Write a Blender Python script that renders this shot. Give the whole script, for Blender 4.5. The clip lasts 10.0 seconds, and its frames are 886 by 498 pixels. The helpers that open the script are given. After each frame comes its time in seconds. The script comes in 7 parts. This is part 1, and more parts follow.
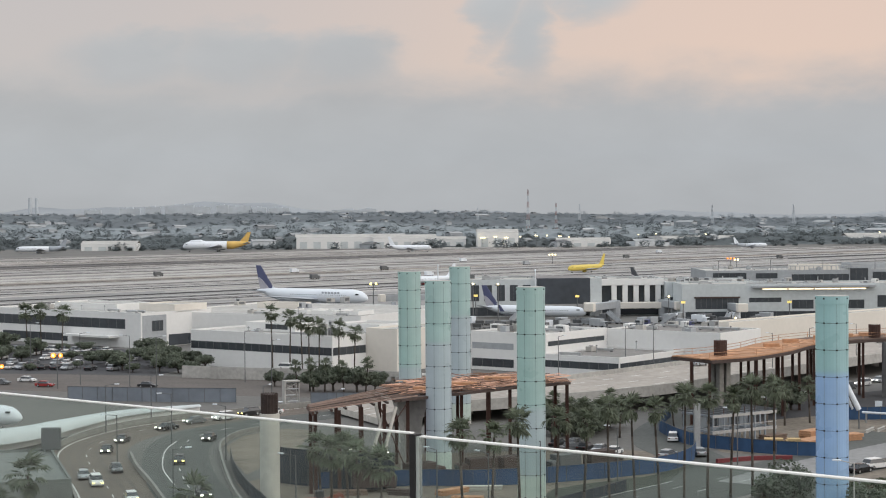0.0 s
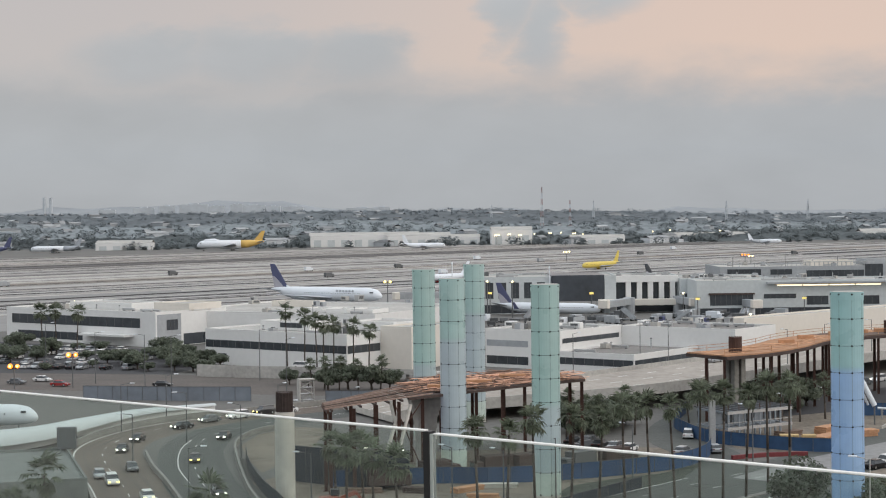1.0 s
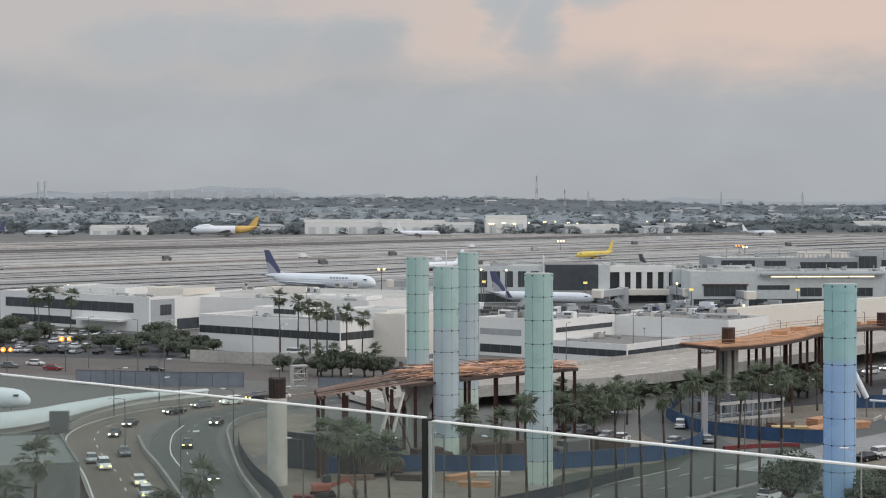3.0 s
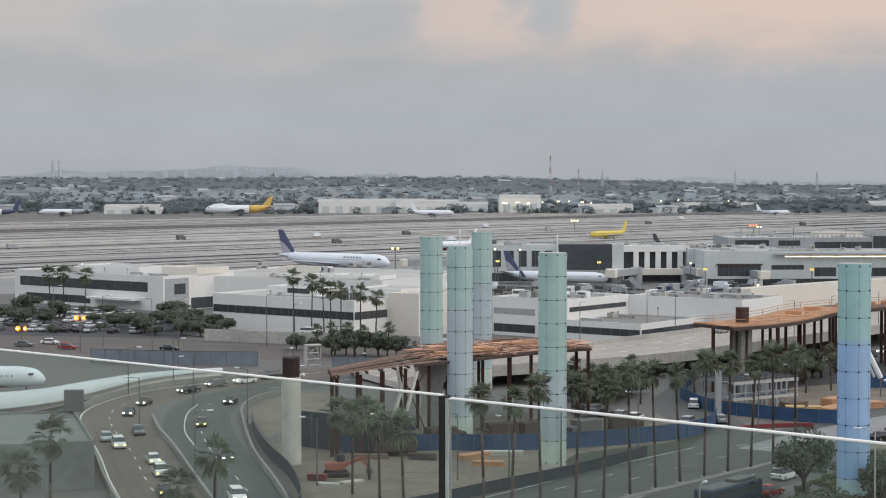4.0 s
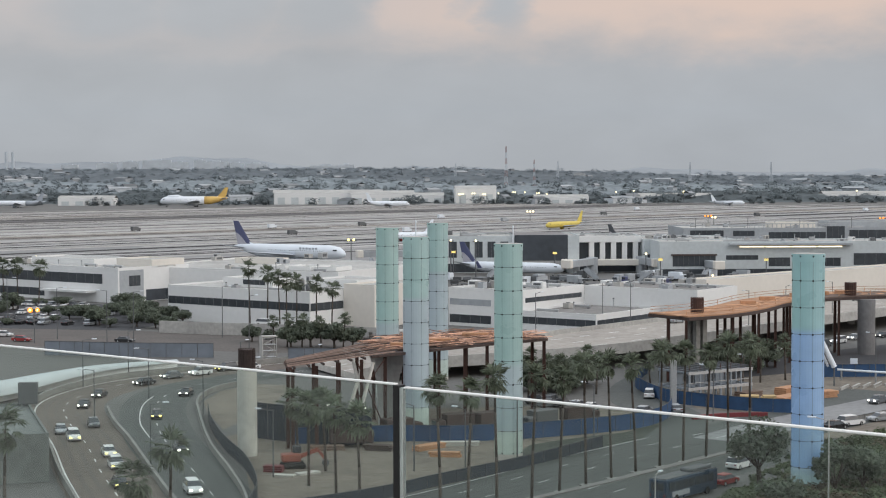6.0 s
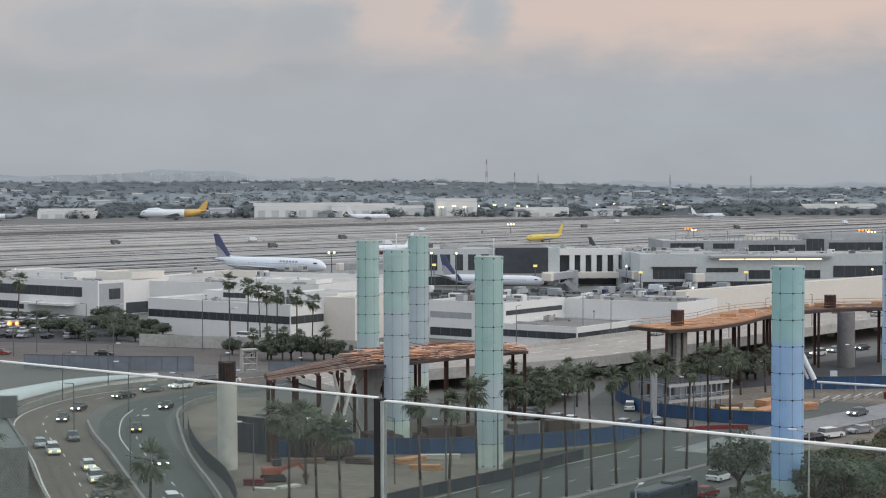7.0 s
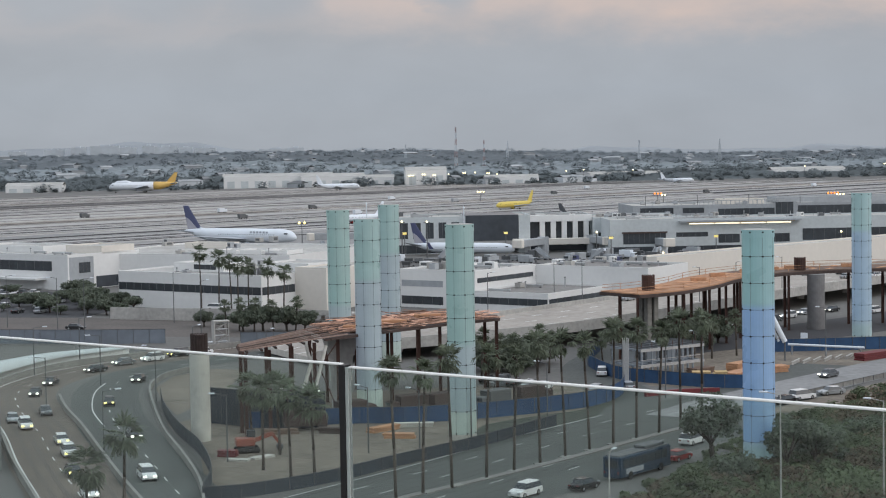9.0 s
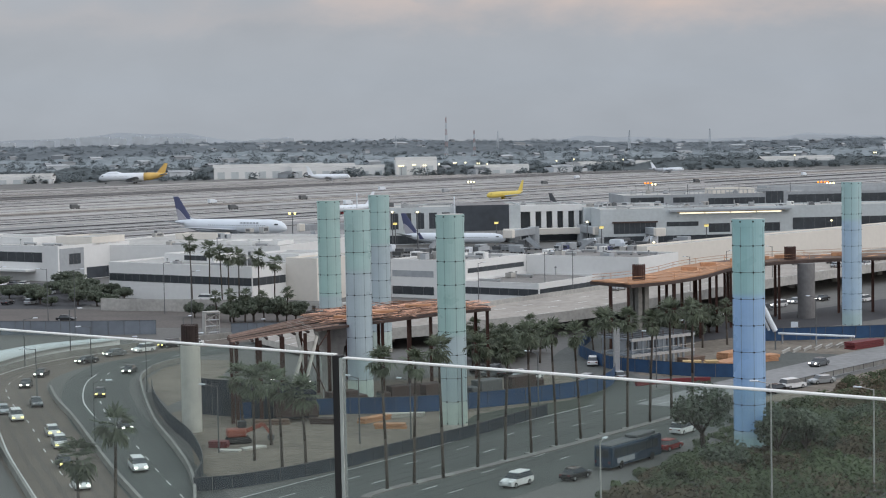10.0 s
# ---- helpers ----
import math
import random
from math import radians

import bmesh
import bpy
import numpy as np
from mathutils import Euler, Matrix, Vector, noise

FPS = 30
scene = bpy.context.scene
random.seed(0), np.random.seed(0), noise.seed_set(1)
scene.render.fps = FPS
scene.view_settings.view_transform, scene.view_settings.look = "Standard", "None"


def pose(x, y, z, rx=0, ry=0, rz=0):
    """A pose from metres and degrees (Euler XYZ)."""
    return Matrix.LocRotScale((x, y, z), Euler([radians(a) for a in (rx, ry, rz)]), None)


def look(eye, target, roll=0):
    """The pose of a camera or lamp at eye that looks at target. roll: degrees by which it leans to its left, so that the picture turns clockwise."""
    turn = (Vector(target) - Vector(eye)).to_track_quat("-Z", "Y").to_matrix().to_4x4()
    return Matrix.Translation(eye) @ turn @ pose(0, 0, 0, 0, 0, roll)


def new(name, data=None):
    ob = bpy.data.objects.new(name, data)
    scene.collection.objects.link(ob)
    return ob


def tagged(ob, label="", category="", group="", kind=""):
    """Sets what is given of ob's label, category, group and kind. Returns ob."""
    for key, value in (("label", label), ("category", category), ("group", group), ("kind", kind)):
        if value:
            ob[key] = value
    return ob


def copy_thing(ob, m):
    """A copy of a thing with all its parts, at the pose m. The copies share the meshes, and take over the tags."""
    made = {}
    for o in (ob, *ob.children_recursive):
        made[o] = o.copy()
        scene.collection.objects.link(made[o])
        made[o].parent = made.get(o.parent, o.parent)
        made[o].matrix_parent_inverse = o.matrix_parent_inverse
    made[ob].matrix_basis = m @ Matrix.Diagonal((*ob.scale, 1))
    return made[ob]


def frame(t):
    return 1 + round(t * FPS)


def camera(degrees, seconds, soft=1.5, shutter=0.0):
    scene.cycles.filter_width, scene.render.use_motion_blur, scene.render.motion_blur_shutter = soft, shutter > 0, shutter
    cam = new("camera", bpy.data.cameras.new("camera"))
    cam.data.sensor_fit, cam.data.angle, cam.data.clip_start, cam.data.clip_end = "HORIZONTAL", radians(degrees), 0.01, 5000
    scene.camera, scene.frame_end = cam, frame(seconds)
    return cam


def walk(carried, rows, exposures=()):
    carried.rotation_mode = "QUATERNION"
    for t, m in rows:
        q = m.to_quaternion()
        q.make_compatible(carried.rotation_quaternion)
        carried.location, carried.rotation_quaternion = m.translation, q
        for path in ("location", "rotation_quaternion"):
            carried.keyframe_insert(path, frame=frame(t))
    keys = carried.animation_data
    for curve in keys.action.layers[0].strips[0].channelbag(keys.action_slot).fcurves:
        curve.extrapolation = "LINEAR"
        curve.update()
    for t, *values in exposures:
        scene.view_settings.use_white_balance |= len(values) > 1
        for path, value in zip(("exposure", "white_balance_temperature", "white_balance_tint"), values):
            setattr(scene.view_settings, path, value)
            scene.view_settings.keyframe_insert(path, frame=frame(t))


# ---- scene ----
EYE_Z = 41.3
cam = camera(27.96, 10.0, soft=1.1)
# seconds, yaw to the right, pitch, lean, and the eye's sway in centimetres (across, up)
ROWS = [
    (0.0, 0.965, -1.236, -0.430, 0.76, 0.86), (0.5, 0.802, -1.295, -0.548, 0.81, 0.89), (1.0, 0.513, -1.305, -0.730, 1.01, 0.77),
    (1.5, 0.417, -1.326, -0.668, 0.65, 0.75), (2.0, 0.571, -1.436, -0.544, 0.25, 0.74), (3.5, 0.615, -1.927, 0.036, -0.84, 0.52),
    (4.0, 0.253, -2.353, -0.088, -1.17, 0.21), (4.5, 0.000, -2.908, -0.100, -1.17, -0.17), (5.0, 0.470, -2.988, 0.022, -0.99, -0.19),
    (5.5, 1.140, -2.900, -0.115, -0.71, -0.24), (7.0, 2.302, -2.236, -0.160, -0.79, -0.10), (7.5, 2.486, -2.627, -0.412, -0.77, -0.54),
    (8.0, 2.759, -2.917, -0.624, -0.24, -0.53), (8.5, 3.055, -3.005, -0.775, 0.88, -0.61), (9.0, 3.238, -3.264, -0.986, 1.04, -0.84),
    (9.5, 3.374, -3.508, -1.062, 0.89, -0.73), (10.0, 3.536, -3.586, -1.134, 0.37, -0.81)]


def eye_pose(yaw, pitch, lean, across, up):
    a, b = radians(yaw), radians(pitch)
    eye = Vector((across / 100, 0, EYE_Z + up / 100))
    return look(eye, eye + Vector((math.sin(a) * math.cos(b), math.cos(a) * math.cos(b), math.sin(b))), lean)


walk(cam, [(t, eye_pose(*row)) for t, *row in ROWS],
     exposures=[(0.0, 0.16, 6550, 10), (2.0, 0.03, 6450, 10), (4.0, 0.08, 6400, 10), (5.5, 0.10, 6380, 10), (7.5, 0.0, 6220, 10), (10.0, -0.01, 6130, 10)])

# ---- world, sun ----
world = bpy.data.worlds.new("dusk_sky")
scene.world = world
world.use_nodes = True
wn, wl = world.node_tree.nodes, world.node_tree.links
wn.clear()


def wnode(kind, **values):
    n = wn.new(kind)
    for key, value in values.items():
        n.inputs[key.replace("_", " ")].default_value = value
    return n


def ramp_node(nodes, stops, mode="EASE"):
    n = nodes.new("ShaderNodeValToRGB")
    n.color_ramp.interpolation = mode
    while len(n.color_ramp.elements) < len(stops):
        n.color_ramp.elements.new(0.5)
    for el, (p, c) in zip(n.color_ramp.elements, stops):
        el.position, el.color = p, (*c, 1)
    return n


coord = wn.new("ShaderNodeTexCoord")
split = wn.new("ShaderNodeSeparateXYZ")
wl.new(coord.outputs["Generated"], split.inputs[0])


def wmath(op, a, b=0.0, c=None):
    n = wn.new("ShaderNodeMath")
    n.operation = op
    for k, v in enumerate((a, b) if c is None else (a, b, c)):
        if isinstance(v, (int, float)):
            n.inputs[k].default_value = v
        else:
            wl.new(v, n.inputs[k])
    return n.outputs[0]


def wrange(value, f0, f1, t0=0.0, t1=1.0, kind="SMOOTHSTEP"):
    n = wn.new("ShaderNodeMapRange")
    n.interpolation_type = kind
    for key, v in (("From Min", f0), ("From Max", f1), ("To Min", t0), ("To Max", t1)):
        n.inputs[key].default_value = v
    wl.new(value, n.inputs["Value"])
    return n.outputs[0]


def wmix(fac, a, b):
    n = wn.new("ShaderNodeMix")
    n.data_type = "RGBA"
    wl.new(fac, n.inputs["Factor"])
    for key, v in (("A", a), ("B", b)):
        if isinstance(v, tuple):
            n.inputs[key].default_value = (*v, 1)
        else:
            wl.new(v, n.inputs[key])
    return n.outputs["Result"]


# elevation: a dull haze bank low down, paler overcast overhead
lift = wrange(split.outputs["Z"], -0.02, 1.0, kind="LINEAR")
haze = ramp_node(wn, [(0.0, (0.36, 0.378, 0.40)), (0.05, (0.355, 0.375, 0.408)), (0.085, (0.365, 0.365, 0.382)), (0.13, (0.41, 0.415, 0.425)), (0.40, (0.80, 0.83, 0.865)), (1.0, (1.08, 1.13, 1.175))], "LINEAR")
wl.new(lift, haze.inputs[0])
# ragged edges for the cloud deck
squash = wn.new("ShaderNodeMapping")
squash.inputs["Scale"].default_value = (1.0, 1.0, 2.2)
wl.new(coord.outputs["Generated"], squash.inputs[0])
puffs = wnode("ShaderNodeTexNoise", Scale=13.0, Detail=6.0, Roughness=0.55, Distortion=0.2)
wl.new(squash.outputs[0], puffs.inputs["Vector"])
wisps = wnode("ShaderNodeTexNoise", Scale=34.0, Detail=5.0, Roughness=0.6)
wl.new(squash.outputs[0], wisps.inputs["Vector"])
ragged = wmath("ADD", wmath("MULTIPLY", wmath("SUBTRACT", puffs.outputs["Fac"], 0.5), 0.036), wmath("MULTIPLY", wmath("SUBTRACT", wisps.outputs["Fac"], 0.5), 0.018))
high = wmath("ADD", split.outputs["Z"], ragged)
# peach afterglow above the deck, warmer towards the sunset side
warm = wmix(wrange(split.outputs["X"], -0.22, 0.22), (0.465, 0.425, 0.415), (0.635, 0.485, 0.41))
clear = wrange(high, 0.054, 0.092)
# a few heavier cloud heads standing in the glow: across, up, half width, half height
heads = None
wide_x = wmath("ADD", split.outputs["X"], wmath("MULTIPLY", ragged, 1.2))
for cx, cz, rx, rz in ((0.047, 0.112, 0.013, 0.017), (0.067, 0.099, 0.013, 0.021), (0.098, 0.124, 0.026, 0.014), (0.070, 0.128, 0.032, 0.014), (-0.152, 0.086, 0.034, 0.012), (-0.095, 0.087, 0.040, 0.014), (-0.042, 0.084, 0.030, 0.014)):
    dx = wmath("DIVIDE", wmath("SUBTRACT", wide_x, cx), rx)
    dz = wmath("DIVIDE", wmath("SUBTRACT", high, cz), rz)
    d2 = wmath("ADD", wmath("MULTIPLY", dx, dx), wmath("MULTIPLY", dz, dz))
    one = wrange(d2, 0.0, 2.4, 1.0, 0.0)
    heads = one if heads is None else wmath("MAXIMUM", heads, one)
glow_fac = wmath("MULTIPLY", clear, wmath("SUBTRACT", 1.0, wmath("MULTIPLY", heads, 1.0)))
# the afterglow stays a band near the horizon in the south-west
ahead = wmath("MULTIPLY", wrange(split.outputs["Y"], 0.2, 0.8), wrange(split.outputs["Z"], 0.16, 0.45, 1.0, 0.0))
streaks = wn.new("ShaderNodeVectorMath")
streaks.operation = "SCALE"
wl.new(haze.outputs["Color"], streaks.inputs[0])
wl.new(wmath("ADD", 1.0, wmath("MULTIPLY", wmath("SUBTRACT", puffs.outputs["Fac"], 0.5), 0.22)), streaks.inputs["Scale"])
deck = wmix(wmath("MULTIPLY", glow_fac, ahead), streaks.outputs[0], warm)
# a little of the clear twilight sky above the deck
sky = wn.new("ShaderNodeTexSky")
sky.sky_type, sky.sun_disc = "NISHITA", False
sky.sun_elevation, sky.sun_rotation = radians(25), radians(150)
bg_sky, bg_deck, both, out = wnode("ShaderNodeBackground", Strength=0.008), wnode("ShaderNodeBackground", Strength=1.0), wn.new("ShaderNodeAddShader"), wn.new("ShaderNodeOutputWorld")
wl.new(sky.outputs[0], bg_sky.inputs["Color"]), wl.new(deck, bg_deck.inputs["Color"])
wl.new(bg_sky.outputs[0], both.inputs[0]), wl.new(bg_deck.outputs[0], both.inputs[1]), wl.new(both.outputs[0], out.inputs[0])

sun_data = bpy.data.lights.new("sun", "SUN")
sun_data.energy, sun_data.angle, sun_data.color = 0.95, radians(50), (1.0, 0.88, 0.76)
sun = new("sun", sun_data)
sun.matrix_world = look((0, 0, 80), (-170, 80, 0))
# ---- materials ----
def surface(name, colour, rough=0.7, metal=0.0, var=0.25, grain=1.5, patch=0.08, bump=0.0, spec=0.4, emit=None, power=0.0, island=0.0, leafy=0.0, each_ob=0.0):
    """A plain material with variation at two scales, in metres of the world."""
    m = bpy.data.materials.new(name)
    m.use_nodes = True
    nt = m.node_tree
    b = nt.nodes["Principled BSDF"]
    b.inputs["Metallic"].default_value, b.inputs["Specular IOR Level"].default_value = metal, spec
    geo = nt.nodes.new("ShaderNodeNewGeometry")
    fine, wide = nt.nodes.new("ShaderNodeTexNoise"), nt.nodes.new("ShaderNodeTexNoise")
    fine.inputs["Scale"].default_value, fine.inputs["Detail"].default_value = grain, 4
    wide.inputs["Scale"].default_value, wide.inputs["Detail"].default_value = patch, 3
    mix = nt.nodes.new("ShaderNodeMath")
    mix.operation = "ADD"
    for n, socket in ((fine, 0), (wide, 1)):
        nt.links.new(geo.outputs["Position"], n.inputs["Vector"])
        nt.links.new(n.outputs["Fac"], mix.inputs[socket])
    shade = nt.nodes.new("ShaderNodeMapRange")
    shade.inputs["From Min"].default_value, shade.inputs["From Max"].default_value = 0.6, 1.4
    shade.inputs["To Min"].default_value, shade.inputs["To Max"].default_value = 1 - var, 1 + var
    nt.links.new(mix.outputs[0], shade.inputs["Value"])
    last = shade.outputs[0]
    if island:
        each = nt.nodes.new("ShaderNodeMapRange")
        each.inputs["To Min"].default_value, each.inputs["To Max"].default_value = 1 - island, 1 + island
        nt.links.new(geo.outputs["Random Per Island"], each.inputs["Value"])
        mul = nt.nodes.new("ShaderNodeMath")
        mul.operation = "MULTIPLY"
        nt.links.new(last, mul.inputs[0]), nt.links.new(each.outputs[0], mul.inputs[1])
        last = mul.outputs[0]
    if each_ob:
        info, each = nt.nodes.new("ShaderNodeObjectInfo"), nt.nodes.new("ShaderNodeMapRange")
        each.inputs["To Min"].default_value, each.inputs["To Max"].default_value = 1 - each_ob, 1 + each_ob
        nt.links.new(info.outputs["Random"], each.inputs["Value"])
        mul = nt.nodes.new("ShaderNodeMath")
        mul.operation = "MULTIPLY"
        nt.links.new(last, mul.inputs[0]), nt.links.new(each.outputs[0], mul.inputs[1])
        last = mul.outputs[0]
    col = nt.nodes.new("ShaderNodeVectorMath")
    col.operation = "SCALE"
    col.inputs[0].default_value = colour
    nt.links.new(last, col.inputs["Scale"])
    nt.links.new(col.outputs[0], b.inputs["Base Color"])
    worn = nt.nodes.new("ShaderNodeMapRange")
    worn.inputs["To Min"].default_value, worn.inputs["To Max"].default_value = max(0.02, rough - 0.12), min(1, rough + 0.12)
    nt.links.new(wide.outputs["Fac"], worn.inputs["Value"])
    nt.links.new(worn.outputs[0], b.inputs["Roughness"])
    if bump:
        bn = nt.nodes.new("ShaderNodeBump")
        bn.inputs["Strength"].default_value, bn.inputs["Distance"].default_value = bump, 0.05
        nt.links.new(fine.outputs["Fac"], bn.inputs["Height"])
        nt.links.new(bn.outputs[0], b.inputs["Normal"])
    if leafy:
        thin, blend = nt.nodes.new("ShaderNodeBsdfTranslucent"), nt.nodes.new("ShaderNodeMixShader")
        blend.inputs[0].default_value = leafy
        nt.links.new(col.outputs[0], thin.inputs["Color"])
        nt.links.new(b.outputs[0], blend.inputs[1]), nt.links.new(thin.outputs[0], blend.inputs[2])
        nt.links.new(blend.outputs[0], nt.nodes["Material Output"].inputs["Surface"])
    if emit:
        b.inputs["Emission Color"].default_value, b.inputs["Emission Strength"].default_value = (*emit, 1), power
    return m


M = dict(
    via_road=surface("warm_pale_road_concrete", (0.35, 0.318, 0.285), 0.85, var=0.25, grain=0.8, patch=0.1),
    barrier=surface("weathered_barrier_concrete", (0.25, 0.245, 0.23), 0.85, var=0.3, grain=1.2, patch=0.2, bump=0.1),
    warm_asphalt=surface("brownish_worn_asphalt", (0.14, 0.116, 0.097), 0.85, var=0.35, grain=1.6, patch=0.16, bump=0.2),
    frame_grey=surface("grey_primed_steel", (0.24, 0.27, 0.30), 0.6, var=0.2, grain=1.5),
    plank=surface("loose_formwork_planks", (0.47, 0.28, 0.20), 0.8, var=0.3, grain=2.0, patch=0.4, each_ob=0.9),
    joist=surface("dark_falsework_joists", (0.165, 0.115, 0.095), 0.85, var=0.35, grain=2.0, patch=0.4, each_ob=0.8),
    street=surface("reddish_brown_street_asphalt", (0.105, 0.093, 0.085), 0.85, var=0.35, grain=1.2, patch=0.12, bump=0.2),
    fin_grey=surface("pale_mauve_aircraft_paint", (0.40, 0.39, 0.43), 0.45, var=0.12, grain=0.5),
    cart_grey=surface("dull_grey_cart_paint", (0.16, 0.17, 0.18), 0.6, var=0.2, grain=2.0, each_ob=0.7),
    rust_dark=surface("dark_rusted_form", (0.07, 0.05, 0.045), 0.85, var=0.4, grain=1.5),
    plywood_yellow=surface("yellow_plywood", (0.50, 0.36, 0.18), 0.8, var=0.2, grain=1.5),
    soil=surface("dry_soil", (0.135, 0.132, 0.125), 0.95, grain=0.8, patch=0.03, bump=0.4),
    dirt=surface("building_site_dirt", (0.18, 0.155, 0.126), 0.95, var=0.5, grain=0.9, patch=0.16, bump=0.5),
    asphalt=surface("worn_asphalt", (0.084, 0.09, 0.085), 0.85, var=0.38, grain=1.6, patch=0.16, bump=0.2),
    dark_asphalt=surface("dark_asphalt", (0.05, 0.05, 0.055), 0.85, grain=2.0, patch=0.06),
    apron=surface("apron_concrete", (0.24, 0.236, 0.232), 0.85, var=0.18, grain=0.15, patch=0.012),
    runway=surface("runway_asphalt", (0.125, 0.12, 0.12), 0.85, grain=0.1, patch=0.01),
    shoulder=surface("runway_shoulder", (0.20, 0.19, 0.182), 0.9, grain=0.1, patch=0.012),
    brown_grass=surface("dry_infield_grass", (0.235, 0.21, 0.185), 0.95, grain=0.12, patch=0.012),
    paint=surface("white_road_paint", (0.62, 0.62, 0.60), 0.7, grain=6, var=0.3),
    concrete=surface("grey_concrete", (0.40, 0.39, 0.37), 0.85, grain=1.2, patch=0.15, bump=0.15),
    pale_concrete=surface("pale_concrete", (0.52, 0.50, 0.46), 0.85, grain=1.0, patch=0.12, bump=0.15),
    white=surface("white_painted_wall", (0.74, 0.74, 0.73), 0.75, var=0.045, grain=0.8, patch=0.1),
    cream=surface("cream_wall", (0.72, 0.68, 0.62), 0.8, var=0.045, grain=0.8, patch=0.1),
    terminal_wall=surface("weathered_pale_grey_wall", (0.53, 0.565, 0.575), 0.8, var=0.12, grain=0.8, patch=0.06),
    grey_wall=surface("grey_wall", (0.36, 0.38, 0.40), 0.8, var=0.15, grain=0.8, patch=0.1),
    roof=surface("pale_flat_roof", (0.42, 0.41, 0.39), 0.9, var=0.25, grain=0.6, patch=0.08),
    dark_roof=surface("gravel_flat_roof", (0.22, 0.21, 0.20), 0.95, var=0.3, grain=0.8, patch=0.08),
    window=surface("dark_window_glass", (0.055, 0.062, 0.07), 0.18, var=0.3, grain=0.5, spec=0.5),
    black=surface("black_cladding", (0.058, 0.066, 0.078), 0.3, var=0.3, grain=0.4),
    steel=surface("galvanised_steel", (0.45, 0.46, 0.47), 0.45, metal=0.8, grain=4),
    pole=surface("dull_grey_pole", (0.13, 0.135, 0.14), 0.6, metal=0.3, grain=3),
    rust=surface("rusty_red_steel", (0.085, 0.045, 0.036), 0.8, var=0.35, grain=1.5, patch=0.3),
    timber=surface("formwork_timber", (0.46, 0.25, 0.14), 0.8, var=0.3, grain=2.0, patch=0.4, island=0.35),
    old_timber=surface("weathered_falsework_timber", (0.165, 0.115, 0.09), 0.85, var=0.3, grain=2.0, patch=0.4, island=0.4),
    blue_net=surface("blue_fence_netting", (0.032, 0.075, 0.16), 0.8, var=0.3, grain=0.6, patch=0.2),
    grey_net=surface("grey_blue_fence_screen", (0.19, 0.215, 0.25), 0.8, var=0.2, grain=0.5, patch=0.1),
    dark_net=surface("dark_blue_grey_fence_screen", (0.035, 0.045, 0.058), 0.85, var=0.3, grain=0.8, patch=0.2),
    bark=surface("palm_bark", (0.075, 0.062, 0.052), 0.95, var=0.3, grain=3),
    palm=surface("palm_fronds", (0.165, 0.19, 0.135), 0.6, var=0.3, grain=1.0, island=0.45, leafy=0.62),
    leaf=surface("broad_leaves", (0.155, 0.18, 0.135), 0.7, var=0.3, grain=0.5, island=0.45, leafy=0.5),
    scrub=surface("scrub_leaves", (0.115, 0.14, 0.08), 0.75, var=0.55, grain=0.22, patch=0.09, island=0.35, leafy=0.4),
    dry_scrub=surface("brown_scrub_leaves", (0.14, 0.115, 0.08), 0.8, var=0.4, grain=0.3, island=0.35, leafy=0.4),
    # far trees, walls and hill: distance haze is put into the base colour
    far_leaf=surface("haze_tinted_near_belt_trees", (0.178, 0.204, 0.213), 0.9, var=0.3, grain=0.03, patch=0.006, island=0.0, leafy=0.5),
    grey_leaf=surface("haze_tinted_far_belt_trees", (0.25, 0.281, 0.304), 0.9, var=0.22, grain=0.03, patch=0.006, island=0.0, leafy=0.5),
    far_wall=surface("haze_tinted_far_walls", (0.37, 0.39, 0.41), 0.9, var=0.15, grain=0.02, each_ob=0.4),
    hill=surface("haze_tinted_hillside", (0.27, 0.29, 0.31), 0.95, var=0.2, grain=0.01, patch=0.004),
    plane_white=surface("white_aircraft_paint", (0.72, 0.76, 0.81), 0.35, var=0.05, grain=0.3),
    plane_blue=surface("dark_blue_aircraft_paint", (0.085, 0.095, 0.18), 0.4, var=0.1, grain=0.3),
    plane_grey=surface("grey_aircraft_paint", (0.36, 0.39, 0.43), 0.4, var=0.08, grain=0.3),
    plane_yellow=surface("yellow_aircraft_paint", (0.66, 0.51, 0.11), 0.4, var=0.08, grain=0.3),
    plane_gold=surface("orange_yellow_aircraft_paint", (0.68, 0.44, 0.13), 0.4, var=0.08, grain=0.3),
    plane_red=surface("red_aircraft_paint", (0.50, 0.05, 0.05), 0.4, var=0.08, grain=0.3),
    tyre=surface("black_rubber", (0.02, 0.02, 0.02), 0.85, grain=5),
    orange=surface("orange_machine_paint", (0.30, 0.095, 0.065), 0.5, grain=2),
    red=surface("red_steel_paint", (0.15, 0.028, 0.032), 0.6, grain=2),
    headlight=surface("lit_headlight", (0.9, 0.88, 0.8), 0.3, emit=(1.0, 0.95, 0.80), power=4.0),
    warm_lamp=surface("lit_yellow_headlight", (0.9, 0.8, 0.4), 0.3, emit=(1.0, 0.80, 0.22), power=2.6),
    taillight=surface("red_tail_lamp", (0.4, 0.02, 0.02), 0.3, emit=(1.0, 0.08, 0.04), power=1.5),
    sodium=surface("sodium_lamp", (0.5, 0.12, 0.02), 0.3, emit=(1.0, 0.24, 0.015), power=2.2),
    flood=surface("apron_floodlight", (0.9, 0.9, 0.7), 0.3, emit=(1.0, 0.82, 0.42), power=2.6),
    strip=surface("warm_strip_light", (0.9, 0.85, 0.7), 0.3, emit=(1.0, 0.82, 0.55), power=1.5),
)


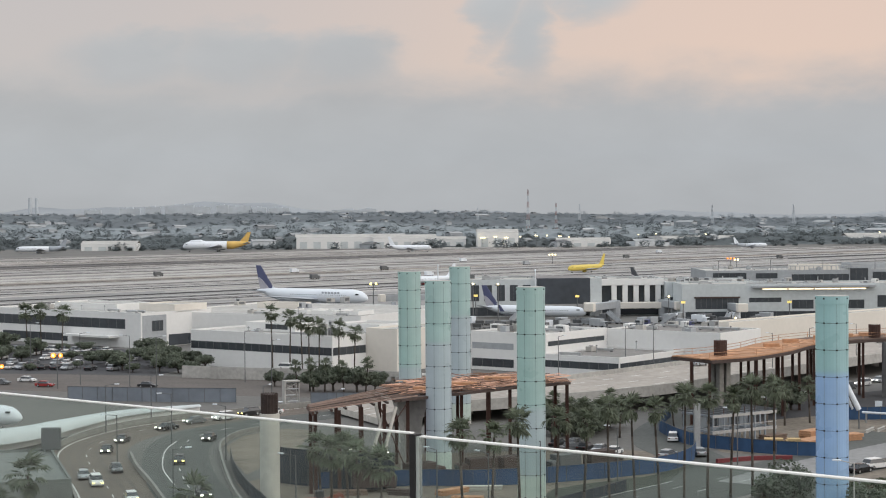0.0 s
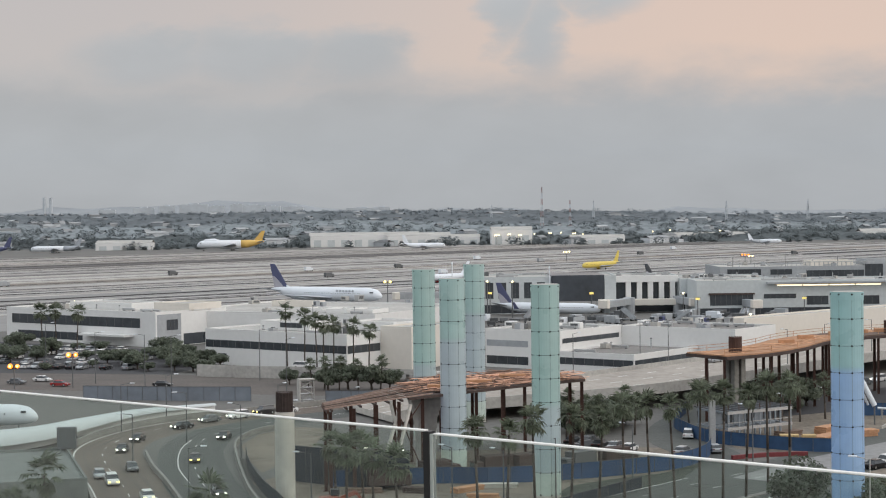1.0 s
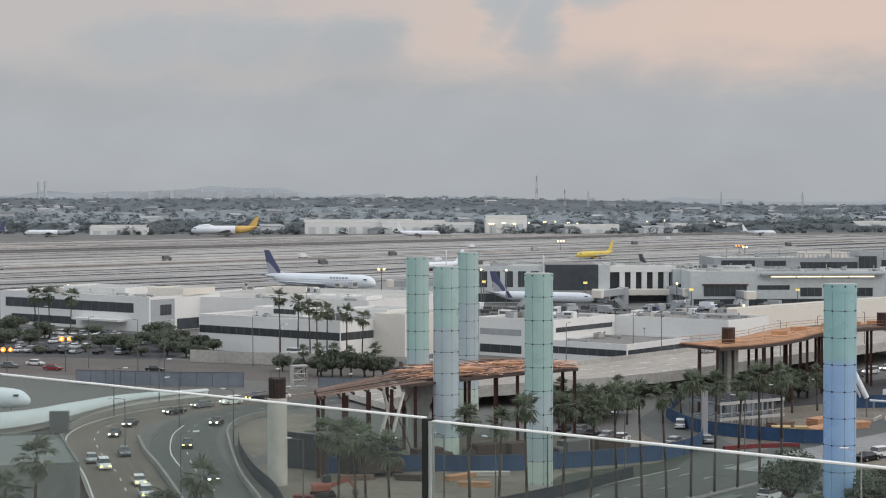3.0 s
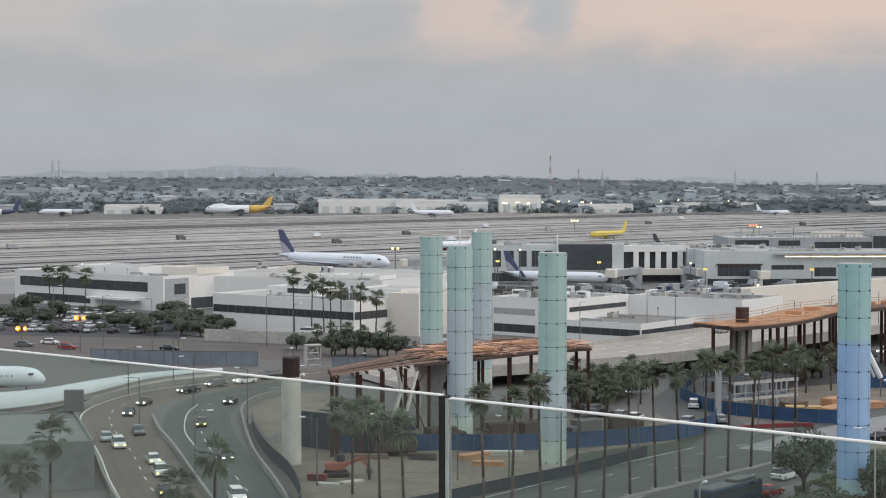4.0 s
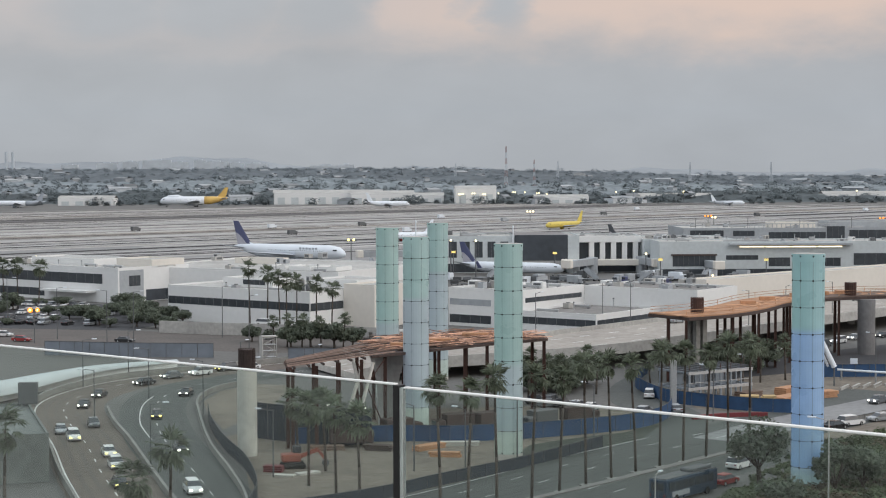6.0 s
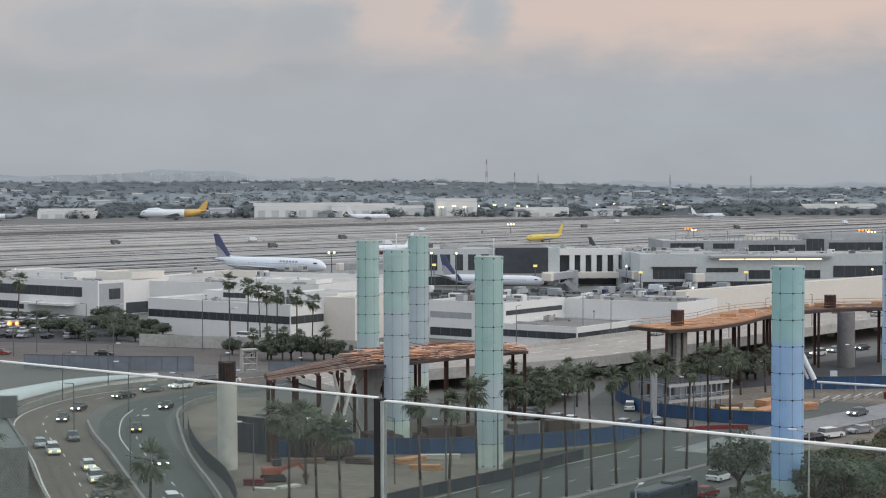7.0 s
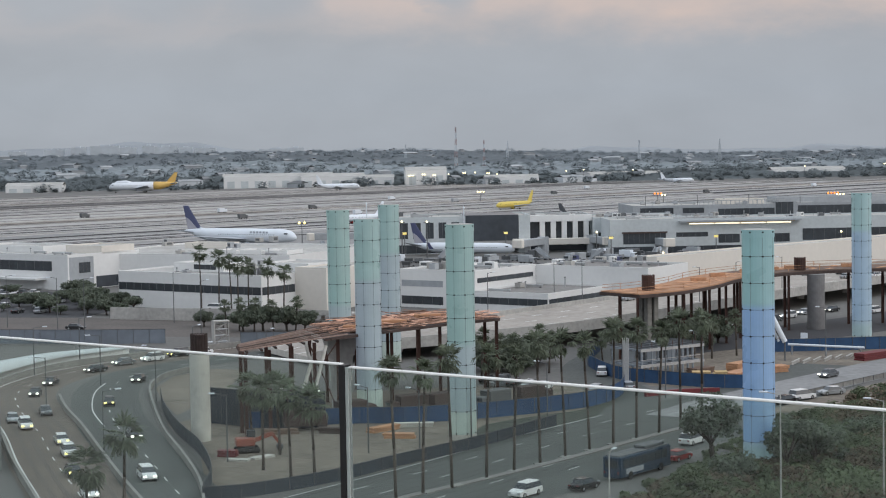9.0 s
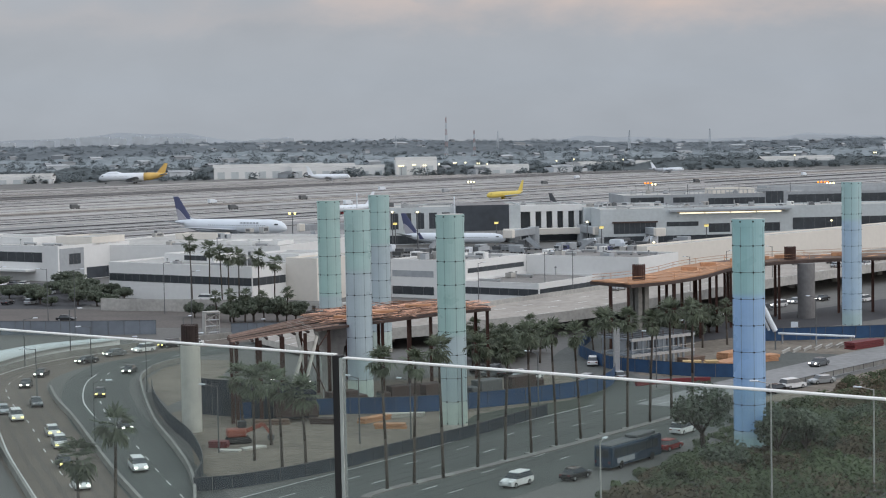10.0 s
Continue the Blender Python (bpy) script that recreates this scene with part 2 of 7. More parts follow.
M["pier_grey"] = surface("dull_grey_pier_concrete", (0.19, 0.185, 0.185), 0.85, var=0.25, grain=1.0, patch=0.2, bump=0.1)
M["side_road"] = surface("pale_worn_side_road", (0.235, 0.235, 0.235), 0.85, var=0.25, grain=0.8, patch=0.1, bump=0.15)
M["dark_verge"] = surface("dark_planted_verge", (0.05, 0.058, 0.045), 0.95, var=0.5, grain=1.5, patch=0.3, bump=0.5)
M["track_warm"] = surface("rubbered_warm_asphalt", (0.11, 0.093, 0.079), 0.8, var=0.4, grain=0.9, patch=0.11)
M["track_grey"] = surface("rubbered_grey_asphalt", (0.069, 0.074, 0.07), 0.8, var=0.4, grain=0.9, patch=0.11)


def glass_material(name, tint):
    m = bpy.data.materials.new(name)
    m.use_nodes = True
    b = m.node_tree.nodes["Principled BSDF"]
    b.inputs["Base Color"].default_value = (*tint, 1)
    b.inputs["Roughness"].default_value, b.inputs["IOR"].default_value, b.inputs["Transmission Weight"].default_value = 0.0, 1.45, 1.0
    return m


M["sign_yellow"] = surface("lit_yellow_sign", (0.8, 0.65, 0.2), 0.4, emit=(1.0, 0.74, 0.22), power=0.75)
# roof grey with the distance haze mixed into it
M["far_roof"] = surface("haze_tinted_far_roofs", (0.27, 0.28, 0.29), 0.9, var=0.2, grain=0.05, each_ob=0.5)
M["rail_glass"] = glass_material("clear_greenish_glass", (0.79, 0.875, 0.835))
M["gasket"] = surface("black_glazing_gasket", (0.012, 0.012, 0.013), 0.5, grain=20)
M["glass_edge"] = surface("ground_glass_edge", (0.42, 0.46, 0.44), 0.4, grain=20)
# white base colour puts the sky's reflection into the polished edge
M["cap"] = surface("sky_white_glass_top_edge", (0.86, 0.86, 0.84), 0.3, grain=20, var=0.1)


def lit_glass(name, low_colour, high_colour, split_at, power, base=(0.32, 0.395, 0.395)):
    """Frosted laminated glass, lit from inside in two colours that meet at a height."""
    m = surface(name, base, 0.3, var=0.08, grain=0.6, patch=0.25)
    nt = m.node_tree
    b = nt.nodes["Principled BSDF"]
    geo, sep, rng, noise_n = (nt.nodes.new(k) for k in ("ShaderNodeNewGeometry", "ShaderNodeSeparateXYZ", "ShaderNodeMapRange", "ShaderNodeTexNoise"))
    noise_n.inputs["Scale"].default_value = 0.22
    nt.links.new(geo.outputs["Position"], sep.inputs[0])
    nt.links.new(geo.outputs["Position"], noise_n.inputs["Vector"])
    rng.inputs["From Min"].default_value, rng.inputs["From Max"].default_value = split_at - 0.4, split_at + 0.4
    nt.links.new(sep.outputs["Z"], rng.inputs["Value"])
    mix = nt.nodes.new("ShaderNodeMix")
    mix.data_type = "RGBA"
    mix.inputs["A"].default_value, mix.inputs["B"].default_value = (*low_colour, 1), (*high_colour, 1)
    nt.links.new(rng.outputs[0], mix.inputs["Factor"])
    nt.links.new(mix.outputs["Result"], b.inputs["Emission Color"])
    pw = nt.nodes.new("ShaderNodeMapRange")
    pw.inputs["To Min"].default_value, pw.inputs["To Max"].default_value = power * 0.6, power * 1.4
    nt.links.new(noise_n.outputs["Fac"], pw.inputs["Value"])
    nt.links.new(pw.outputs[0], b.inputs["Emission Strength"])
    return m


# ---- building blocks ----
def thing(name, label, category, at=(0, 0, 0), turn=0, group="", kind=""):
    ob = new(name)
    ob.matrix_basis = pose(*at, 0, 0, turn)
    return tagged(ob, label, category, group, kind)


def mesh_of(bm, name, material, smooth=False):
    me = bpy.data.meshes.new(name)
    bm.to_mesh(me)
    bm.free()
    for mt in material if isinstance(material, (list, tuple)) else [material]:
        me.materials.append(mt)
    if smooth:
        me.polygons.foreach_set("use_smooth", [True] * len(me.polygons))
    return me


def part(name, bm, material, parent=None, label="", smooth=False):
    me = bm if isinstance(bm, bpy.types.Mesh) else mesh_of(bm, name, material, smooth)
    ob = new(name, me)
    ob.parent = parent
    if label:
        ob["label"] = label
    return ob


def single(name, bm, material, label, category, kind="", group="", smooth=False):
    return tagged(part(name, bm, material, None, "", smooth), label, category, group, kind)


def box(bm, x0, x1, y0, y1, z0, z1, m=None, bevel=0.0):
    mat = Matrix.Translation(((x0 + x1) / 2, (y0 + y1) / 2, (z0 + z1) / 2)) @ Matrix.Diagonal((x1 - x0, y1 - y0, z1 - z0, 1))
    vs = bmesh.ops.create_cube(bm, size=1, matrix=(m @ mat) if m else mat)["verts"]
    if bevel:
        bmesh.ops.bevel(bm, geom=list({e for v in vs for e in v.link_edges}), offset=bevel, segments=1, affect="EDGES")
    return bm


def B(*dims, bevel=0.0):
    return box(bmesh.new(), *dims, bevel=bevel)


def tube(bm, a, b, r0, r1=None, seg=8):
    """A round bar from a to b."""
    a, b = Vector(a), Vector(b)
    m = Matrix.Translation((a + b) / 2) @ (b - a).to_track_quat("Z", "Y").to_matrix().to_4x4()
    bmesh.ops.create_cone(bm, cap_ends=True, segments=seg, radius1=r0, radius2=r0 if r1 is None else r1, depth=(b - a).length, matrix=m)
    return bm


def T(*args, **kw):
    return tube(bmesh.new(), *args, **kw)


def smooth_line(points, step=4.0):
    """A smooth line through a few points."""
    pts = [Vector((*p, 0)[:3]) for p in points]
    pts = [2 * pts[0] - pts[1]] + pts + [2 * pts[-1] - pts[-2]]
    out_pts = []
    for i in range(1, len(pts) - 2):
        a, b, c, d = pts[i - 1:i + 3]
        n = max(2, int((c - b).length / step))
        for k in range(n):
            u = k / n
            out_pts.append(0.5 * (2 * b + (c - a) * u + (2 * a - 5 * b + 4 * c - d) * u * u + (3 * b - a - 3 * c + d) * u ** 3))
    return out_pts + [pts[-2]]


def sides(line):
    """Unit normals to the left of a line on the ground."""
    res = []
    for i in range(len(line)):
        d = line[min(i + 1, len(line) - 1)] - line[max(i - 1, 0)]
        res.append(Vector((-d.y, d.x, 0)).normalized())
    return res


def strip(bm, line, off0, off1, z0, z1):
    """A solid band along a line, between two offsets to its left and two heights above it."""
    ns = sides(line)
    rings = []
    for p, n in zip(line, ns):
        rings.append([bm.verts.new(p + n * o + Vector((0, 0, z))) for o, z in ((off0, z0), (off1, z0), (off1, z1), (off0, z1))])
    for a, b in zip(rings, rings[1:]):
        for k in range(4):
            bm.faces.new((a[k], a[(k + 1) % 4], b[(k + 1) % 4], b[k]))
    bm.faces.new(rings[0]), bm.faces.new(rings[-1][::-1])
    bmesh.ops.recalc_face_normals(bm, faces=bm.faces[-4 * len(rings):] if len(rings) > 400 else bm.faces)
    return bm


def S(*args):
    return strip(bmesh.new(), *args)


def sheet(corners, z0, z1):
    """A flat slab over a polygon."""
    bm = bmesh.new()
    lo, hi = [bm.verts.new((x, y, z0)) for x, y in corners], [bm.verts.new((x, y, z1)) for x, y in corners]
    n = len(corners)
    for k in range(n):
        bm.faces.new((lo[k], lo[(k + 1) % n], hi[(k + 1) % n], hi[k]))
    bm.faces.new(hi), bm.faces.new(lo[::-1])
    bmesh.ops.recalc_face_normals(bm, faces=bm.faces)
    return bm
# ---- ground ----
def ground_z(x, y):
    d = max(0.0, math.hypot(x, y) - 2050)
    if y <= 0:
        return 0.0
    low = min(1.0, max(0.0, (x / y - 0.02) / 0.20))  # the land stays lower towards the coast side
    return min(30.0, d * 0.020) * (1.0 - 0.62 * low)


bm = bmesh.new()
XS = [-3200, -2000, -1200, -700, -400, -200, -100, 0, 100, 200, 400, 700, 1200, 2000, 3200]
YS = [-900, -300, 0, 150, 250, 350, 500, 700, 1000, 1400, 1800, 2050, 2300, 2600, 3000, 3500, 4100, 4800]
grid = [[bm.verts.new((x, y, ground_z(x, y))) for x in XS] for y in YS]
for r0, r1 in zip(grid, grid[1:]):
    for k in range(len(XS) - 1):
        bm.faces.new((r0[k], r0[k + 1], r1[k + 1], r1[k]))
single("ground", bm, M["soil"], "dry brown soil ground reaching to the horizon", "ground", "structure")

AIR = pose(0, 0, 0, 0, 0, 43)  # the airfield's own axes, along the runways and across


def air_band(name, v0, v1, z, mat, label, u0=-700, u1=2600):
    c = [AIR @ Vector((u, v, 0)) for u, v in ((u0, v0), (u1, v0), (u1, v1), (u0, v1))]
    return single(name, sheet([p.xy for p in c], 0.004, z), mat, label, "airfield", "structure")


air_band("apron", 560, 900, 0.05, M["apron"], "pale grey concrete airport apron")
# ---- pylons ----
PANEL_H, PYLON_R = 3.3, 2.0


def panel_mesh(mat):
    """One curved glass panel: an eighth of the ring, 30 mm thick."""
    bm = bmesh.new()
    rows = []
    for k in range(5):
        a = radians(-22.0 + 44.0 * k / 4)
        rows.append([bm.verts.new((r * math.cos(a), r * math.sin(a), z)) for r, z in ((PYLON_R, 0.03), (PYLON_R, PANEL_H - 0.03), (PYLON_R - 0.03, PANEL_H - 0.03), (PYLON_R - 0.03, 0.03))])
    for a, b in zip(rows, rows[1:]):
        for q in range(4):
            bm.faces.new((a[q], b[q], b[(q + 1) % 4], a[(q + 1) % 4]))
    bm.faces.new(rows[0][::-1]), bm.faces.new(rows[-1])
    bmesh.ops.recalc_face_normals(bm, faces=bm.faces)
    return mesh_of(bm, "glass_panel", mat)


def pylon(x, y, turn, mat, label):
    ob = thing("light_pylon", label, "pylon", (x, y, 0), turn, "gateway pylons")
    part("core", T((0, 0, 0), (0, 0, 30.0), 1.55, seg=20), M["pylon_core"], ob, "pale inner drum", smooth=False)
    part("base", T((0, 0, 0), (0, 0, 0.9), 2.0, seg=24), M["pale_concrete"], ob, "round concrete base")
    me, low_me = panel_mesh(mat), panel_mesh(M["teal_foot"] if mat.name.startswith("green") else M["pylon_foot"])
    ring = bmesh.new()
    bmesh.ops.create_cone(ring, cap_ends=False, segments=32, radius1=PYLON_R - 0.015, radius2=PYLON_R - 0.015, depth=0.14)
    ring = mesh_of(ring, "ring", M["pylon_joint"])
    clamp = mesh_of(B(-0.08, 0.08, -0.10, 0.10, -0.10, 0.10, bevel=0.03), "clamp", M["gasket"])
    mull = mesh_of(B(-0.04, 0.012, -0.024, 0.024, 0.9, 30.4), "mullion", M["pylon_mullion"])
    for i in range(9):
        z = 0.8 + i * PANEL_H
        rg = part("ring", ring, None, ob)
        rg.location.z = z
        for k in range(8):
            p = part("glass_panel", low_me if i == 0 else me, None, ob)
            p.matrix_basis = pose(0, 0, z, 0, 0, 45 * k)
            a = radians(45 * k + 22.5)
            c = part("clamp", clamp, None, ob)
            c.matrix_basis = pose(PYLON_R * math.cos(a), PYLON_R * math.sin(a), z if i else z + 0.2, 0, 0, 45 * k + 22.5)
    for k in range(8):
        a = radians(45 * k + 22.5)
        q = part("mullion", mull, None, ob)
        q.matrix_basis = pose(PYLON_R * math.cos(a), PYLON_R * math.sin(a), 0, 0, 0, 45 * k + 22.5)
    band_ = bmesh.new()
    bmesh.ops.create_cone(band_, cap_ends=False, segments=32, radius1=PYLON_R + 0.05, radius2=PYLON_R + 0.05, depth=0.95, matrix=Matrix.Translation((0, 0, 29.98)))
    part("rim_band", band_, mat, ob, "paler glass band round the rim")
    for k in range(8):
        a = radians(45 * k + 22.5)
        c = part("clamp", clamp, None, ob)
        c.matrix_basis = pose((PYLON_R + 0.05) * math.cos(a), (PYLON_R + 0.05) * math.sin(a), 30.2, 0, 0, 45 * k + 22.5)
    part("lid", T((0, 0, 30.4), (0, 0, 30.5), 1.95, seg=24), M["concrete"], ob, "flat metal lid")
    return ob


M["pylon_core"] = surface("pale_pylon_drum", (0.6, 0.62, 0.62), 0.6, grain=0.5)
M["pylon_foot"] = lit_glass("cream_lit_glass", (0.62, 0.66, 0.52), (0.62, 0.66, 0.52), 17.0, 0.19)
M["pylon_joint"] = surface("dull_steel_joint", (0.10, 0.12, 0.12), 0.5, metal=0.3, grain=2)
PALE = lit_glass("pale_green_lit_glass", (0.44, 0.50, 0.60), (0.24, 0.60, 0.50), 13.5, 0.13)
LILAC = lit_glass("pale_blue_lit_glass", (0.46, 0.48, 0.64), (0.28, 0.60, 0.54), 21.0, 0.14)
BLUE = lit_glass("green_and_blue_lit_glass", (0.14, 0.32, 0.80), (0.18, 0.46, 0.36), 21.0, 0.21, (0.27, 0.36, 0.41))
FAR_BLUE = lit_glass("green_and_pale_blue_lit_glass", (0.22, 0.38, 0.70), (0.20, 0.46, 0.42), 22.6, 0.18, (0.34, 0.42, 0.44))
M["pylon_mullion"] = surface("pale_steel_mullion", (0.22, 0.27, 0.27), 0.5, metal=0.2, grain=2)
M["teal_foot"] = lit_glass("pale_teal_lit_glass", (0.24, 0.44, 0.50), (0.20, 0.36, 0.62), 3.4, 0.16, (0.36, 0.43, 0.43))
for x, y, turn, mat, text in [
    (-0.7, 318.0, 11.6, PALE, "tall round glass pylon lit pale green from inside"),
    (9.0, 343.5, 12, LILAC, "tall round glass pylon lit pale green over lilac blue"),
    (3.8, 275.2, 2.7, LILAC, "tall round glass pylon lit faint lilac grey"),
    (16.5, 250.0, -7.3, PALE, "tall round glass pylon lit pale aqua from inside"),
    (51.5, 218.0, -18.8, BLUE, "tall round glass pylon lit green above and blue below"),
    (107.1, 361.6, 6, FAR_BLUE, "distant round glass pylon lit green above blue"),
]:
    pylon(x, y, turn, mat, text)
# ---- roads ----
def road(name, points, width, label, z=0.02, mat="asphalt"):
    line = smooth_line(points)
    return single(name, S(line, -width / 2, width / 2, -0.3, z), M[mat], label, "road", "structure"), line


def kerb(name, points, h, w, mat, label, kind="structure", category="kerb"):
    return single(name, S(smooth_line(points), -w / 2, w / 2, -0.2, h), M[mat], label, category, kind)


def dashes(line, off, length, gap, z, w=0.15):
    """Painted dashes along a line."""
    bm = bmesh.new()
    ns, s, on, last = sides(line), 0.0, True, 0.0
    for i in range(len(line) - 1):
        seg = (line[i + 1] - line[i]).length
        d = (line[i + 1] - line[i]).normalized()
        while last < s + seg:
            a = line[i] + d * (last - s) + ns[i] * off
            if on:
                n = ns[i] * (w / 2)
                e = a + d * length
                lo = [bm.verts.new(p + Vector((0, 0, z))) for p in (a - n, e - n, e + n, a + n)]
                bm.faces.new(lo)
            last += length if on else gap
            on = not on
        s += seg
    return bm


INNER = [(-22.0, 180.0), (-32.5, 217.0), (-39.2, 241.0), (-45.5, 266.0), (-53.0, 292.0), (-56.5, 310.0), (-55.3, 326.0), (-49.5, 342.0), (-38.0, 354.5), (-18.0, 372.0), (0.0, 388.0)]
OUTER = [(-10.0, 180.0), (-20.3, 217.0), (-26.5, 242.0), (-33.5, 268.0), (-38.5, 294.0), (-40.5, 313.0), (-39.2, 329.0), (-33.0, 343.0), (-20.0, 357.0), (-4.0, 372.0)]
BOULEVARD = [(-34.0, 165.0), (-5.0, 203.0), (13.0, 225.0), (30.0, 247.5), (44.0, 264.0), (62.0, 284.0), (76.0, 303.0), (90.0, 322.0)]
road("road_1", INNER, 13.0, "curved asphalt exit road with headlights coming down it", 0.02, "warm_asphalt")
single("road_2", S(smooth_line(OUTER), -4.6, 6.5, -0.3, 0.024), M["asphalt"], "curved asphalt approach road with white lane dashes", "road", "structure")
single("road_3", S(smooth_line(BOULEVARD), -13.5, 7.0, -0.3, 0.016), M["asphalt"], "wide asphalt boulevard with faded lane lines", "road", "structure")
road("road_4", [(51.0, 264.0), (58.0, 273.5), (68.0, 285.0), (88.0, 306.0), (112.0, 330.0), (150.0, 362.0)], 13, "pale concrete side road climbing past the pylons", 0.03, "side_road")
road("road_5", [(-150.0, 455.0), (-105.0, 442.0), (-60.0, 428.0), (-20.0, 415.0), (15.0, 404.0)], 40, "reddish-brown asphalt street beside the car park", 0.012, "street")
road("road_6", [(40.0, 262.0), (46.0, 290.0), (44.0, 312.0), (48.0, 335.0), (60.0, 362.0), (80.0, 390.0)], 11, "asphalt slip road curving behind the fence", 0.028)
road("road_7", [(p[0] + 16.5 * 0.76, p[1] - 16.5 * 0.65) for p in BOULEVARD[1:6]], 8, "asphalt kerb lanes of the boulevard", 0.02)
road("road_8", [(58.0, 352.0), (90.0, 372.0), (125.0, 400.0), (170.0, 440.0)], 24, "dark asphalt road under the guideway", 0.022, "dark_asphalt")
li, lo_, lb = smooth_line(INNER, 2.0), smooth_line(OUTER, 2.0), smooth_line(BOULEVARD, 2.0)
single("lane_line", S(li, 4.9, 5.15, 0.0, 0.036), M["paint"], "solid white edge line on asphalt", "road marking", "structure")
single("lane_line", dashes(li, 0.2, 3.0, 6.0, 0.036), M["paint"], "dashed white lane line on asphalt", "road marking", "structure")
single("lane_line", S(smooth_line([(-36.5, 270.0), (-37.8, 275.0), (-40.4, 286.0), (-42.3, 299.0), (-43.3, 311.0), (-43.0, 321.0)], 2.0), -0.1, 0.1, 0.0, 0.036), M["paint"], "short solid white edge line on asphalt", "road marking", "structure")
single("lane_line", S(lb[:62], 6.45, 6.6, 0.0, 0.036), M["paint"], "solid white line along the kerb", "road marking", "structure")
single("lane_line", dashes(lo_, 0.6, 3.0, 6.0, 0.036), M["paint"], "dashed white lane line on asphalt", "road marking", "structure")
for off in (-13.0, -9.2, -1.6, 2.6):
    single("lane_line", dashes(lb[:66], off, 3.0, 9.0, 0.036), M["paint"], "faded dashed white lane line", "road marking", "structure")
kerb("barrier_wall", [(x - 6.1 * 0.97, y - 0.5) for x, y in INNER[:4]] + [(-59.3, 292.0), (-62.6, 310.0), (-60.8, 329.0), (-53.5, 347.5), (-42.0, 359.5), (-22.0, 377.0)], 1.1, 0.35, "barrier", "long curved pale concrete barrier along the ramp", "structure", "barrier")
kerb("barrier_wall", [(-16.0, 180.0), (-26.5, 217.0), (-33.0, 242.0), (-39.6, 268.0), (-44.6, 286.0), (-48.2, 302.0)], 0.9, 0.4, "barrier", "concrete median barrier between two carriageways", "structure", "barrier")
kerb("barrier_wall", [(-15.4, 190.0), (-16.4, 202.0), (-17.2, 212.0), (-18.9, 224.0), (-22.0, 239.5), (-27.0, 263.0), (-32.0, 295.0), (-34.0, 313.0), (-32.5, 328.0), (-27.0, 339.0)], 1.0, 0.35, "barrier", "curved pale concrete roadside wall", "structure", "barrier")

single("yard_ground", sheet([(62, 266), (76, 281), (98, 304), (120, 326), (128, 318), (100, 288), (74, 266)], -0.2, 0.06), M["dirt"], "bare brown yard beside the guard rail", "ground", "structure")
# building site ground and the fences round it
single("site_ground", sheet([(-16.5, 210.6), (-12, 211.5), (-1, 220.5), (16, 240), (38, 267), (40, 277), (46, 300), (30, 306), (-8, 300), (-27, 270), (-20, 243)], -0.2, 0.012), M["dirt"], "bare brown building site ground", "ground", "structure")
single("site_ground", sheet([(52, 300), (64, 292), (86, 310), (112, 336), (108, 352), (60, 360), (50, 330)], -0.2, 0.013), M["dirt"], "bare brown building site ground with stacks", "ground", "structure")

# ---- elevated roadway ----
VIA = smooth_line([(-12.0, 352.0, 1.6), (0.0, 357.0, 3.1), (33.0, 370.0, 4.0), (58.0, 394.0, 4.2), (110.0, 450.0, 4.5), (190.0, 530.0, 4.5)])
via = thing("elevated_roadway", "pale concrete elevated roadway with low parapets", "roadway", kind="structure")
part("deck", S(VIA, -14, 14, -1.2, 0.0), M["pale_concrete"], via)
part("parapet", S(VIA, -14.3, -14.0, -1.2, 1.0), M["concrete"], via)
part("parapet", S(VIA, 14.0, 14.3, -1.2, 1.0), M["concrete"], via)
part("road_surface", S(VIA, -13.6, 13.6, 0.0, 0.03), M["via_road"] if "via_road" in M else M["concrete"], via)
for off in (-7, 0, 7):
    part("lane_line", dashes(VIA, off, 3.5, 7.5, 0.05, 0.45), M["paint"], via)
for i in range(6, len(VIA), 6):
    p = VIA[i]
    if p.z > 2.5:
        part("pier", B(p.x - 0.8, p.x + 0.8, p.y - 0.8, p.y + 0.8, -0.2, p.z - 1.15, bevel=0.15), M["concrete"], via)

# ---- terminal buildings ----
GRID_TURN = -39.0


def block(ob, name, u0, u1, v0, v1, z0, z1, wall="white", roof="roof", rim=0.5):
    """A flat-roofed block: walls, a parapet all round and a roof sunk behind it."""
    w = part(name, B(u0, u1, v0, v1, z0, z1 - rim, bevel=0.04), M[wall], ob)
    bm = bmesh.new()
    t = 0.3
    for d in ((u0, u1, v0, v0 + t), (u0, u1, v1 - t, v1), (u0, u0 + t, v0 + t, v1 - t), (u1 - t, u1, v0 + t, v1 - t)):
        box(bm, *d, z1 - rim, z1)
    part("parapet", bm, M[wall], ob)
    part("roof", B(u0 + t, u1 - t, v0 + t, v1 - t, z1 - rim, z1 - rim + 0.05), M[roof], ob)
    return w


def band(ob, u0, u1, v, z0, z1, bays=8, mat="window", side="v", name="window_band"):
    """A recessed ribbon window with mullions on the face v (facing -v), or on a face u (facing +u)."""
    root = None
    if side == "v":
        root = part(name, B(u0, u1, v - 0.05, v + 0.3, z0, z1), M[mat], ob)
        for k in range(bays + 1):
            x = u0 + (u1 - u0) * k / bays
            part("mullion", B(x - 0.05, x + 0.05, v - 0.10, v - 0.052, z0, z1), M["pole"], root)
    else:
        root = part(name, B(v - 0.3, v + 0.05, u0, u1, z0, z1), M[mat], ob)
        for k in range(bays + 1):
            y = u0 + (u1 - u0) * k / bays
            part("mullion", B(v + 0.052, v + 0.10, y - 0.05, y + 0.05, z0, z1), M["pole"], root)
    return root


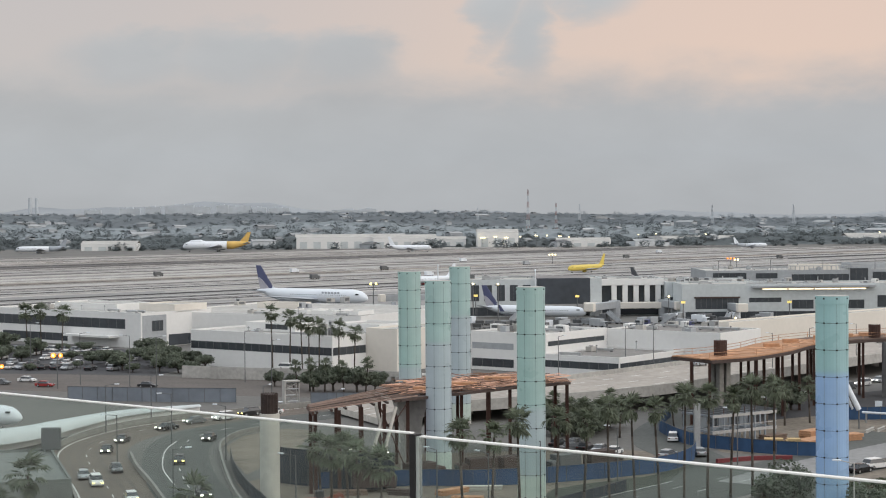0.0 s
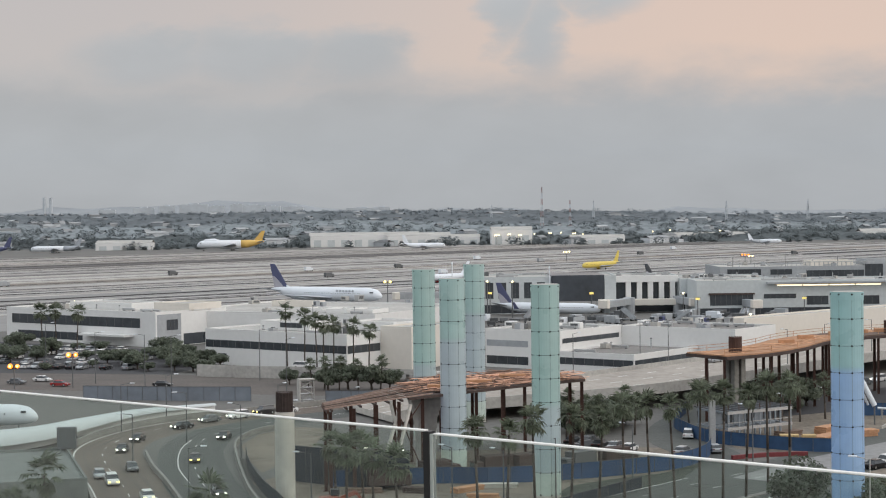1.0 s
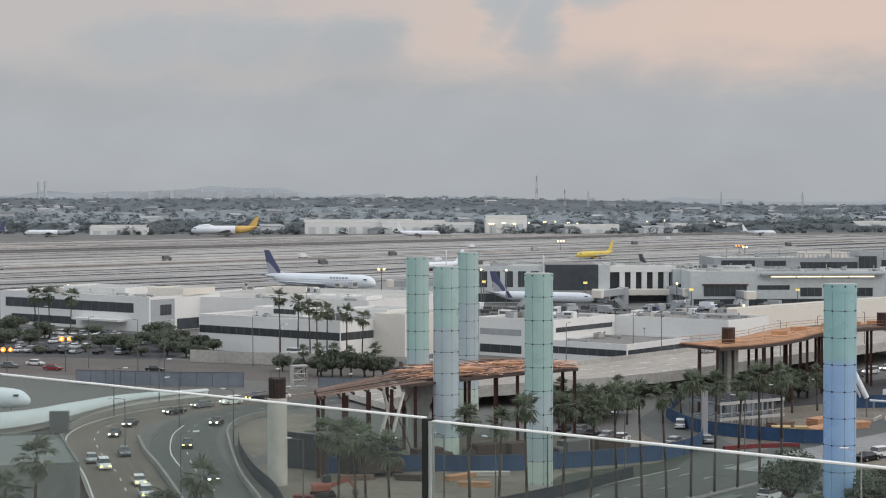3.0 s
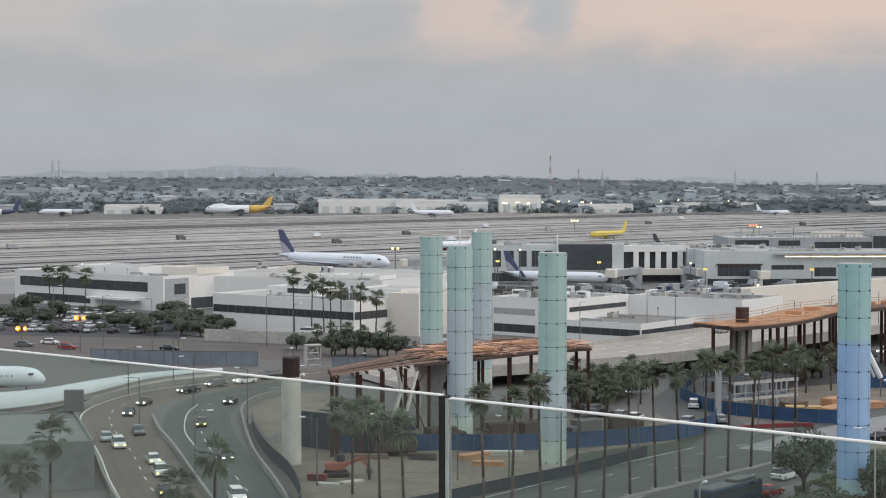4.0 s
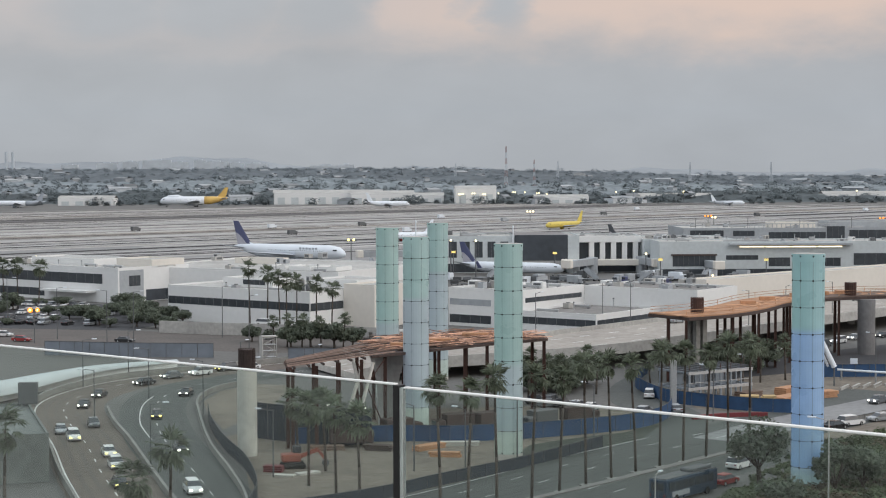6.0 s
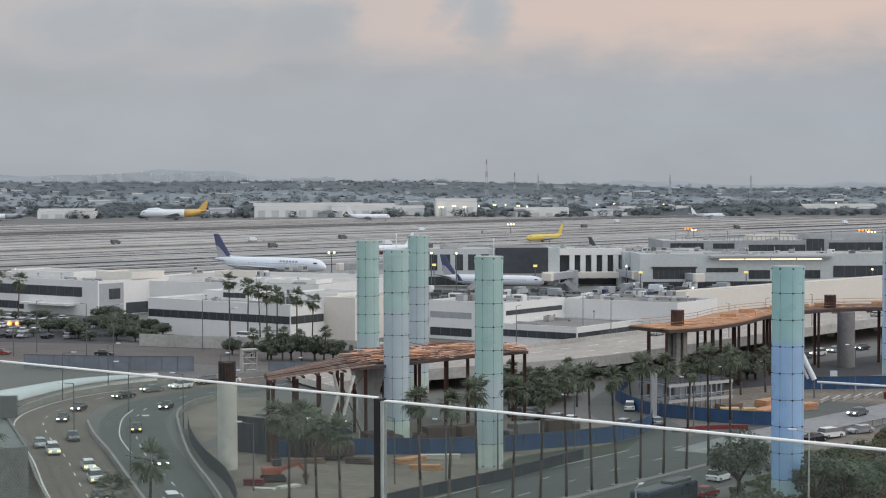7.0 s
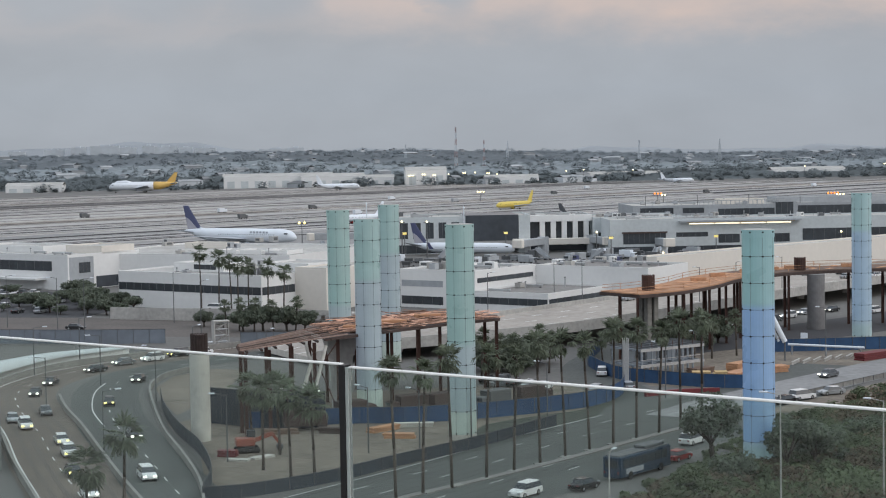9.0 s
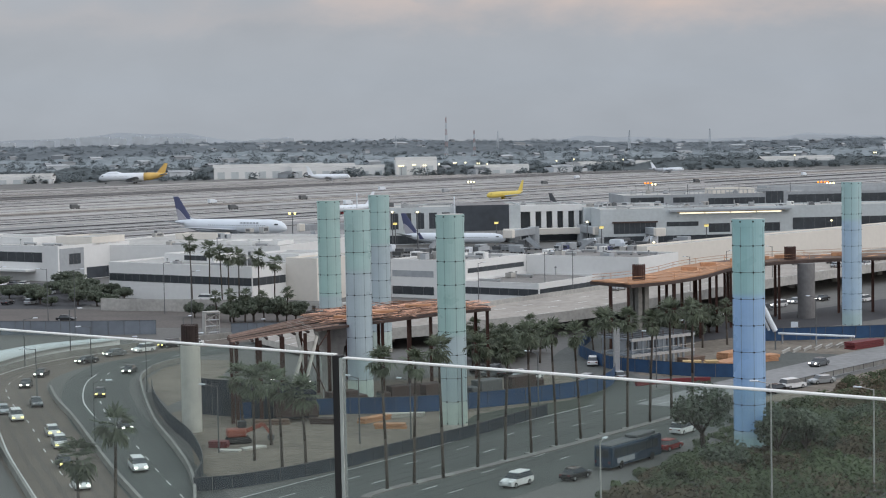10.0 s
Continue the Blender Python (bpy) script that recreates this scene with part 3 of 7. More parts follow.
b1 = thing("office_building", "white two-storey office building with black ribbon windows", "building", (-60.6, 484.0, 0), -38.7)
block(b1, "wall", 0, 51.1, 0, 40, 0, 9.6)
band(b1, 0.3, 50.9, 0, 4.6, 6.6, 18)
band(b1, 0.3, 13.0, 51.1, 4.6, 6.6, 5, side="u")
block(b1, "wing", 51.1, 61.5, 13.3, 34, 0, 11.0, "cream")
block(b1, "penthouse", 12, 30, 9, 18, 9.2, 11.6)
band(b1, 19.5, 27.5, 9, 9.9, 11.2, 4)
block(b1, "penthouse", 34, 50, 20, 34, 9.2, 11.4)
part("entrance", B(5.0, 8.0, -0.06, 0.3, 0.8, 3.0), M["window"], b1)

b2 = thing("office_building", "long white office building with a dark window band", "building", (-139.0, 588.0, 0), GRID_TURN)
block(b2, "wall", 0, 72.0, 0, 30, 0, 10.8)
band(b2, 3.0, 65.0, 0, 5.7, 8.7, 16)
band(b2, 6.0, 38.0, 0, 1.0, 3.4, 9)
band(b2, 4.5, 9.0, 72.1, 5.0, 8.2, 3, side="u")
# grey panel laid on the face imitates a darker recess
part("service_bay", B(71.8, 72.06, 0.6, 10.5, 0.2, 9.9), M["grey_wall"], b2, "flat grey panel imitating a dark recess")
# flat black panel on the wall paints the shade under the building
part("undercroft", B(71.8, 72.06, 11.5, 29.0, 0.2, 3.6), M["black"], b2, "black panel painting the shade of an undercroft")
part("canopy", B(40, 62, -4, -0.05, 3.0, 3.6), M["white"], b2)
block(b2, "penthouse", 20, 50, 10, 24, 10.3, 12.5, "white")
block(b2, "penthouse", 56, 72, 14, 28, 10.3, 12.8, "cream")

b4 = thing("terminal_annex", "white windowless annex with flat roof", "building", (-82.0, 566.0, 0), -28.0)
block(b4, "wall", 0, 75.0, 0, 60, 0, 10.0)
block(b4, "penthouse", 15, 31, 36, 44, 9.55, 11.4, "cream")
for u in (44, 53, 62):
    block(b4, "penthouse", u, u + 7.6, 8, 18, 9.6, 10.9)

b3 = thing("terminal_annex", "stepped white terminal annex with black window slots", "building", (33.3, 448.0, 0), GRID_TURN)
block(b3, "wall", -23.7, 0, 0, 28.5, 0, 10.0)
band(b3, -23.2, -10, 0, 0.9, 3.0, 4)
part("grey_panel", B(-23.2, -10, -0.05, 0.3, 5.5, 7.1), M["grey_wall"], b3)
band(b3, 1.0, 27.0, 0, 6.8, 8.0, 6, side="u")
block(b3, "lower_hall", 0.002, 23.4, -2.5, 28.4, 0, 5.2, "white", "dark_roof", 0.6)
band(b3, 0.5, 23.2, -2.5, 2.0, 3.7, 8)
band(b3, -2.0, 27.0, 23.4, 2.0, 3.7, 8, side="u")
block(b3, "rear_hall", 0, 34.0, 28.5, 50, 0, 9.8, "white", "dark_roof")

b5 = thing("concourse_wall", "long cream concourse wall with flat roof", "building", (86.3, 484.7, 0), -48.0)
block(b5, "wall", -7.5, 0, 0, 190, 0, 10.2, "cream")

t1 = thing("terminal", "white airport terminal with black glass hall", "terminal", (0, 690.0, 0), 0)
block(t1, "west_wing", 20, 48.0, 0, 30, 0, 14.4, "terminal_wall")
for k in range(5):
    band(t1, 22.5 + 5 * k, 25.5 + 5 * k, 0, 6.0, 12.2, 2)
part("black_hall", B(48.05, 68.5, -2, 28, 4.8, 14.8, bevel=0.1), M["black"], t1, "black glass hall")
block(t1, "end_wall", 68.55, 73.0, -2, 28, 0, 14.6, "terminal_wall")
block(t1, "colonnade_back", 73.05, 97.5, 2, 30, 0, 14.2, "terminal_wall")
part("shadow_glass", B(73.4, 97.0, 1.9, 2.05, 3.6, 11.6), M["window"], t1)
part("fascia", B(73.05, 97.5, -0.5, 2.2, 11.8, 14.2), M["white"], t1)
for k in range(5):
    x = 78.0 + 4.3 * k
    part("column", B(x - 1.0, x + 1.0, -0.3, 1.6, 2.6, 11.9, bevel=0.1), M["white"], t1)
# dark ground-floor bands and a black panel paint the shaded undercroft
band(t1, 21, 48, 0, 0.3, 3.6, 7)
band(t1, 98, 131, -6, 0.3, 3.4, 9)
part("undercroft", B(73.4, 97.0, 1.85, 2.0, 0.2, 3.0), M["black"], t1, "black panel painting the shade of an undercroft")
part("gallery", B(66, 100, -6, -2.05, 3.0, 5.4, bevel=0.1), M["cream"], t1)
block(t1, "east_wing", 97.55, 132, -6, 30, 0, 13.2, "terminal_wall")
band(t1, 99, 103, -6, 4.6, 7.4, 2)
band(t1, 104, 126, -6, 11.0, 11.8, 6)

t2 = thing("terminal", "long pale terminal with dark glazing and lit strip", "terminal", (0, 660.0, 0), 0)
block(t2, "wall", 100.0, 245, 0, 24, 0, 13.2, "terminal_wall")
band(t2, 105, 121, 0, 3.9, 7.9, 8)
part("window_frame", B(104.4, 121.6, -0.5, -0.12, 7.9, 8.5), M["rust_dark"], t2)
band(t2, 125, 137, 0, 6.3, 8.0, 5)
band(t2, 141, 149, 0, 3.8, 7.1, 3)
band(t2, 152, 168, 0, 3.8, 7.0, 6)
band(t2, 173, 240, 0, 4.2, 8.6, 16)
for k in range(4):
    part("lit_strip", B(130.0 + 9.8 * k, 139.2 + 9.8 * k, -0.08, 0.2, 10.95, 11.4), M["strip"], t2, "warm lit strip window")
part("amber_fascia", B(129.0, 170.0, -0.12, -0.03, 11.45, 11.7), M["plywood_yellow"], t2, "amber fascia above the lit strip")
part("eave", B(126.0, 172.0, -2.4, -0.02, 11.8, 12.5), M["grey_wall"], t2)
# dark ground-floor band stands in for undercroft shade
band(t2, 100.5, 170, 0, 0.3, 2.9, 18)

t3 = thing("terminal", "upper terminal storey with dark window bands", "terminal", (0, 740.0, 0), 0)
block(t3, "wall", 122, 250, 0, 40, 0, 15.4, "grey_wall")
band(t3, 125, 139, 0, 11.5, 14.4, 6)
band(t3, 143, 152, 0, 12.0, 14.2, 3)
band(t3, 158, 182, 0, 10.6, 13.6, 9)
band(t3, 182.5, 190, 0, 8.6, 16.0, 3)
band(t3, 192, 246, 0, 9.0, 14.4, 14)
for k in range(20):
    part("roof_post", B(150 + 1.9 * k, 150.3 + 1.9 * k, 0.4, 0.7, 15.2, 17.0), M["steel"], t3)
part("roof_rail", B(150, 187, 0.4, 0.7, 16.9, 17.2), M["steel"], t3)
for k in range(5):
    part("roof_mast", T((128 + 22 * k, 4, 15), (128 + 22 * k, 4, 19.5), 0.12, seg=6), M["pole"], t3)
block(t3, "roof_house", 162, 180, 10, 26, 15.0, 17.2, "cream")
block(t3, "roof_house", 186, 244, 12, 30, 15.0, 17.6, "grey_wall")

# ---- garage block beside the ramp ----
M["garage_wall"] = surface("streaked_grey_concrete", (0.165, 0.178, 0.17), 0.85, var=0.3, grain=0.7, patch=0.2, bump=0.1)
g1 = thing("garage_block", "low grey concrete garage block beside the ramp", "building", (-60.0, 246.0, 0), 16)
block(g1, "wall", -22, 11.0, -16, 16, 0, 6.5, "garage_wall", "garage_wall", 0.4)
sign = thing("sign_box", "dark grey boxed sign standing on the garage roof", "sign", (-53.6, 263.0, 6.1), 0)
part("cabinet", B(-1.4, 1.4, -0.5, 0.5, 0.4, 3.6, bevel=0.05), M["pole"], sign)
for x in (-1.0, 1.0):
    part("post", B(x - 0.1, x + 0.1, -0.1, 0.1, 0, 0.4), M["steel"], sign)
# ---- guideway under construction ----
def post(ob, x, y, z0, z1, r=0.25, mat="rust"):
    bm = bmesh.new()
    box(bm, x - r, x + r, y - 0.04, y + 0.04, z0, z1)
    box(bm, x - r, x - r + 0.06, y - r, y + r, z0, z1)
    box(bm, x + r - 0.06, x + r, y - r, y + r, z0, z1)
    box(bm, x - r - 0.2, x + r + 0.2, y - r - 0.2, y + r + 0.2, z0, z0 + 0.15)
    return part("steel_post", bm, M[mat], ob)


def beam(bm, a, b, w, h):
    a, b = Vector(a), Vector(b)
    d = b - a
    m = Matrix.Translation((a + b) / 2) @ d.to_track_quat("X", "Z").to_matrix().to_4x4()
    box(bm, -d.length / 2, d.length / 2, -w / 2, w / 2, -h / 2, h / 2, m)


rnd = random.Random(4)
gl = thing("guideway_falsework", "unfinished guideway with orange timber formwork on rusty posts", "guideway")
DECK_L = [(-14.9, 253.6), (-1.0, 271.0), (16.0, 287.0), (26.0, 294.5), (26.0, 301.0), (14.0, 309.0), (-1.5, 299.0), (-5.0, 286.0), (-15.6, 261.0)]
part("deck_frame", sheet([(-3.0, 268.8), (-1.0, 271.0), (16.0, 287.0), (26.0, 294.5), (26.0, 301.0), (14.0, 309.0), (-1.5, 299.0), (-4.5, 286.0)], 12.3, 12.7), M["rust_dark"], gl, "rusty steel deck frame")
gr = thing("guideway_falsework", "curved unfinished guideway deck with plywood formwork", "guideway")
LINE_R = smooth_line([(53.0, 338.5), (61.0, 344.0), (70.0, 356.0), (78.0, 371.0), (88.0, 382.5), (98.0, 389.5), (110.0, 393.0), (126.0, 394.0), (150.0, 390.0)], 2.0)
part("deck_frame", S(LINE_R, -6.0, 6.0, 12.1, 12.72), M["rust_dark"], gr, "rusty steel deck frame")
part("formwork", S(LINE_R[:26], -5.6, 5.6, 12.72, 12.95), M["timber"], gr, "orange plywood formwork")
part("formwork", S(LINE_R[25:], -5.6, 5.6, 12.72, 12.94), M["old_timber"], gr, "brown weathered formwork")


def pier(x, y, r, top, label, mat="pale_concrete"):
    ob = thing("guideway_pier", label, "pier", (x, y, 0))
    part("column", T((0, 0, -0.2), (0, 0, top), r, seg=24), M[mat], ob, "round concrete column", smooth=False)
    return ob


pier(-20.7, 254.4, 1.42, 12.5, "round concrete guideway pier with rebar cage on top")
flare = thing("guideway_pier", "broad flared concrete guideway pier beneath the formwork", "pier", (-0.6, 279.0, 0), 20)
fl = bmesh.new()
rings = []
for z, w in ((-0.2, 1.2), (5.0, 1.25), (8.5, 1.6), (12.2, 2.9)):
    rings.append([fl.verts.new((sx * w, sy * 1.1, z)) for sx, sy in ((-1, -1), (1, -1), (1, 1), (-1, 1))])
for a, b in zip(rings, rings[1:]):
    for k in range(4):
        fl.faces.new((a[k], a[(k + 1) % 4], b[(k + 1) % 4], b[k]))
fl.faces.new(rings[-1])
part("column", fl, M["concrete"], flare, "flared concrete column")
ribbed = thing("guideway_pier", "grey ribbed pier of grouped shafts under the plywood deck", "pier", (59.0, 341.0, 0), 30)
for u, v in ((-0.85, -0.85), (0.85, -0.85), (0.85, 0.85), (-0.85, 0.85)):
    part("shaft", B(u - 0.55, u + 0.55, v - 0.55, v + 0.55, -0.2, 12.1, bevel=0.08), M["barrier"], ribbed, "square concrete shaft")
part("core", B(-0.7, 0.7, -0.7, 0.7, -0.2, 12.05), M["rust_dark"], ribbed, "dark recessed core")
pier(103.8, 385.0, 1.9, 12.1, "dark grey concrete guideway pier beyond the blue fence", "pier_grey")

# ---- terrace in the foreground ----
RAIL = pose(0.0125, 4.0, 0, 0, 0, -40.6)
hotel = tagged(new("hotel"), "pale concrete hotel tower with a roof terrace", "building")
hotel.matrix_basis = RAIL
part("tower", B(-14, 14, -22, 0.12, 0, 39.3), M["pale_concrete"], hotel)
part("terrace_floor", B(-14, 14, -22, 0.16, 39.3, 39.55), M["concrete"], hotel, "grey paved terrace floor")
part("penthouse_wall", B(-14, 14, -22, -9, 39.55, 46.0), M["pale_concrete"], hotel)


def glass_panel(u0, u1, top, label):
    ob = tagged(new("glass_railing"), label, "railing", "terrace railing")
    ob.matrix_basis = RAIL
    p = part("glass_pane", B(u0, u1, -0.008, 0.008, 39.6, top - 0.0042), M["rail_glass"], ob, "clear greenish glass pane")
    p.visible_shadow = False
    part("cap_rail", B(u0, u1, -0.0075, 0.0075, top - 0.0042, top, bevel=0.001), M["cap"], ob, "polished top edge with reflected sky put in as white")
    part("shoe", B(u0, u1, -0.04, 0.04, 39.55, 39.68, bevel=0.004), M["steel"], ob, "steel base channel")
    return ob


glass_panel(-4.0, -0.012, 40.809, "frameless glass terrace railing panel with sky-whitened polished edge")
glass_panel(0.014, 4.0, 40.8035, "frameless glass terrace railing panel with sky-whitened polished edge")
jp = tagged(new("railing_post"), "slim black post between two glass panels", "post")
jp.matrix_basis = RAIL
part("bar", B(-0.012, 0.004, -0.012, 0.012, 39.55, 40.806), M["gasket"], jp, "black glazing gasket bar")
part("edge_strip", B(0.0045, 0.0135, -0.009, 0.009, 39.55, 40.801), M["glass_edge"], jp, "pale ground glass edge")
# ---- airfield ----
M["light_lane"] = surface("light_runway_concrete", (0.345, 0.338, 0.33), 0.9, var=0.18, grain=0.08, patch=0.01)
for v0, v1, z, key, text in [
    (780, 832, 0.06, "light_lane", "pale concrete taxilane"),
    (832, 866, 0.06, "runway", "dark asphalt taxiway"),
    (866, 898, 0.06, "light_lane", "pale concrete taxiway shoulder"),
    (898, 958, 0.06, "brown_grass", "brown dry infield"),
    (958, 992, 0.06, "light_lane", "pale concrete taxiway"),
    (992, 1040, 0.06, "shoulder", "grey runway shoulder"),
    (1040, 1090, 0.06, "runway", "dark asphalt runway"),
    (1090, 1170, 0.06, "light_lane", "pale concrete runway edge"),
    (1170, 1245, 0.06, "runway", "dark asphalt runway"),
    (1245, 1340, 0.06, "brown_grass", "brown dry infield"),
    (1340, 1480, 0.06, "shoulder", "grey cargo apron"),
]:
    air_band("taxiway" if "taxi" in text else "airfield_band", v0, v1, z, M[key], text)
M["tyre_streak"] = surface("black_rubber_streaked_pavement", (0.045, 0.044, 0.046), 0.85, var=0.35, grain=0.1, patch=0.012)
M["bright_seam"] = surface("sun_bleached_concrete", (0.5, 0.49, 0.48), 0.9, var=0.2, grain=0.08, patch=0.01)
rnd = random.Random(9)
for k in range(170):
    v, w = rnd.uniform(640, 1460), (3.0, 2.0, 2.2, 5.0, 1.6)[k % 5] * rnd.uniform(0.6, 1.7)
    u0 = rnd.uniform(-300, 900)
    air_band("pavement_seam", v, v + w, 0.07 + 0.0024 * k, M[("runway", "bright_seam", "tyre_streak", "light_lane", "bright_seam")[k % 5]], "long worn pavement seam across the airfield", u0, u0 + rnd.uniform(600, 1500))


# ---- woods, houses and hills far behind ----
def leaf_cloud(centres, sizes, per, leaf, seed, flat=0.7, level=0.9):
    """Crowns of many small leaf clumps, as vertices and faces."""
    rng = np.random.default_rng(seed)
    c = np.repeat(np.asarray(centres, float), per, axis=0)
    s = np.repeat(np.asarray(sizes, float), per, axis=0)
    d = rng.normal(size=(len(c), 3))
    d /= np.linalg.norm(d, axis=1)[:, None]
    r = rng.uniform(0.35, 1.0, (len(c), 1)) ** 0.6
    p = c + d * r * s
    n = rng.normal(size=(len(c), 3)) * (0.7 if level < 1 else 0.35) + d * (1.2 if level < 1 else 0.7) + np.array([0, 0, level])
    n /= np.linalg.norm(n, axis=1)[:, None]
    a = np.cross(n, rng.normal(size=(len(c), 3)))
    a /= np.linalg.norm(a, axis=1)[:, None]
    b = np.cross(n, a)
    k = leaf * rng.uniform(0.5, 1.3, (len(c), 1))
    if np.ndim(leaf):
        k = np.repeat(np.asarray(leaf, float), per)[:, None] * rng.uniform(0.5, 1.3, (len(c), 1))
    quad = np.stack([p - a * k, p - b * k * flat, p + a * k, p + b * k * flat], 1)
    quad[:, 2] += n * k * 0.35
    return quad.reshape(-1, 3)


def cloud_mesh(name, verts, mat, soft=False):
    n = len(verts) // 4
    me = bpy.data.meshes.new(name)
    me.vertices.add(len(verts))
    me.vertices.foreach_set("co", verts.ravel())
    me.loops.add(4 * n)
    me.loops.foreach_set("vertex_index", np.arange(4 * n))
    me.polygons.add(n)
    me.polygons.foreach_set("loop_start", np.arange(0, 4 * n, 4))
    me.polygons.foreach_set("loop_total", np.full(n, 4))
    me.materials.append(mat)
    me.update(calc_edges=True)
    if soft:  # soft crowns: leaves shade like the top of the mass they belong to
        q = verts.reshape(n, 4, 3)
        up = np.cross(q[:, 2] - q[:, 0], q[:, 3] - q[:, 1])
        up /= np.linalg.norm(up, axis=1)[:, None] + 1e-9
        up *= np.sign(up[:, 2:] + 1e-9)
        up = up * 0.35 + np.array([0.0, -0.35, 0.75])
        up /= np.linalg.norm(up, axis=1)[:, None]
        me.polygons.foreach_set("use_smooth", np.ones(n, bool))
        me.normals_split_custom_set(np.repeat(up, 4, 0).tolist())
    return me


def canopy_h(x, y):
    """Height of the closed tree canopy over the far suburbs: groves, crowns and gaps."""
    groves = noise.noise((x * 0.0035, y * 0.006, 2.0))
    crown = noise.noise((x * 0.045, y * 0.03, 5.0)) + 0.6 * noise.noise((x * 0.11, y * 0.07, 9.0))
    return max(0.2, 3.6 + 6.0 * groves + 4.6 * crown) * min(1.0, max(0.0, (y - 1985) / 60))


def canopy(name, y0, y1, step, mat, label):
    xs_n = 420
    rows_n = int((y1 - y0) / step) + 1
    co = np.empty((rows_n, xs_n, 3))
    for a in range(rows_n):
        y = y0 + step * a
        for b in range(xs_n):
            x = (-0.36 + 0.78 * b / (xs_n - 1)) * y + 3.0 * math.sin(a * 1.7 + b * 0.9)
            co[a, b] = (x, y + 4.0 * math.sin(b * 2.3 + a), ground_z(x, y) + canopy_h(x, y))
    idx = np.arange(rows_n * xs_n).reshape(rows_n, xs_n)
    quads = np.stack([idx[:-1, :-1], idx[:-1, 1:], idx[1:, 1:], idx[1:, :-1]], -1).reshape(-1, 4)
    me = bpy.data.meshes.new(name)
    me.from_pydata(co.reshape(-1, 3).tolist(), [], quads.tolist())
    me.polygons.foreach_set("use_smooth", np.ones(len(quads), bool))
    me.materials.append(mat)
    return tagged(new(name, me), label, "trees", kind="stuff")


# three tree belts, coloured paler with distance to imitate haze
M["mid_leaf"] = surface("haze_tinted_mid_belt_trees", (0.2, 0.228, 0.243), 0.9, var=0.26, grain=0.03, patch=0.006)
canopy("near_canopy", 1985, 2255, 9.0, M["far_leaf"], "grey-green closed canopy of suburban trees, haze in its colour")
canopy("mid_canopy", 2245, 2855, 13.0, M["mid_leaf"], "canopy of suburban trees farther back, greyed by haze colour")
canopy("far_canopy", 2840, 4300, 20.0, M["grey_leaf"], "canopy of the farthest suburban trees, paled by haze colour")
rnd = random.Random(21)
crowns = []
for k in range(2500):
    y = 1930 + 2500 * rnd.random() ** 1.5
    x = rnd.uniform(-0.33, 0.37) * y
    if y < 2020 and rnd.random() < 0.5:
        continue
    h = rnd.choice((4, 5, 6, 7, 9)) * (1.0 + 0.6 * noise.noise((x * 0.0035, y * 0.006, 2.0)))
    crowns.append((x, y, ground_z(x, y) + 0.5 * canopy_h(x, y) + h * 0.5, h * rnd.uniform(0.7, 1.3), h * 0.8, h * 0.6))
for name, lo_d, hi_d, mat, text in (("near_woods", 0, 2250, "far_leaf", "grey-green belt of suburban trees, haze in its colour"), ("mid_woods", 2250, 2850, "mid_leaf", "groves behind the first belt, greyed by haze colour"), ("far_woods", 2850, 9999, "grey_leaf", "far belt of suburban trees, paled by haze colour")):
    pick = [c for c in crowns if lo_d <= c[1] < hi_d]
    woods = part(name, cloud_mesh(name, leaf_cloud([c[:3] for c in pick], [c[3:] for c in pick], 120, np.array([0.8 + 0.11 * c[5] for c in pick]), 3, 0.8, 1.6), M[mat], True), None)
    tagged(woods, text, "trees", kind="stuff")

# low houses and sheds between the trees
house_meshes = []
for w, d, h in ((14, 9, 4.0), (22, 11, 5.0), (34, 14, 6.0), (10, 9, 6.5)):
    rf = bmesh.new()
    for sx in (-1, 1):
        rf.faces.new([rf.verts.new(p) for p in ((-w * 0.53, sx * d * 0.56, h), (w * 0.53, sx * d * 0.56, h), (w * 0.45, 0, h + 2.2), (-w * 0.45, 0, h + 2.2))])
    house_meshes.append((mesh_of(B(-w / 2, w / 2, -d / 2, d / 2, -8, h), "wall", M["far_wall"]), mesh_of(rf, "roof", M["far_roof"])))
for k in range(150):
    y = 1960 + 2100 * rnd.random() ** 1.4
    x = rnd.uniform(-0.36, 0.42) * y
    ob = thing("house", "low house among far trees, haze in its pale colour", "house", (x, y, ground_z(x, y) + 0.6 * canopy_h(x, y)), rnd.choice((43, -47, 40)), "far houses")
    wall_me, roof_me = house_meshes[k % 4]
    part("wall", wall_me, None, ob), part("roof", roof_me, None, ob)

# long hill with blocks on its back, made faint by haze put into their colours
bm = bmesh.new()
rows = []
for k in range(41):
    x = -1900 + 85 * k
    h = 34 + 31 * math.exp(-((x + 600) / 400) ** 2) + 7 * math.sin(x * 0.011) + 4 * math.sin(x * 0.031) - 6 * max(0, x / 900)
    rows.append([bm.verts.new((x, 4250, 5)), bm.verts.new((x, 4600, max(24, h))), bm.verts.new((x, 4790, 10))])
for a, b in zip(rows, rows[1:]):
    bm.faces.new((a[0], b[0], b[1], a[1])), bm.faces.new((a[1], b[1], b[2], a[2]))
single("far_hill", bm, M["hill"], "low hillside on the horizon, haze in its colour", "hill", "structure", smooth=True)
# near-sky grey: the haze is part of this colour
M["haze_wall"] = surface("haze_tinted_far_structures", (0.49, 0.525, 0.56), 0.95, var=0.1, grain=0.02)
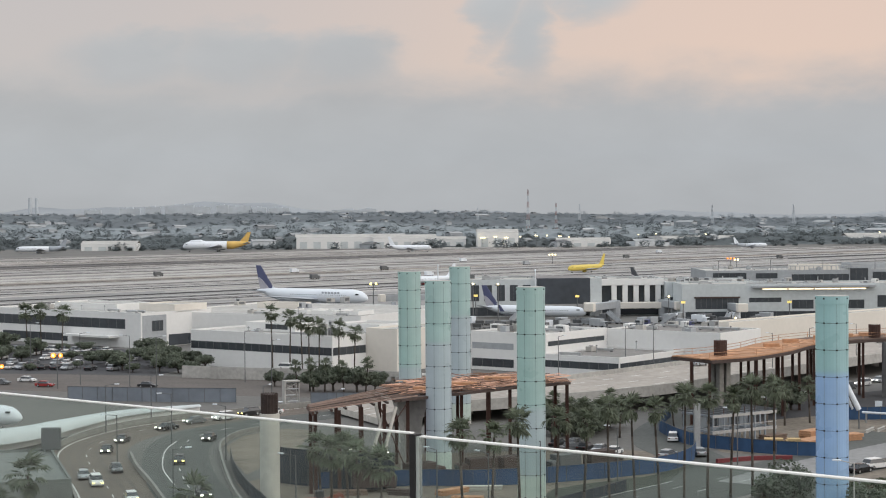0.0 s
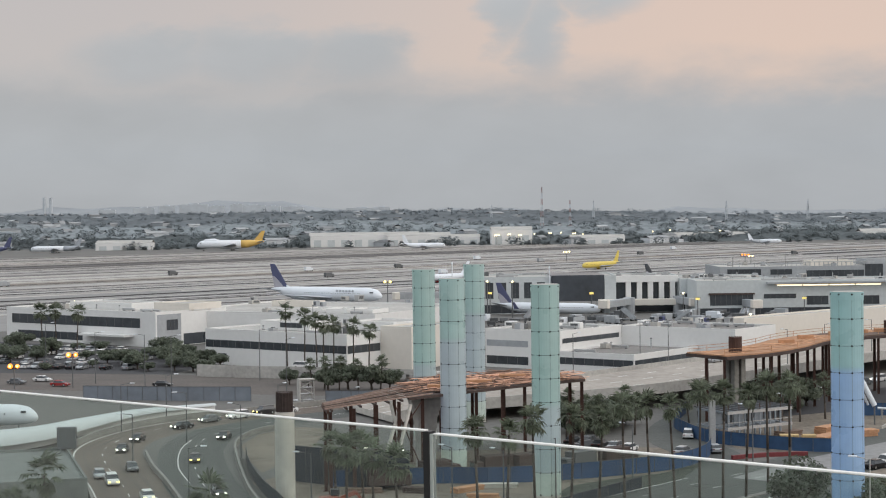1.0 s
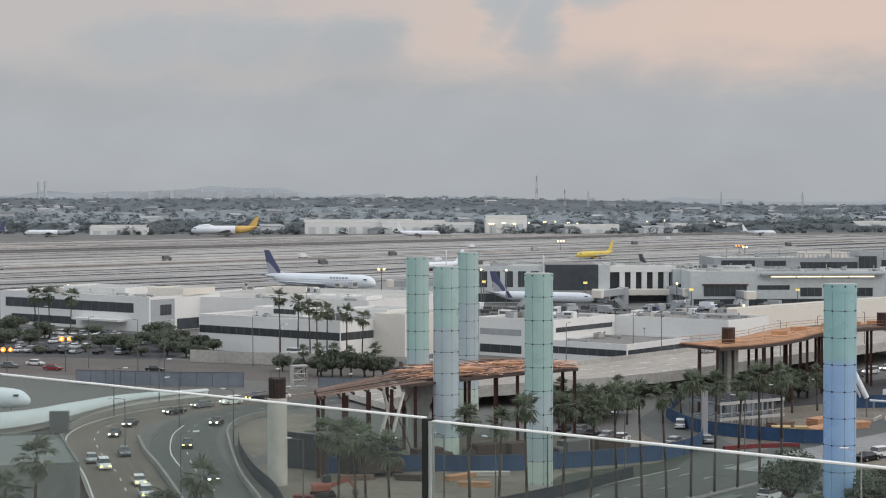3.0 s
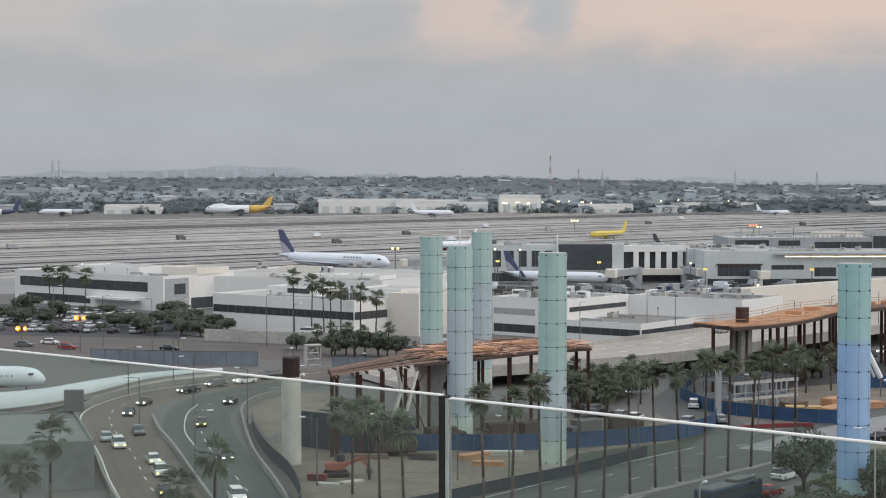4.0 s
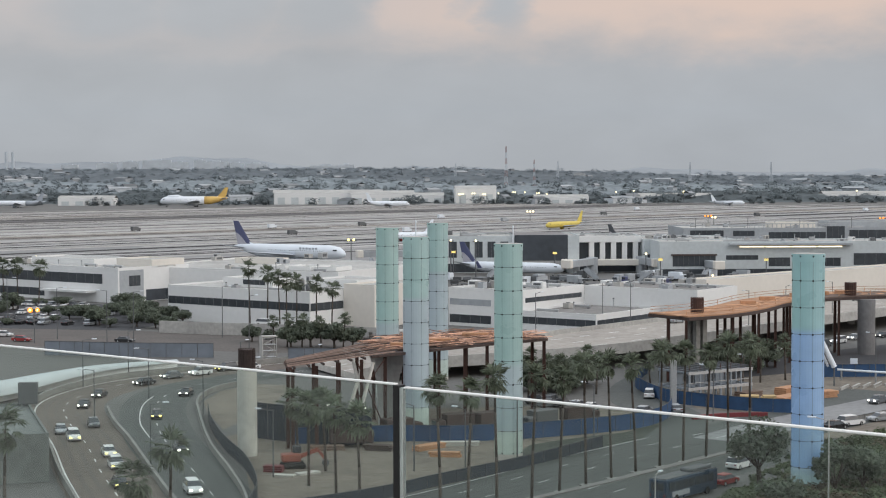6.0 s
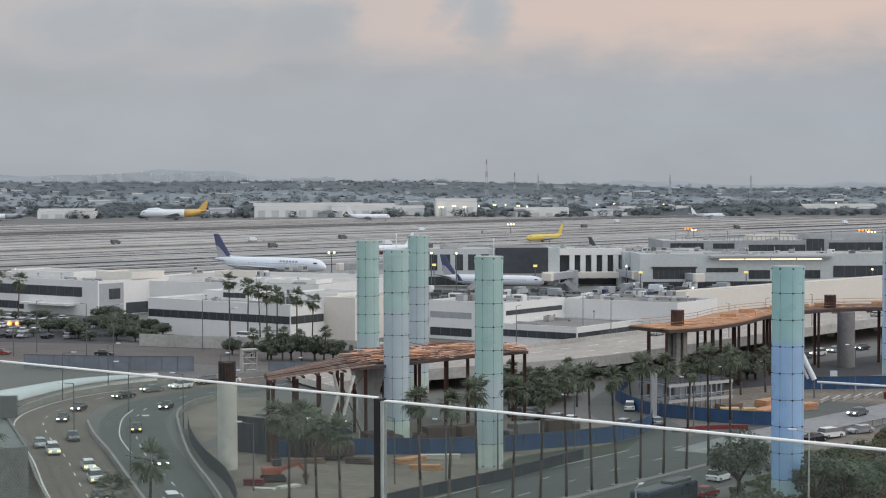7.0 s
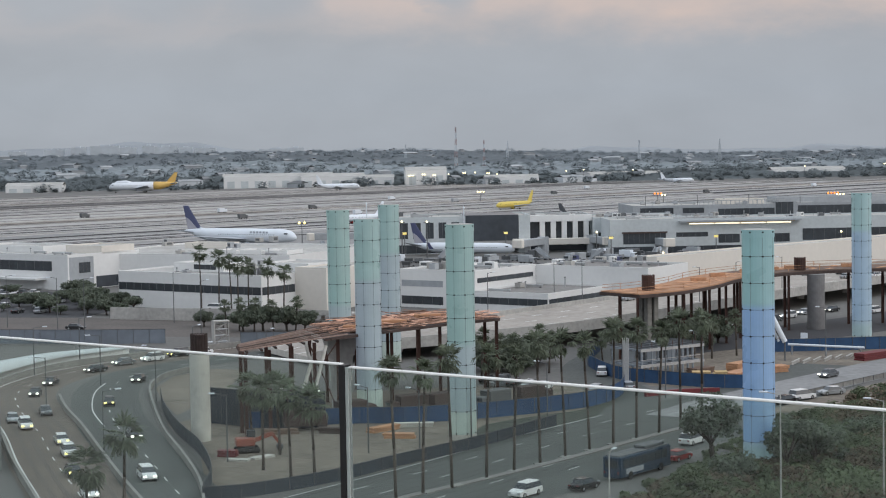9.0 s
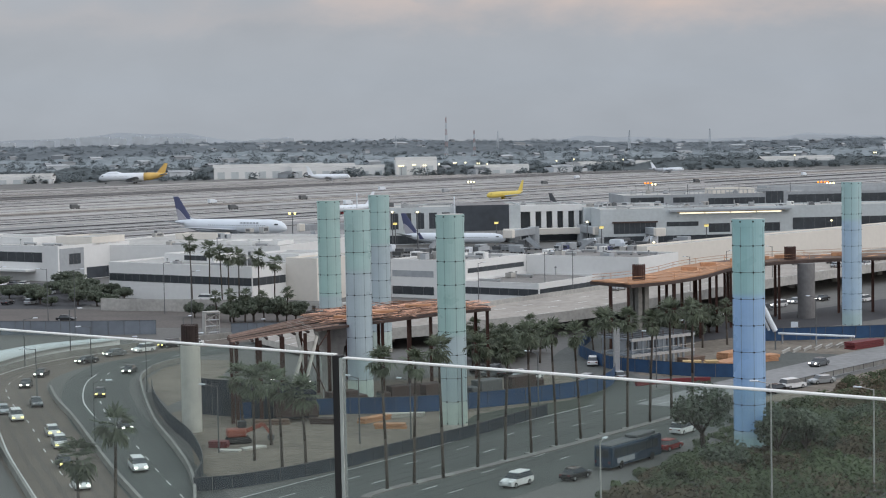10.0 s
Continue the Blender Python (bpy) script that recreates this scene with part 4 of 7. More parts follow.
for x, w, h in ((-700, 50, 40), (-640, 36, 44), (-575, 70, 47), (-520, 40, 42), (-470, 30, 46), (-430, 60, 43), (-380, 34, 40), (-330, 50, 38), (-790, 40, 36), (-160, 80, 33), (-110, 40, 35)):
    ob = thing("far_block", "block building on the far hill, haze in its pale colour", "building", (x, 4400 + 0.07 * (x % 331), 20), 0, "far blocks")
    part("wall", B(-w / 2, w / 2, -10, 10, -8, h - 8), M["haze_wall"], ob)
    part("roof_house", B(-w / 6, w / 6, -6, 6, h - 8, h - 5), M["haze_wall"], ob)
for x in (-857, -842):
    ob = thing("chimney_stack", "tall power station chimney stack, haze in its colour", "chimney", (x, 4000, 20), 0, "far chimneys")
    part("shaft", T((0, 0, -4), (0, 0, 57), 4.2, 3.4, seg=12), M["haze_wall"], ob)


def lattice_mast(x, y, base, top, w, banded, label):
    ob = thing("radio_mast", label, "mast", (x, y, base))
    n = 7
    for k in range(n):
        z0, z1 = (top - base) * k / n, (top - base) * (k + 1) / n
        t0, t1 = w * (1 - 0.75 * k / n), w * (1 - 0.75 * (k + 1) / n)
        bm = bmesh.new()
        for sx, sy in ((-1, -1), (1, -1), (1, 1), (-1, 1)):
            tube(bm, (sx * t0, sy * t0, z0), (sx * t1, sy * t1, z1), 0.35, seg=4)
            tube(bm, (sx * t0, sy * t0, z0), (-sx * t1, sy * t1, z1), 0.2, seg=4)
            tube(bm, (sx * t1, sy * t1, z1), (-sx * t1, sy * t1, z1), 0.2, seg=4)
        part("lattice_segment", bm, M["mast_red"] if banded and k % 2 == 0 else M["haze_wall"], ob)
    return ob


# red paled in its colour to imitate distance haze
M["mast_red"] = surface("haze_tinted_red_mast_paint", (0.36, 0.28, 0.28), 0.8, var=0.1)
lattice_mast(168.5, 2600, 9, 71, 2.4, True, "red and white banded lattice radio mast")
lattice_mast(209.6, 2600, 9, 51, 2.0, True, "shorter red lattice radio mast")
for x, top in ((245, 50), (440, 48), (95, 46), (560, 48)):
    lattice_mast(x * 1.15, 3000, 16, top, 2.2, False, "lattice power pylon with haze in its grey")

# cargo sheds along the far side
for x, y, w, d, h, turn, text in [
    (-70, 1990, 120, 40, 13, 3, "long pale cargo shed on the far apron"), (-10, 1985, 70, 40, 12, 3, "pale cargo shed with flat roof"), (95, 2010, 46, 40, 17, 0, "arched pale hangar lit at its doors"),
    (30, 2030, 60, 30, 9, 0, "low white shed on the far apron"), (190, 1990, 60, 30, 7, 0, "low white shed on the far apron"), (-330, 1950, 60, 30, 8, 0, "low pale shed on the far apron"), (330, 2080, 90, 24, 7, 4, "low pale shed on the far apron"), (560, 2120, 90, 24, 8, 4, "low pale shed on the far apron")]:
    ob = thing("cargo_shed", text, "shed", (x, y, 0), turn, "cargo sheds")
    part("wall", B(-w / 2, w / 2, -d / 2, d / 2, -0.5, h, bevel=0.3), M["white"], ob)
    bm = bmesh.new()
    for sx in (-1, 1):
        vs = [bm.verts.new(p) for p in ((-w / 2 * 1.02, sx * d / 2, h), (w / 2 * 1.02, sx * d / 2, h), (w / 2 * 1.02, 0, h + 3), (-w / 2 * 1.02, 0, h + 3))]
        bm.faces.new(vs)
    part("roof", bm, M["roof"], ob)
    for k in range(int(w // 15)):
        px = -w / 2 + 8 + 15 * k
        part("door", B(px - 4, px + 4, -d / 2 - 0.2, -d / 2 - 0.02, 0.3, h * 0.6), M["terminal_wall"], ob)

# lamps on the far apron
def lamp_mast(x, y, h, mat, n=2, size=0.9, label="tall apron floodlight mast with lit lamps"):
    ob = thing("floodlight_mast", label, "lamp", (x, y, 0), 0, "apron floodlights")
    part("pole", T((0, 0, -0.2), (0, 0, h), 0.25, 0.15), M["pole"], ob)
    part("crossbar", B(-n * 1.2, n * 1.2, -0.15, 0.15, h - 0.2, h + 0.1), M["pole"], ob)
    for k in range(n):
        bm = bmesh.new()
        bmesh.ops.create_icosphere(bm, subdivisions=2, radius=size, matrix=Matrix.Translation(((k - (n - 1) / 2) * 2.2 * max(1, size), -0.3, h + size * 0.6)))
        part("lamp_head", bm, M[mat], ob, "lit lamp head")
    return ob


for x, y, h, n in [(78, 1985, 10, 3), (92, 1985, 11, 2), (104, 1985, 10, 2), (120, 1985, 11, 1), (138, 1990, 12, 2), (150, 1990, 12, 1), (165, 1995, 11, 2), (175, 1995, 10, 1),
                   (254, 2000, 12, 1), (330, 2000, 12, 1), (620, 2000, 14, 2), (-480, 1900, 20, 2), (-468, 1900, 20, 1), (275, 2010, 13, 1), (540, 2050, 12, 1)]:
    lamp_mast(x, y, h, "flood", n, 0.8)
# lamp clusters standing in for flashing lights of airfield vehicles
for x, y, h, mat, n in [(105, 1340, 7, "flood", 3), (222, 1240, 6, "sodium", 3), (226, 1240, 5, "flood", 2), (330, 1180, 6, "sodium", 4), (335, 1180, 5, "flood", 3)]:
    lamp_mast(x, y, h, mat, n, 0.65, "short mast with lamps standing in for flashing vehicle lights")
# ---- aircraft ----
def lathe_x(profile, seg=20, squash=1.0):
    """A body of revolution along x from rows of (x, radius, height of the axis)."""
    bm = bmesh.new()
    rings = []
    for x, r, zc in profile:
        rings.append([bm.verts.new((x, r * math.cos(2 * math.pi * k / seg), zc + squash * r * math.sin(2 * math.pi * k / seg))) for k in range(seg)])
    for a, b in zip(rings, rings[1:]):
        for k in range(seg):
            bm.faces.new((a[k], a[(k + 1) % seg], b[(k + 1) % seg], b[k]))
    bm.faces.new(rings[0]), bm.faces.new(rings[-1])
    bmesh.ops.recalc_face_normals(bm, faces=bm.faces)
    return bm


def wing_slab(root, tip, c_root, c_tip, t_root, t_tip, upright=False):
    """A swept aerofoil slab from root to tip (leading edges), chords running aft."""
    bm = bmesh.new()
    rings = []
    for p, c, t in ((root, c_root, t_root), (tip, c_tip, t_tip)):
        p = Vector(p)
        ring = []
        for u, h in ((0, 0), (0.12, 0.5), (0.4, 0.6), (1.0, 0.03), (1.0, -0.03), (0.4, -0.4), (0.12, -0.4)):
            o = Vector((-u * c, h * t, 0)) if upright else Vector((-u * c, 0, h * t))
            ring.append(bm.verts.new(p + o))
        rings.append(ring)
    for k in range(7):
        bm.faces.new((rings[0][k], rings[0][(k + 1) % 7], rings[1][(k + 1) % 7], rings[1][k]))
    bm.faces.new(rings[0]), bm.faces.new(rings[1])
    bmesh.ops.recalc_face_normals(bm, faces=bm.faces)
    return bm


def airliner(label, x, y, turn, length, dia, span, tail_h, body="plane_white", fin="plane_white", rear=None, engines=1, engine_mat="plane_white", bars=None, winglet=None, stripe=None, belly=None, hump=False, emblem=False):
    """An airliner on its wheels: nose towards +x, its middle at the given place."""
    ob = thing("airliner", label, "aircraft", (x, y, 0), turn)
    r, zc = dia / 2, dia * 0.5 + dia * 0.33
    L = length
    cut = -L * 0.16
    prof = [(L / 2, 0.10 * r, zc - 0.28 * r), (L / 2 - 0.008 * L, 0.36 * r, zc - 0.25 * r), (L / 2 - 0.03 * L, 0.66 * r, zc - 0.14 * r), (L / 2 - 0.055 * L, 0.84 * r, zc - 0.06 * r), (L / 2 - 0.09 * L, 0.93 * r, zc - 0.02 * r), (L / 2 - 0.13 * L, r, zc), (cut, r, zc)]
    aft = [(cut, r, zc), (-L * 0.26, 0.95 * r, zc + 0.04 * r), (-L * 0.38, 0.6 * r, zc + 0.32 * r), (-L * 0.46, 0.28 * r, zc + 0.52 * r), (-L * 0.5, 0.06 * r, zc + 0.62 * r)]
    if rear and rear != body:
        part("fuselage", lathe_x(prof), M[body], ob, smooth=True)
        part("rear_fuselage", lathe_x(aft), M[rear], ob, smooth=True)
    else:
        part("fuselage", lathe_x(prof + aft[1:]), M[body], ob, smooth=True)
    if hump:
        part("upper_deck", lathe_x([(L * 0.42, 0.2 * r, zc + 0.55 * r), (L * 0.38, 0.55 * r, zc + 0.72 * r), (L * 0.24, 0.62 * r, zc + 0.80 * r), (L * 0.14, 0.2 * r, zc + 0.72 * r)]), M[body], ob, smooth=True)
    if belly:
        part("belly", lathe_x([(L * 0.36, 0.3 * r, zc - 0.6 * r), (L * 0.3, 0.75 * r, zc - 0.32 * r), (-L * 0.25, 0.8 * r, zc - 0.27 * r), (-L * 0.4, 0.3 * r, zc)]), M[belly], ob, "painted belly", smooth=True)
    wl_, zw = span / 2, zc - 0.55 * r
    for s in (-1, 1):
        tip = (-L * 0.10 - 0.0, s * wl_, zw + span * 0.045)
        part("wing", wing_slab((L * 0.10, s * r * 0.7, zw), tip, L * 0.20, L * 0.045, 0.14 * dia * 1.6, 0.12), M["plane_grey"], ob, "grey wing")
        if winglet:
            part("winglet", wing_slab((tip[0], tip[1], tip[2]), (tip[0] - 1.6, tip[1] + s * 0.5, tip[2] + 2.5), L * 0.045, 0.8, 0.15, 0.08, True), M[winglet], ob, "upturned coloured winglet")
        part("tailplane", wing_slab((-L * 0.38, s * r * 0.3, zc + 0.35 * r), (-L * 0.47, s * span * 0.17, zc + 0.5 * r + 1.0), L * 0.09, L * 0.035, 0.5, 0.12), M["plane_grey"], ob)
        for e in range(engines):
            ye = s * (span * 0.165 + e * span * 0.155)
            xe = L * (0.10 - 0.07 * e)
            er = dia * (0.27 if engines == 1 else 0.2)
            part("engine", lathe_x([(xe, er * 0.82, zw - er), (xe - 0.02 * L, er, zw - er), (xe - 0.06 * L, er * 0.85, zw - er), (xe - 0.085 * L, er * 0.4, zw - er)], 14), M[engine_mat], ob, smooth=True)
        part("main_gear", T((-L * 0.03, s * dia * 0.75, dia * 0.10), (-L * 0.03, s * dia * 0.75, zw), 0.18), M["steel"], ob)
        part("wheel", T((-L * 0.03, s * dia * 0.75 - 0.4, dia * 0.10), (-L * 0.03, s * dia * 0.75 + 0.4, dia * 0.10), dia * 0.10, seg=12), M["tyre"], ob)
    part("nose_gear", T((L * 0.40, 0, dia * 0.07), (L * 0.40, 0, zc - r * 0.7), 0.15), M["steel"], ob)
    part("wheel", T((L * 0.40, -0.3, dia * 0.08), (L * 0.40, 0.3, dia * 0.08), dia * 0.08, seg=12), M["tyre"], ob)
    fin_top = tail_h
    z_f = zc + 0.7 * r
    part("fin", wing_slab((-L * 0.335, 0, z_f), (-L * 0.462, 0, fin_top), L * 0.132, L * 0.048, 0.5, 0.2, True), M[fin], ob, "painted tail fin")
    part("dorsal_fillet", wing_slab((-L * 0.285, 0, z_f - 0.05 * r), (-L * 0.352, 0, z_f + 0.13 * (fin_top - z_f)), L * 0.12, L * 0.07, 0.34, 0.3, True), M[body], ob)
    if emblem:
        bm = bmesh.new()
        for f0, f1, u0, u1 in ((0.02, 0.16, 0.30, 0.38), (0.16, 0.30, 0.38, 0.50), (0.30, 0.42, 0.50, 0.66), (0.42, 0.50, 0.66, 0.84)):
            quad = []
            for f, u in ((f0, u0), (f0, 0.98), (f1, 0.98), (f1, u1)):
                quad.append((-L * (0.335 + 0.127 * f) - u * L * (0.132 - 0.084 * f), z_f + f * (fin_top - z_f)))
            front = [bm.verts.new((x_, -0.33 + 0.1 * f0, z_)) for x_, z_ in quad]
            back = [bm.verts.new((x_, 0.33 - 0.1 * f0, z_)) for x_, z_ in quad]
            bm.faces.new(front), bm.faces.new(back)
            for k in range(4):
                bm.faces.new((front[k], front[(k + 1) % 4], back[(k + 1) % 4], back[k]))
        bmesh.ops.recalc_face_normals(bm, faces=bm.faces)
        part("tail_emblem", bm, M["fin_grey"], ob, "pale rounded shape low on the fin")
    bm = bmesh.new()
    for s in (-1, 1):
        box(bm, L / 2 - 0.075 * L, L / 2 - 0.05 * L, s * r * 0.45 - 0.45 * r, s * r * 0.45 + 0.45 * r, zc + 0.24 * r, zc + 0.42 * r)
    part("cockpit_windows", bm, M["window"], ob, "dark cockpit windows")
    bm = bmesh.new()
    n = int(L * 0.6 / 1.0)
    for s in (-1, 1):
        for k in range(n):
            xx = L * 0.34 - k * 1.0
            if xx > cut:
                box(bm, xx, xx + 0.25, s * r * 0.985 - 0.04, s * r * 0.985 + 0.04, zc + 0.10 * r, zc + 0.10 * r + 0.28)
    tagged(part("cabin_windows", bm, M["window"], ob, "row of small dark cabin windows"), kind="stuff")
    if bars:
        for k in range(bars[0]):
            for s in (-1, 1):
                bm = bmesh.new()
                box(bm, bars[1] - k * bars[2], bars[1] - k * bars[2] + bars[2] * 0.62, s * r * 0.93 - 0.05, s * r * 0.93 + 0.05, zc + 0.34 * r, zc + 0.34 * r + bars[3])
                part("livery_bar", bm, M["plane_grey"], ob, "grey-blue painted bar")
    if stripe:
        part("cheatline", lathe_x([(L * 0.36, r * 1.004, zc), (cut, r * 1.004, zc)], 20, 0.0 + 0.12), M[stripe], ob, "dark painted line")
    return ob


airliner("white twin-jet airliner with dark blue tail fin", -44.5, 774.5, -35, 61.0, 5.9, 58, 17.6, fin="plane_blue", bars=(6, 16.5, 1.7, 0.85), belly="plane_grey", emblem=True)
airliner("white narrow-body airliner with blue tail and winglets", 45.5, 672.0, -27, 42.5, 3.9, 35, 12.6, fin="plane_blue", winglet="plane_blue", belly="plane_grey", emblem=True)
airliner("yellow narrow-body airliner taxiing on the apron", 114.0, 1166.0, 225, 37.6, 4.0, 34, 12.0, "plane_yellow", "plane_yellow", "plane_yellow", engine_mat="plane_yellow")
airliner("white cargo jumbo jet with orange-yellow tail", -205.0, 1860.0, 176, 71.0, 8.4, 62, 20.4, fin="plane_gold", rear="plane_gold", engines=2, hump=True)
airliner("pale cargo airliner parked on the far apron", -385.0, 1850.0, 172, 55.0, 5.6, 50, 16.0, rear="plane_grey", fin="plane_grey")
airliner("white cargo airliner with dark purple tail", -458.0, 1850.0, 176, 55.0, 5.6, 50, 17.0, fin="plane_blue", rear="plane_blue")
airliner("white airliner rolling on the far runway", -3.0, 1790.0, 10, 44.0, 5.2, 40, 15.5)
airliner("white airliner with grey wings on the far taxiway", 350.0, 1840.0, 20, 40.0, 4.0, 36, 11.5, rear="plane_grey")
airliner("white airliner with dark tail behind the terminal", 128.0, 905.0, 20, 38.0, 3.8, 34, 12.0, fin="black", emblem=True)
airliner("white airliner parked beyond the pylons", 8.0, 985.0, 215, 38.0, 3.9, 34, 11.8, engine_mat="plane_red")
airliner("white airliner nose with orange markings by the ramp", -92.5, 338.0, -4, 37.0, 4.0, 34, 11.8, stripe="plane_red", bars=None, belly="orange")
# ---- plants ----
def fan_verts(rng, length, droop):
    """One fan leaf: a stalk and a wide hand of pointed blades that hang at their tips."""
    stalk = Vector((length * 0.5, 0, length * 0.06))
    out_v = [Vector((0, 0, 0)), Vector((0, 0.04, 0)), stalk + Vector((0, 0.04, 0)), stalk]
    for k in range(8):
        a = radians(-77 + 22 * k)
        d = Vector((math.cos(a), math.sin(a), 0))
        side_v = Vector((-d.y, d.x, 0)) * length * 0.058
        ln = length * rng.uniform(0.5, 0.68) * (0.6 + 0.4 * math.cos(a))
        mid = stalk + d * ln * 0.55 + Vector((0, 0, length * 0.02))
        out_v += [stalk, mid - side_v, stalk + d * ln + Vector((0, 0, -droop * ln)), mid + side_v]
    return out_v


def palm_mesh(seed, height, crown_r, count=34, skirt=True):
    rng = random.Random(seed)
    bm = bmesh.new()
    bend = Vector((rng.uniform(-0.5, 0.5), rng.uniform(-0.5, 0.5), 0))
    pts = [Vector((0, 0, -0.3)), bend * 0.3 + Vector((0, 0, height * 0.4)), bend * 0.8 + Vector((0, 0, height * 0.75)), bend + Vector((0, 0, height))]
    for k, (a, b) in enumerate(zip(pts, pts[1:])):
        tube(bm, a, b, 0.21 - 0.03 * k, 0.18 - 0.03 * k, seg=8)
    trunk = mesh_of(bm, "trunk", M["bark"], True)
    vs = []
    top = pts[-1]
    for k in range(count):
        yaw = 2 * math.pi * (k * 0.618 + rng.uniform(-0.05, 0.05))
        tilt = (rng.uniform(-1.25, -0.5) if k % 4 == 0 else rng.uniform(-0.5, 1.4)) if skirt else rng.uniform(-0.4, 0.8)
        m = Matrix.Translation(top) @ Matrix.Rotation(yaw, 4, "Z") @ Matrix.Rotation(-tilt, 4, "Y")
        vs += [m @ v for v in fan_verts(rng, crown_r * rng.uniform(0.8, 1.15), rng.uniform(0.05, 0.6))]
    return trunk, cloud_mesh("crown", np.array([tuple(v) for v in vs]), M["palm"])


def palm(x, y, height, crown_r, seed, label, group, z=0.0):
    trunk, crown = palm_mesh(seed, height, crown_r)
    ob = thing("palm_tree", label, "palm", (x, y, z), 0, group)
    part("trunk", trunk, None, ob), part("crown", crown, None, ob)
    return ob


rnd = random.Random(5)
ROW = "slender fan palm standing on the boulevard median"
protos = [palm(5.7, 207.3, 15.2, 2.1, 1, ROW, "median palms"), palm(9.0, 210.2, 14.4, 2.0, 2, ROW, "median palms"), palm(12.7, 213.6, 15.6, 2.2, 3, ROW, "median palms")]
for k in range(3, 13):
    copy_thing(protos[k % 3], pose(5.7 + 3.88 * k, 207.3 + 4.2 * k - 0.1 * math.sin(k * 0.6) * 8, 0, 0, 0, 70 * k))
for x, y, h, r in [(-20.9, 165, 15.0, 2.4), (-24.2, 165.5, 12.2, 2.3), (-36.2, 165, 17.0, 2.3), (-38.5, 166, 13.9, 2.4), (-31.5, 158.0, 9.0, 2.3)]:
    palm(x, y, h, r, int(h * 10), "bushy fan palm beside the approach road", "roadside palms")
for x, y, h in [(-10.8, 229.5, 10.0), (-7.0, 222.0, 10.6), (-4.0, 221.0, 9.6), (-9.0, 241.0, 9.0), (-13.0, 246.0, 8.6)]:
    palm(x, y, h, 2.6, int(h * 10) + 1, "leafy palm on the building site ground", "site palms")
for x, h in ((-35.0, 16.4), (-30.8, 14.9), (-27.4, 14.4), (-25.8, 13.2), (-23.6, 12.7), (-18.6, 12.4), (-14.7, 11.4)):
    palm(x, 440 + 3 * math.sin(x), h, 2.5, int(h * 10) + 2, "tall slim fan palm before the white office building", "office palms")
for x, h in ((-113.0, 12.6), (-109.0, 12.8), (-103.0, 12.2)):
    palm(x, 522, h, 2.9, int(-x), "broad fan palm by the long office building", "office palms")
proto = palm(24.5, 317.0, 7.6, 1.65, 77, "fan palm among dense trees below the roadway", "roadway palms")
proto2 = palm(27.5, 316.0, 6.4, 1.75, 78, "fan palm among dense trees below the roadway", "roadway palms")
for k in range(13):
    x = 30 + 4.1 * k + rnd.uniform(-1.2, 1.2)
    if 41 < x < 47:
        continue
    copy_thing(proto if k % 2 else proto2, pose(x, 314 + 0.55 * (x - 25) + rnd.uniform(-5, 5), rnd.uniform(-1.8, 0), 0, 0, 47 * k))
for x, y, z in ((-27.0, 412, -0.8), (-24.0, 409, -0.2), (-20.5, 407, 0.0), (-16.0, 406, -0.6), (-11.0, 405, 0.2)):
    copy_thing(proto2, pose(x, y, z, 0, 0, x * 30))


def tree(x, y, h, r, seed, label, group="", mat="leaf", per=950, leaf=0.34):
    rng = random.Random(seed)
    ob = thing("tree", label, "tree", (x, y, 0), 0, group)
    bm = bmesh.new()
    fork = Vector((rng.uniform(-0.3, 0.3), rng.uniform(-0.3, 0.3), h * 0.36))
    tube(bm, (0, 0, -0.3), fork, 0.05 * r + 0.12, 0.04 * r + 0.08, seg=8)
    cs, ss = [], []
    for k in range(9):
        a = 2 * math.pi * k / 9 + rng.uniform(-0.3, 0.3)
        d = r * rng.uniform(0.35, 0.75)
        tip = Vector((d * math.cos(a), d * math.sin(a), h * rng.uniform(0.5, 0.85)))
        tube(bm, fork * 0.8, tip, 0.03 * r + 0.04, 0.03, seg=6)
        cs.append(tuple(tip)), ss.append((r * rng.uniform(0.3, 0.5),) * 2 + (r * rng.uniform(0.22, 0.36),))
    cs.append((0, 0, h * 0.84)), ss.append((r * 0.5, r * 0.5, h * 0.16))
    part("trunk", bm, M["bark"], ob)
    part("crown", cloud_mesh("crown", leaf_cloud(cs, ss, per // 10, leaf, seed), M[mat]), None, ob)
    return ob


tree(46.8, 223.5, 9.8, 4.8, 1, "dark spreading tree at the roadside", per=2800, leaf=0.27)
tree(53.6, 213.0, 8.0, 3.4, 2, "dark rounded tree in front of the lit pylon", per=1700, leaf=0.3)
tree(58.0, 216.0, 7.0, 3.4, 12, "dark rounded tree above the scrub slope", per=2000, leaf=0.3)
t_a = tree(-69.0, 474.0, 5.4, 3.8, 3, "round dark tree at the car park edge", "car park trees", per=2000, leaf=0.34)
t_b = tree(-110.0, 520.0, 5.2, 3.6, 4, "round dark tree at the car park edge", "car park trees", per=2000, leaf=0.34)
t_c = tree(-121.0, 525.0, 6.6, 4.6, 5, "round dark tree at the car park edge", "car park trees", per=2000, leaf=0.34)
t_d = tree(30.0, 322.0, 7.0, 4.2, 6, "dense dark tree below the roadway", "roadway trees", leaf=0.42)
k = 0
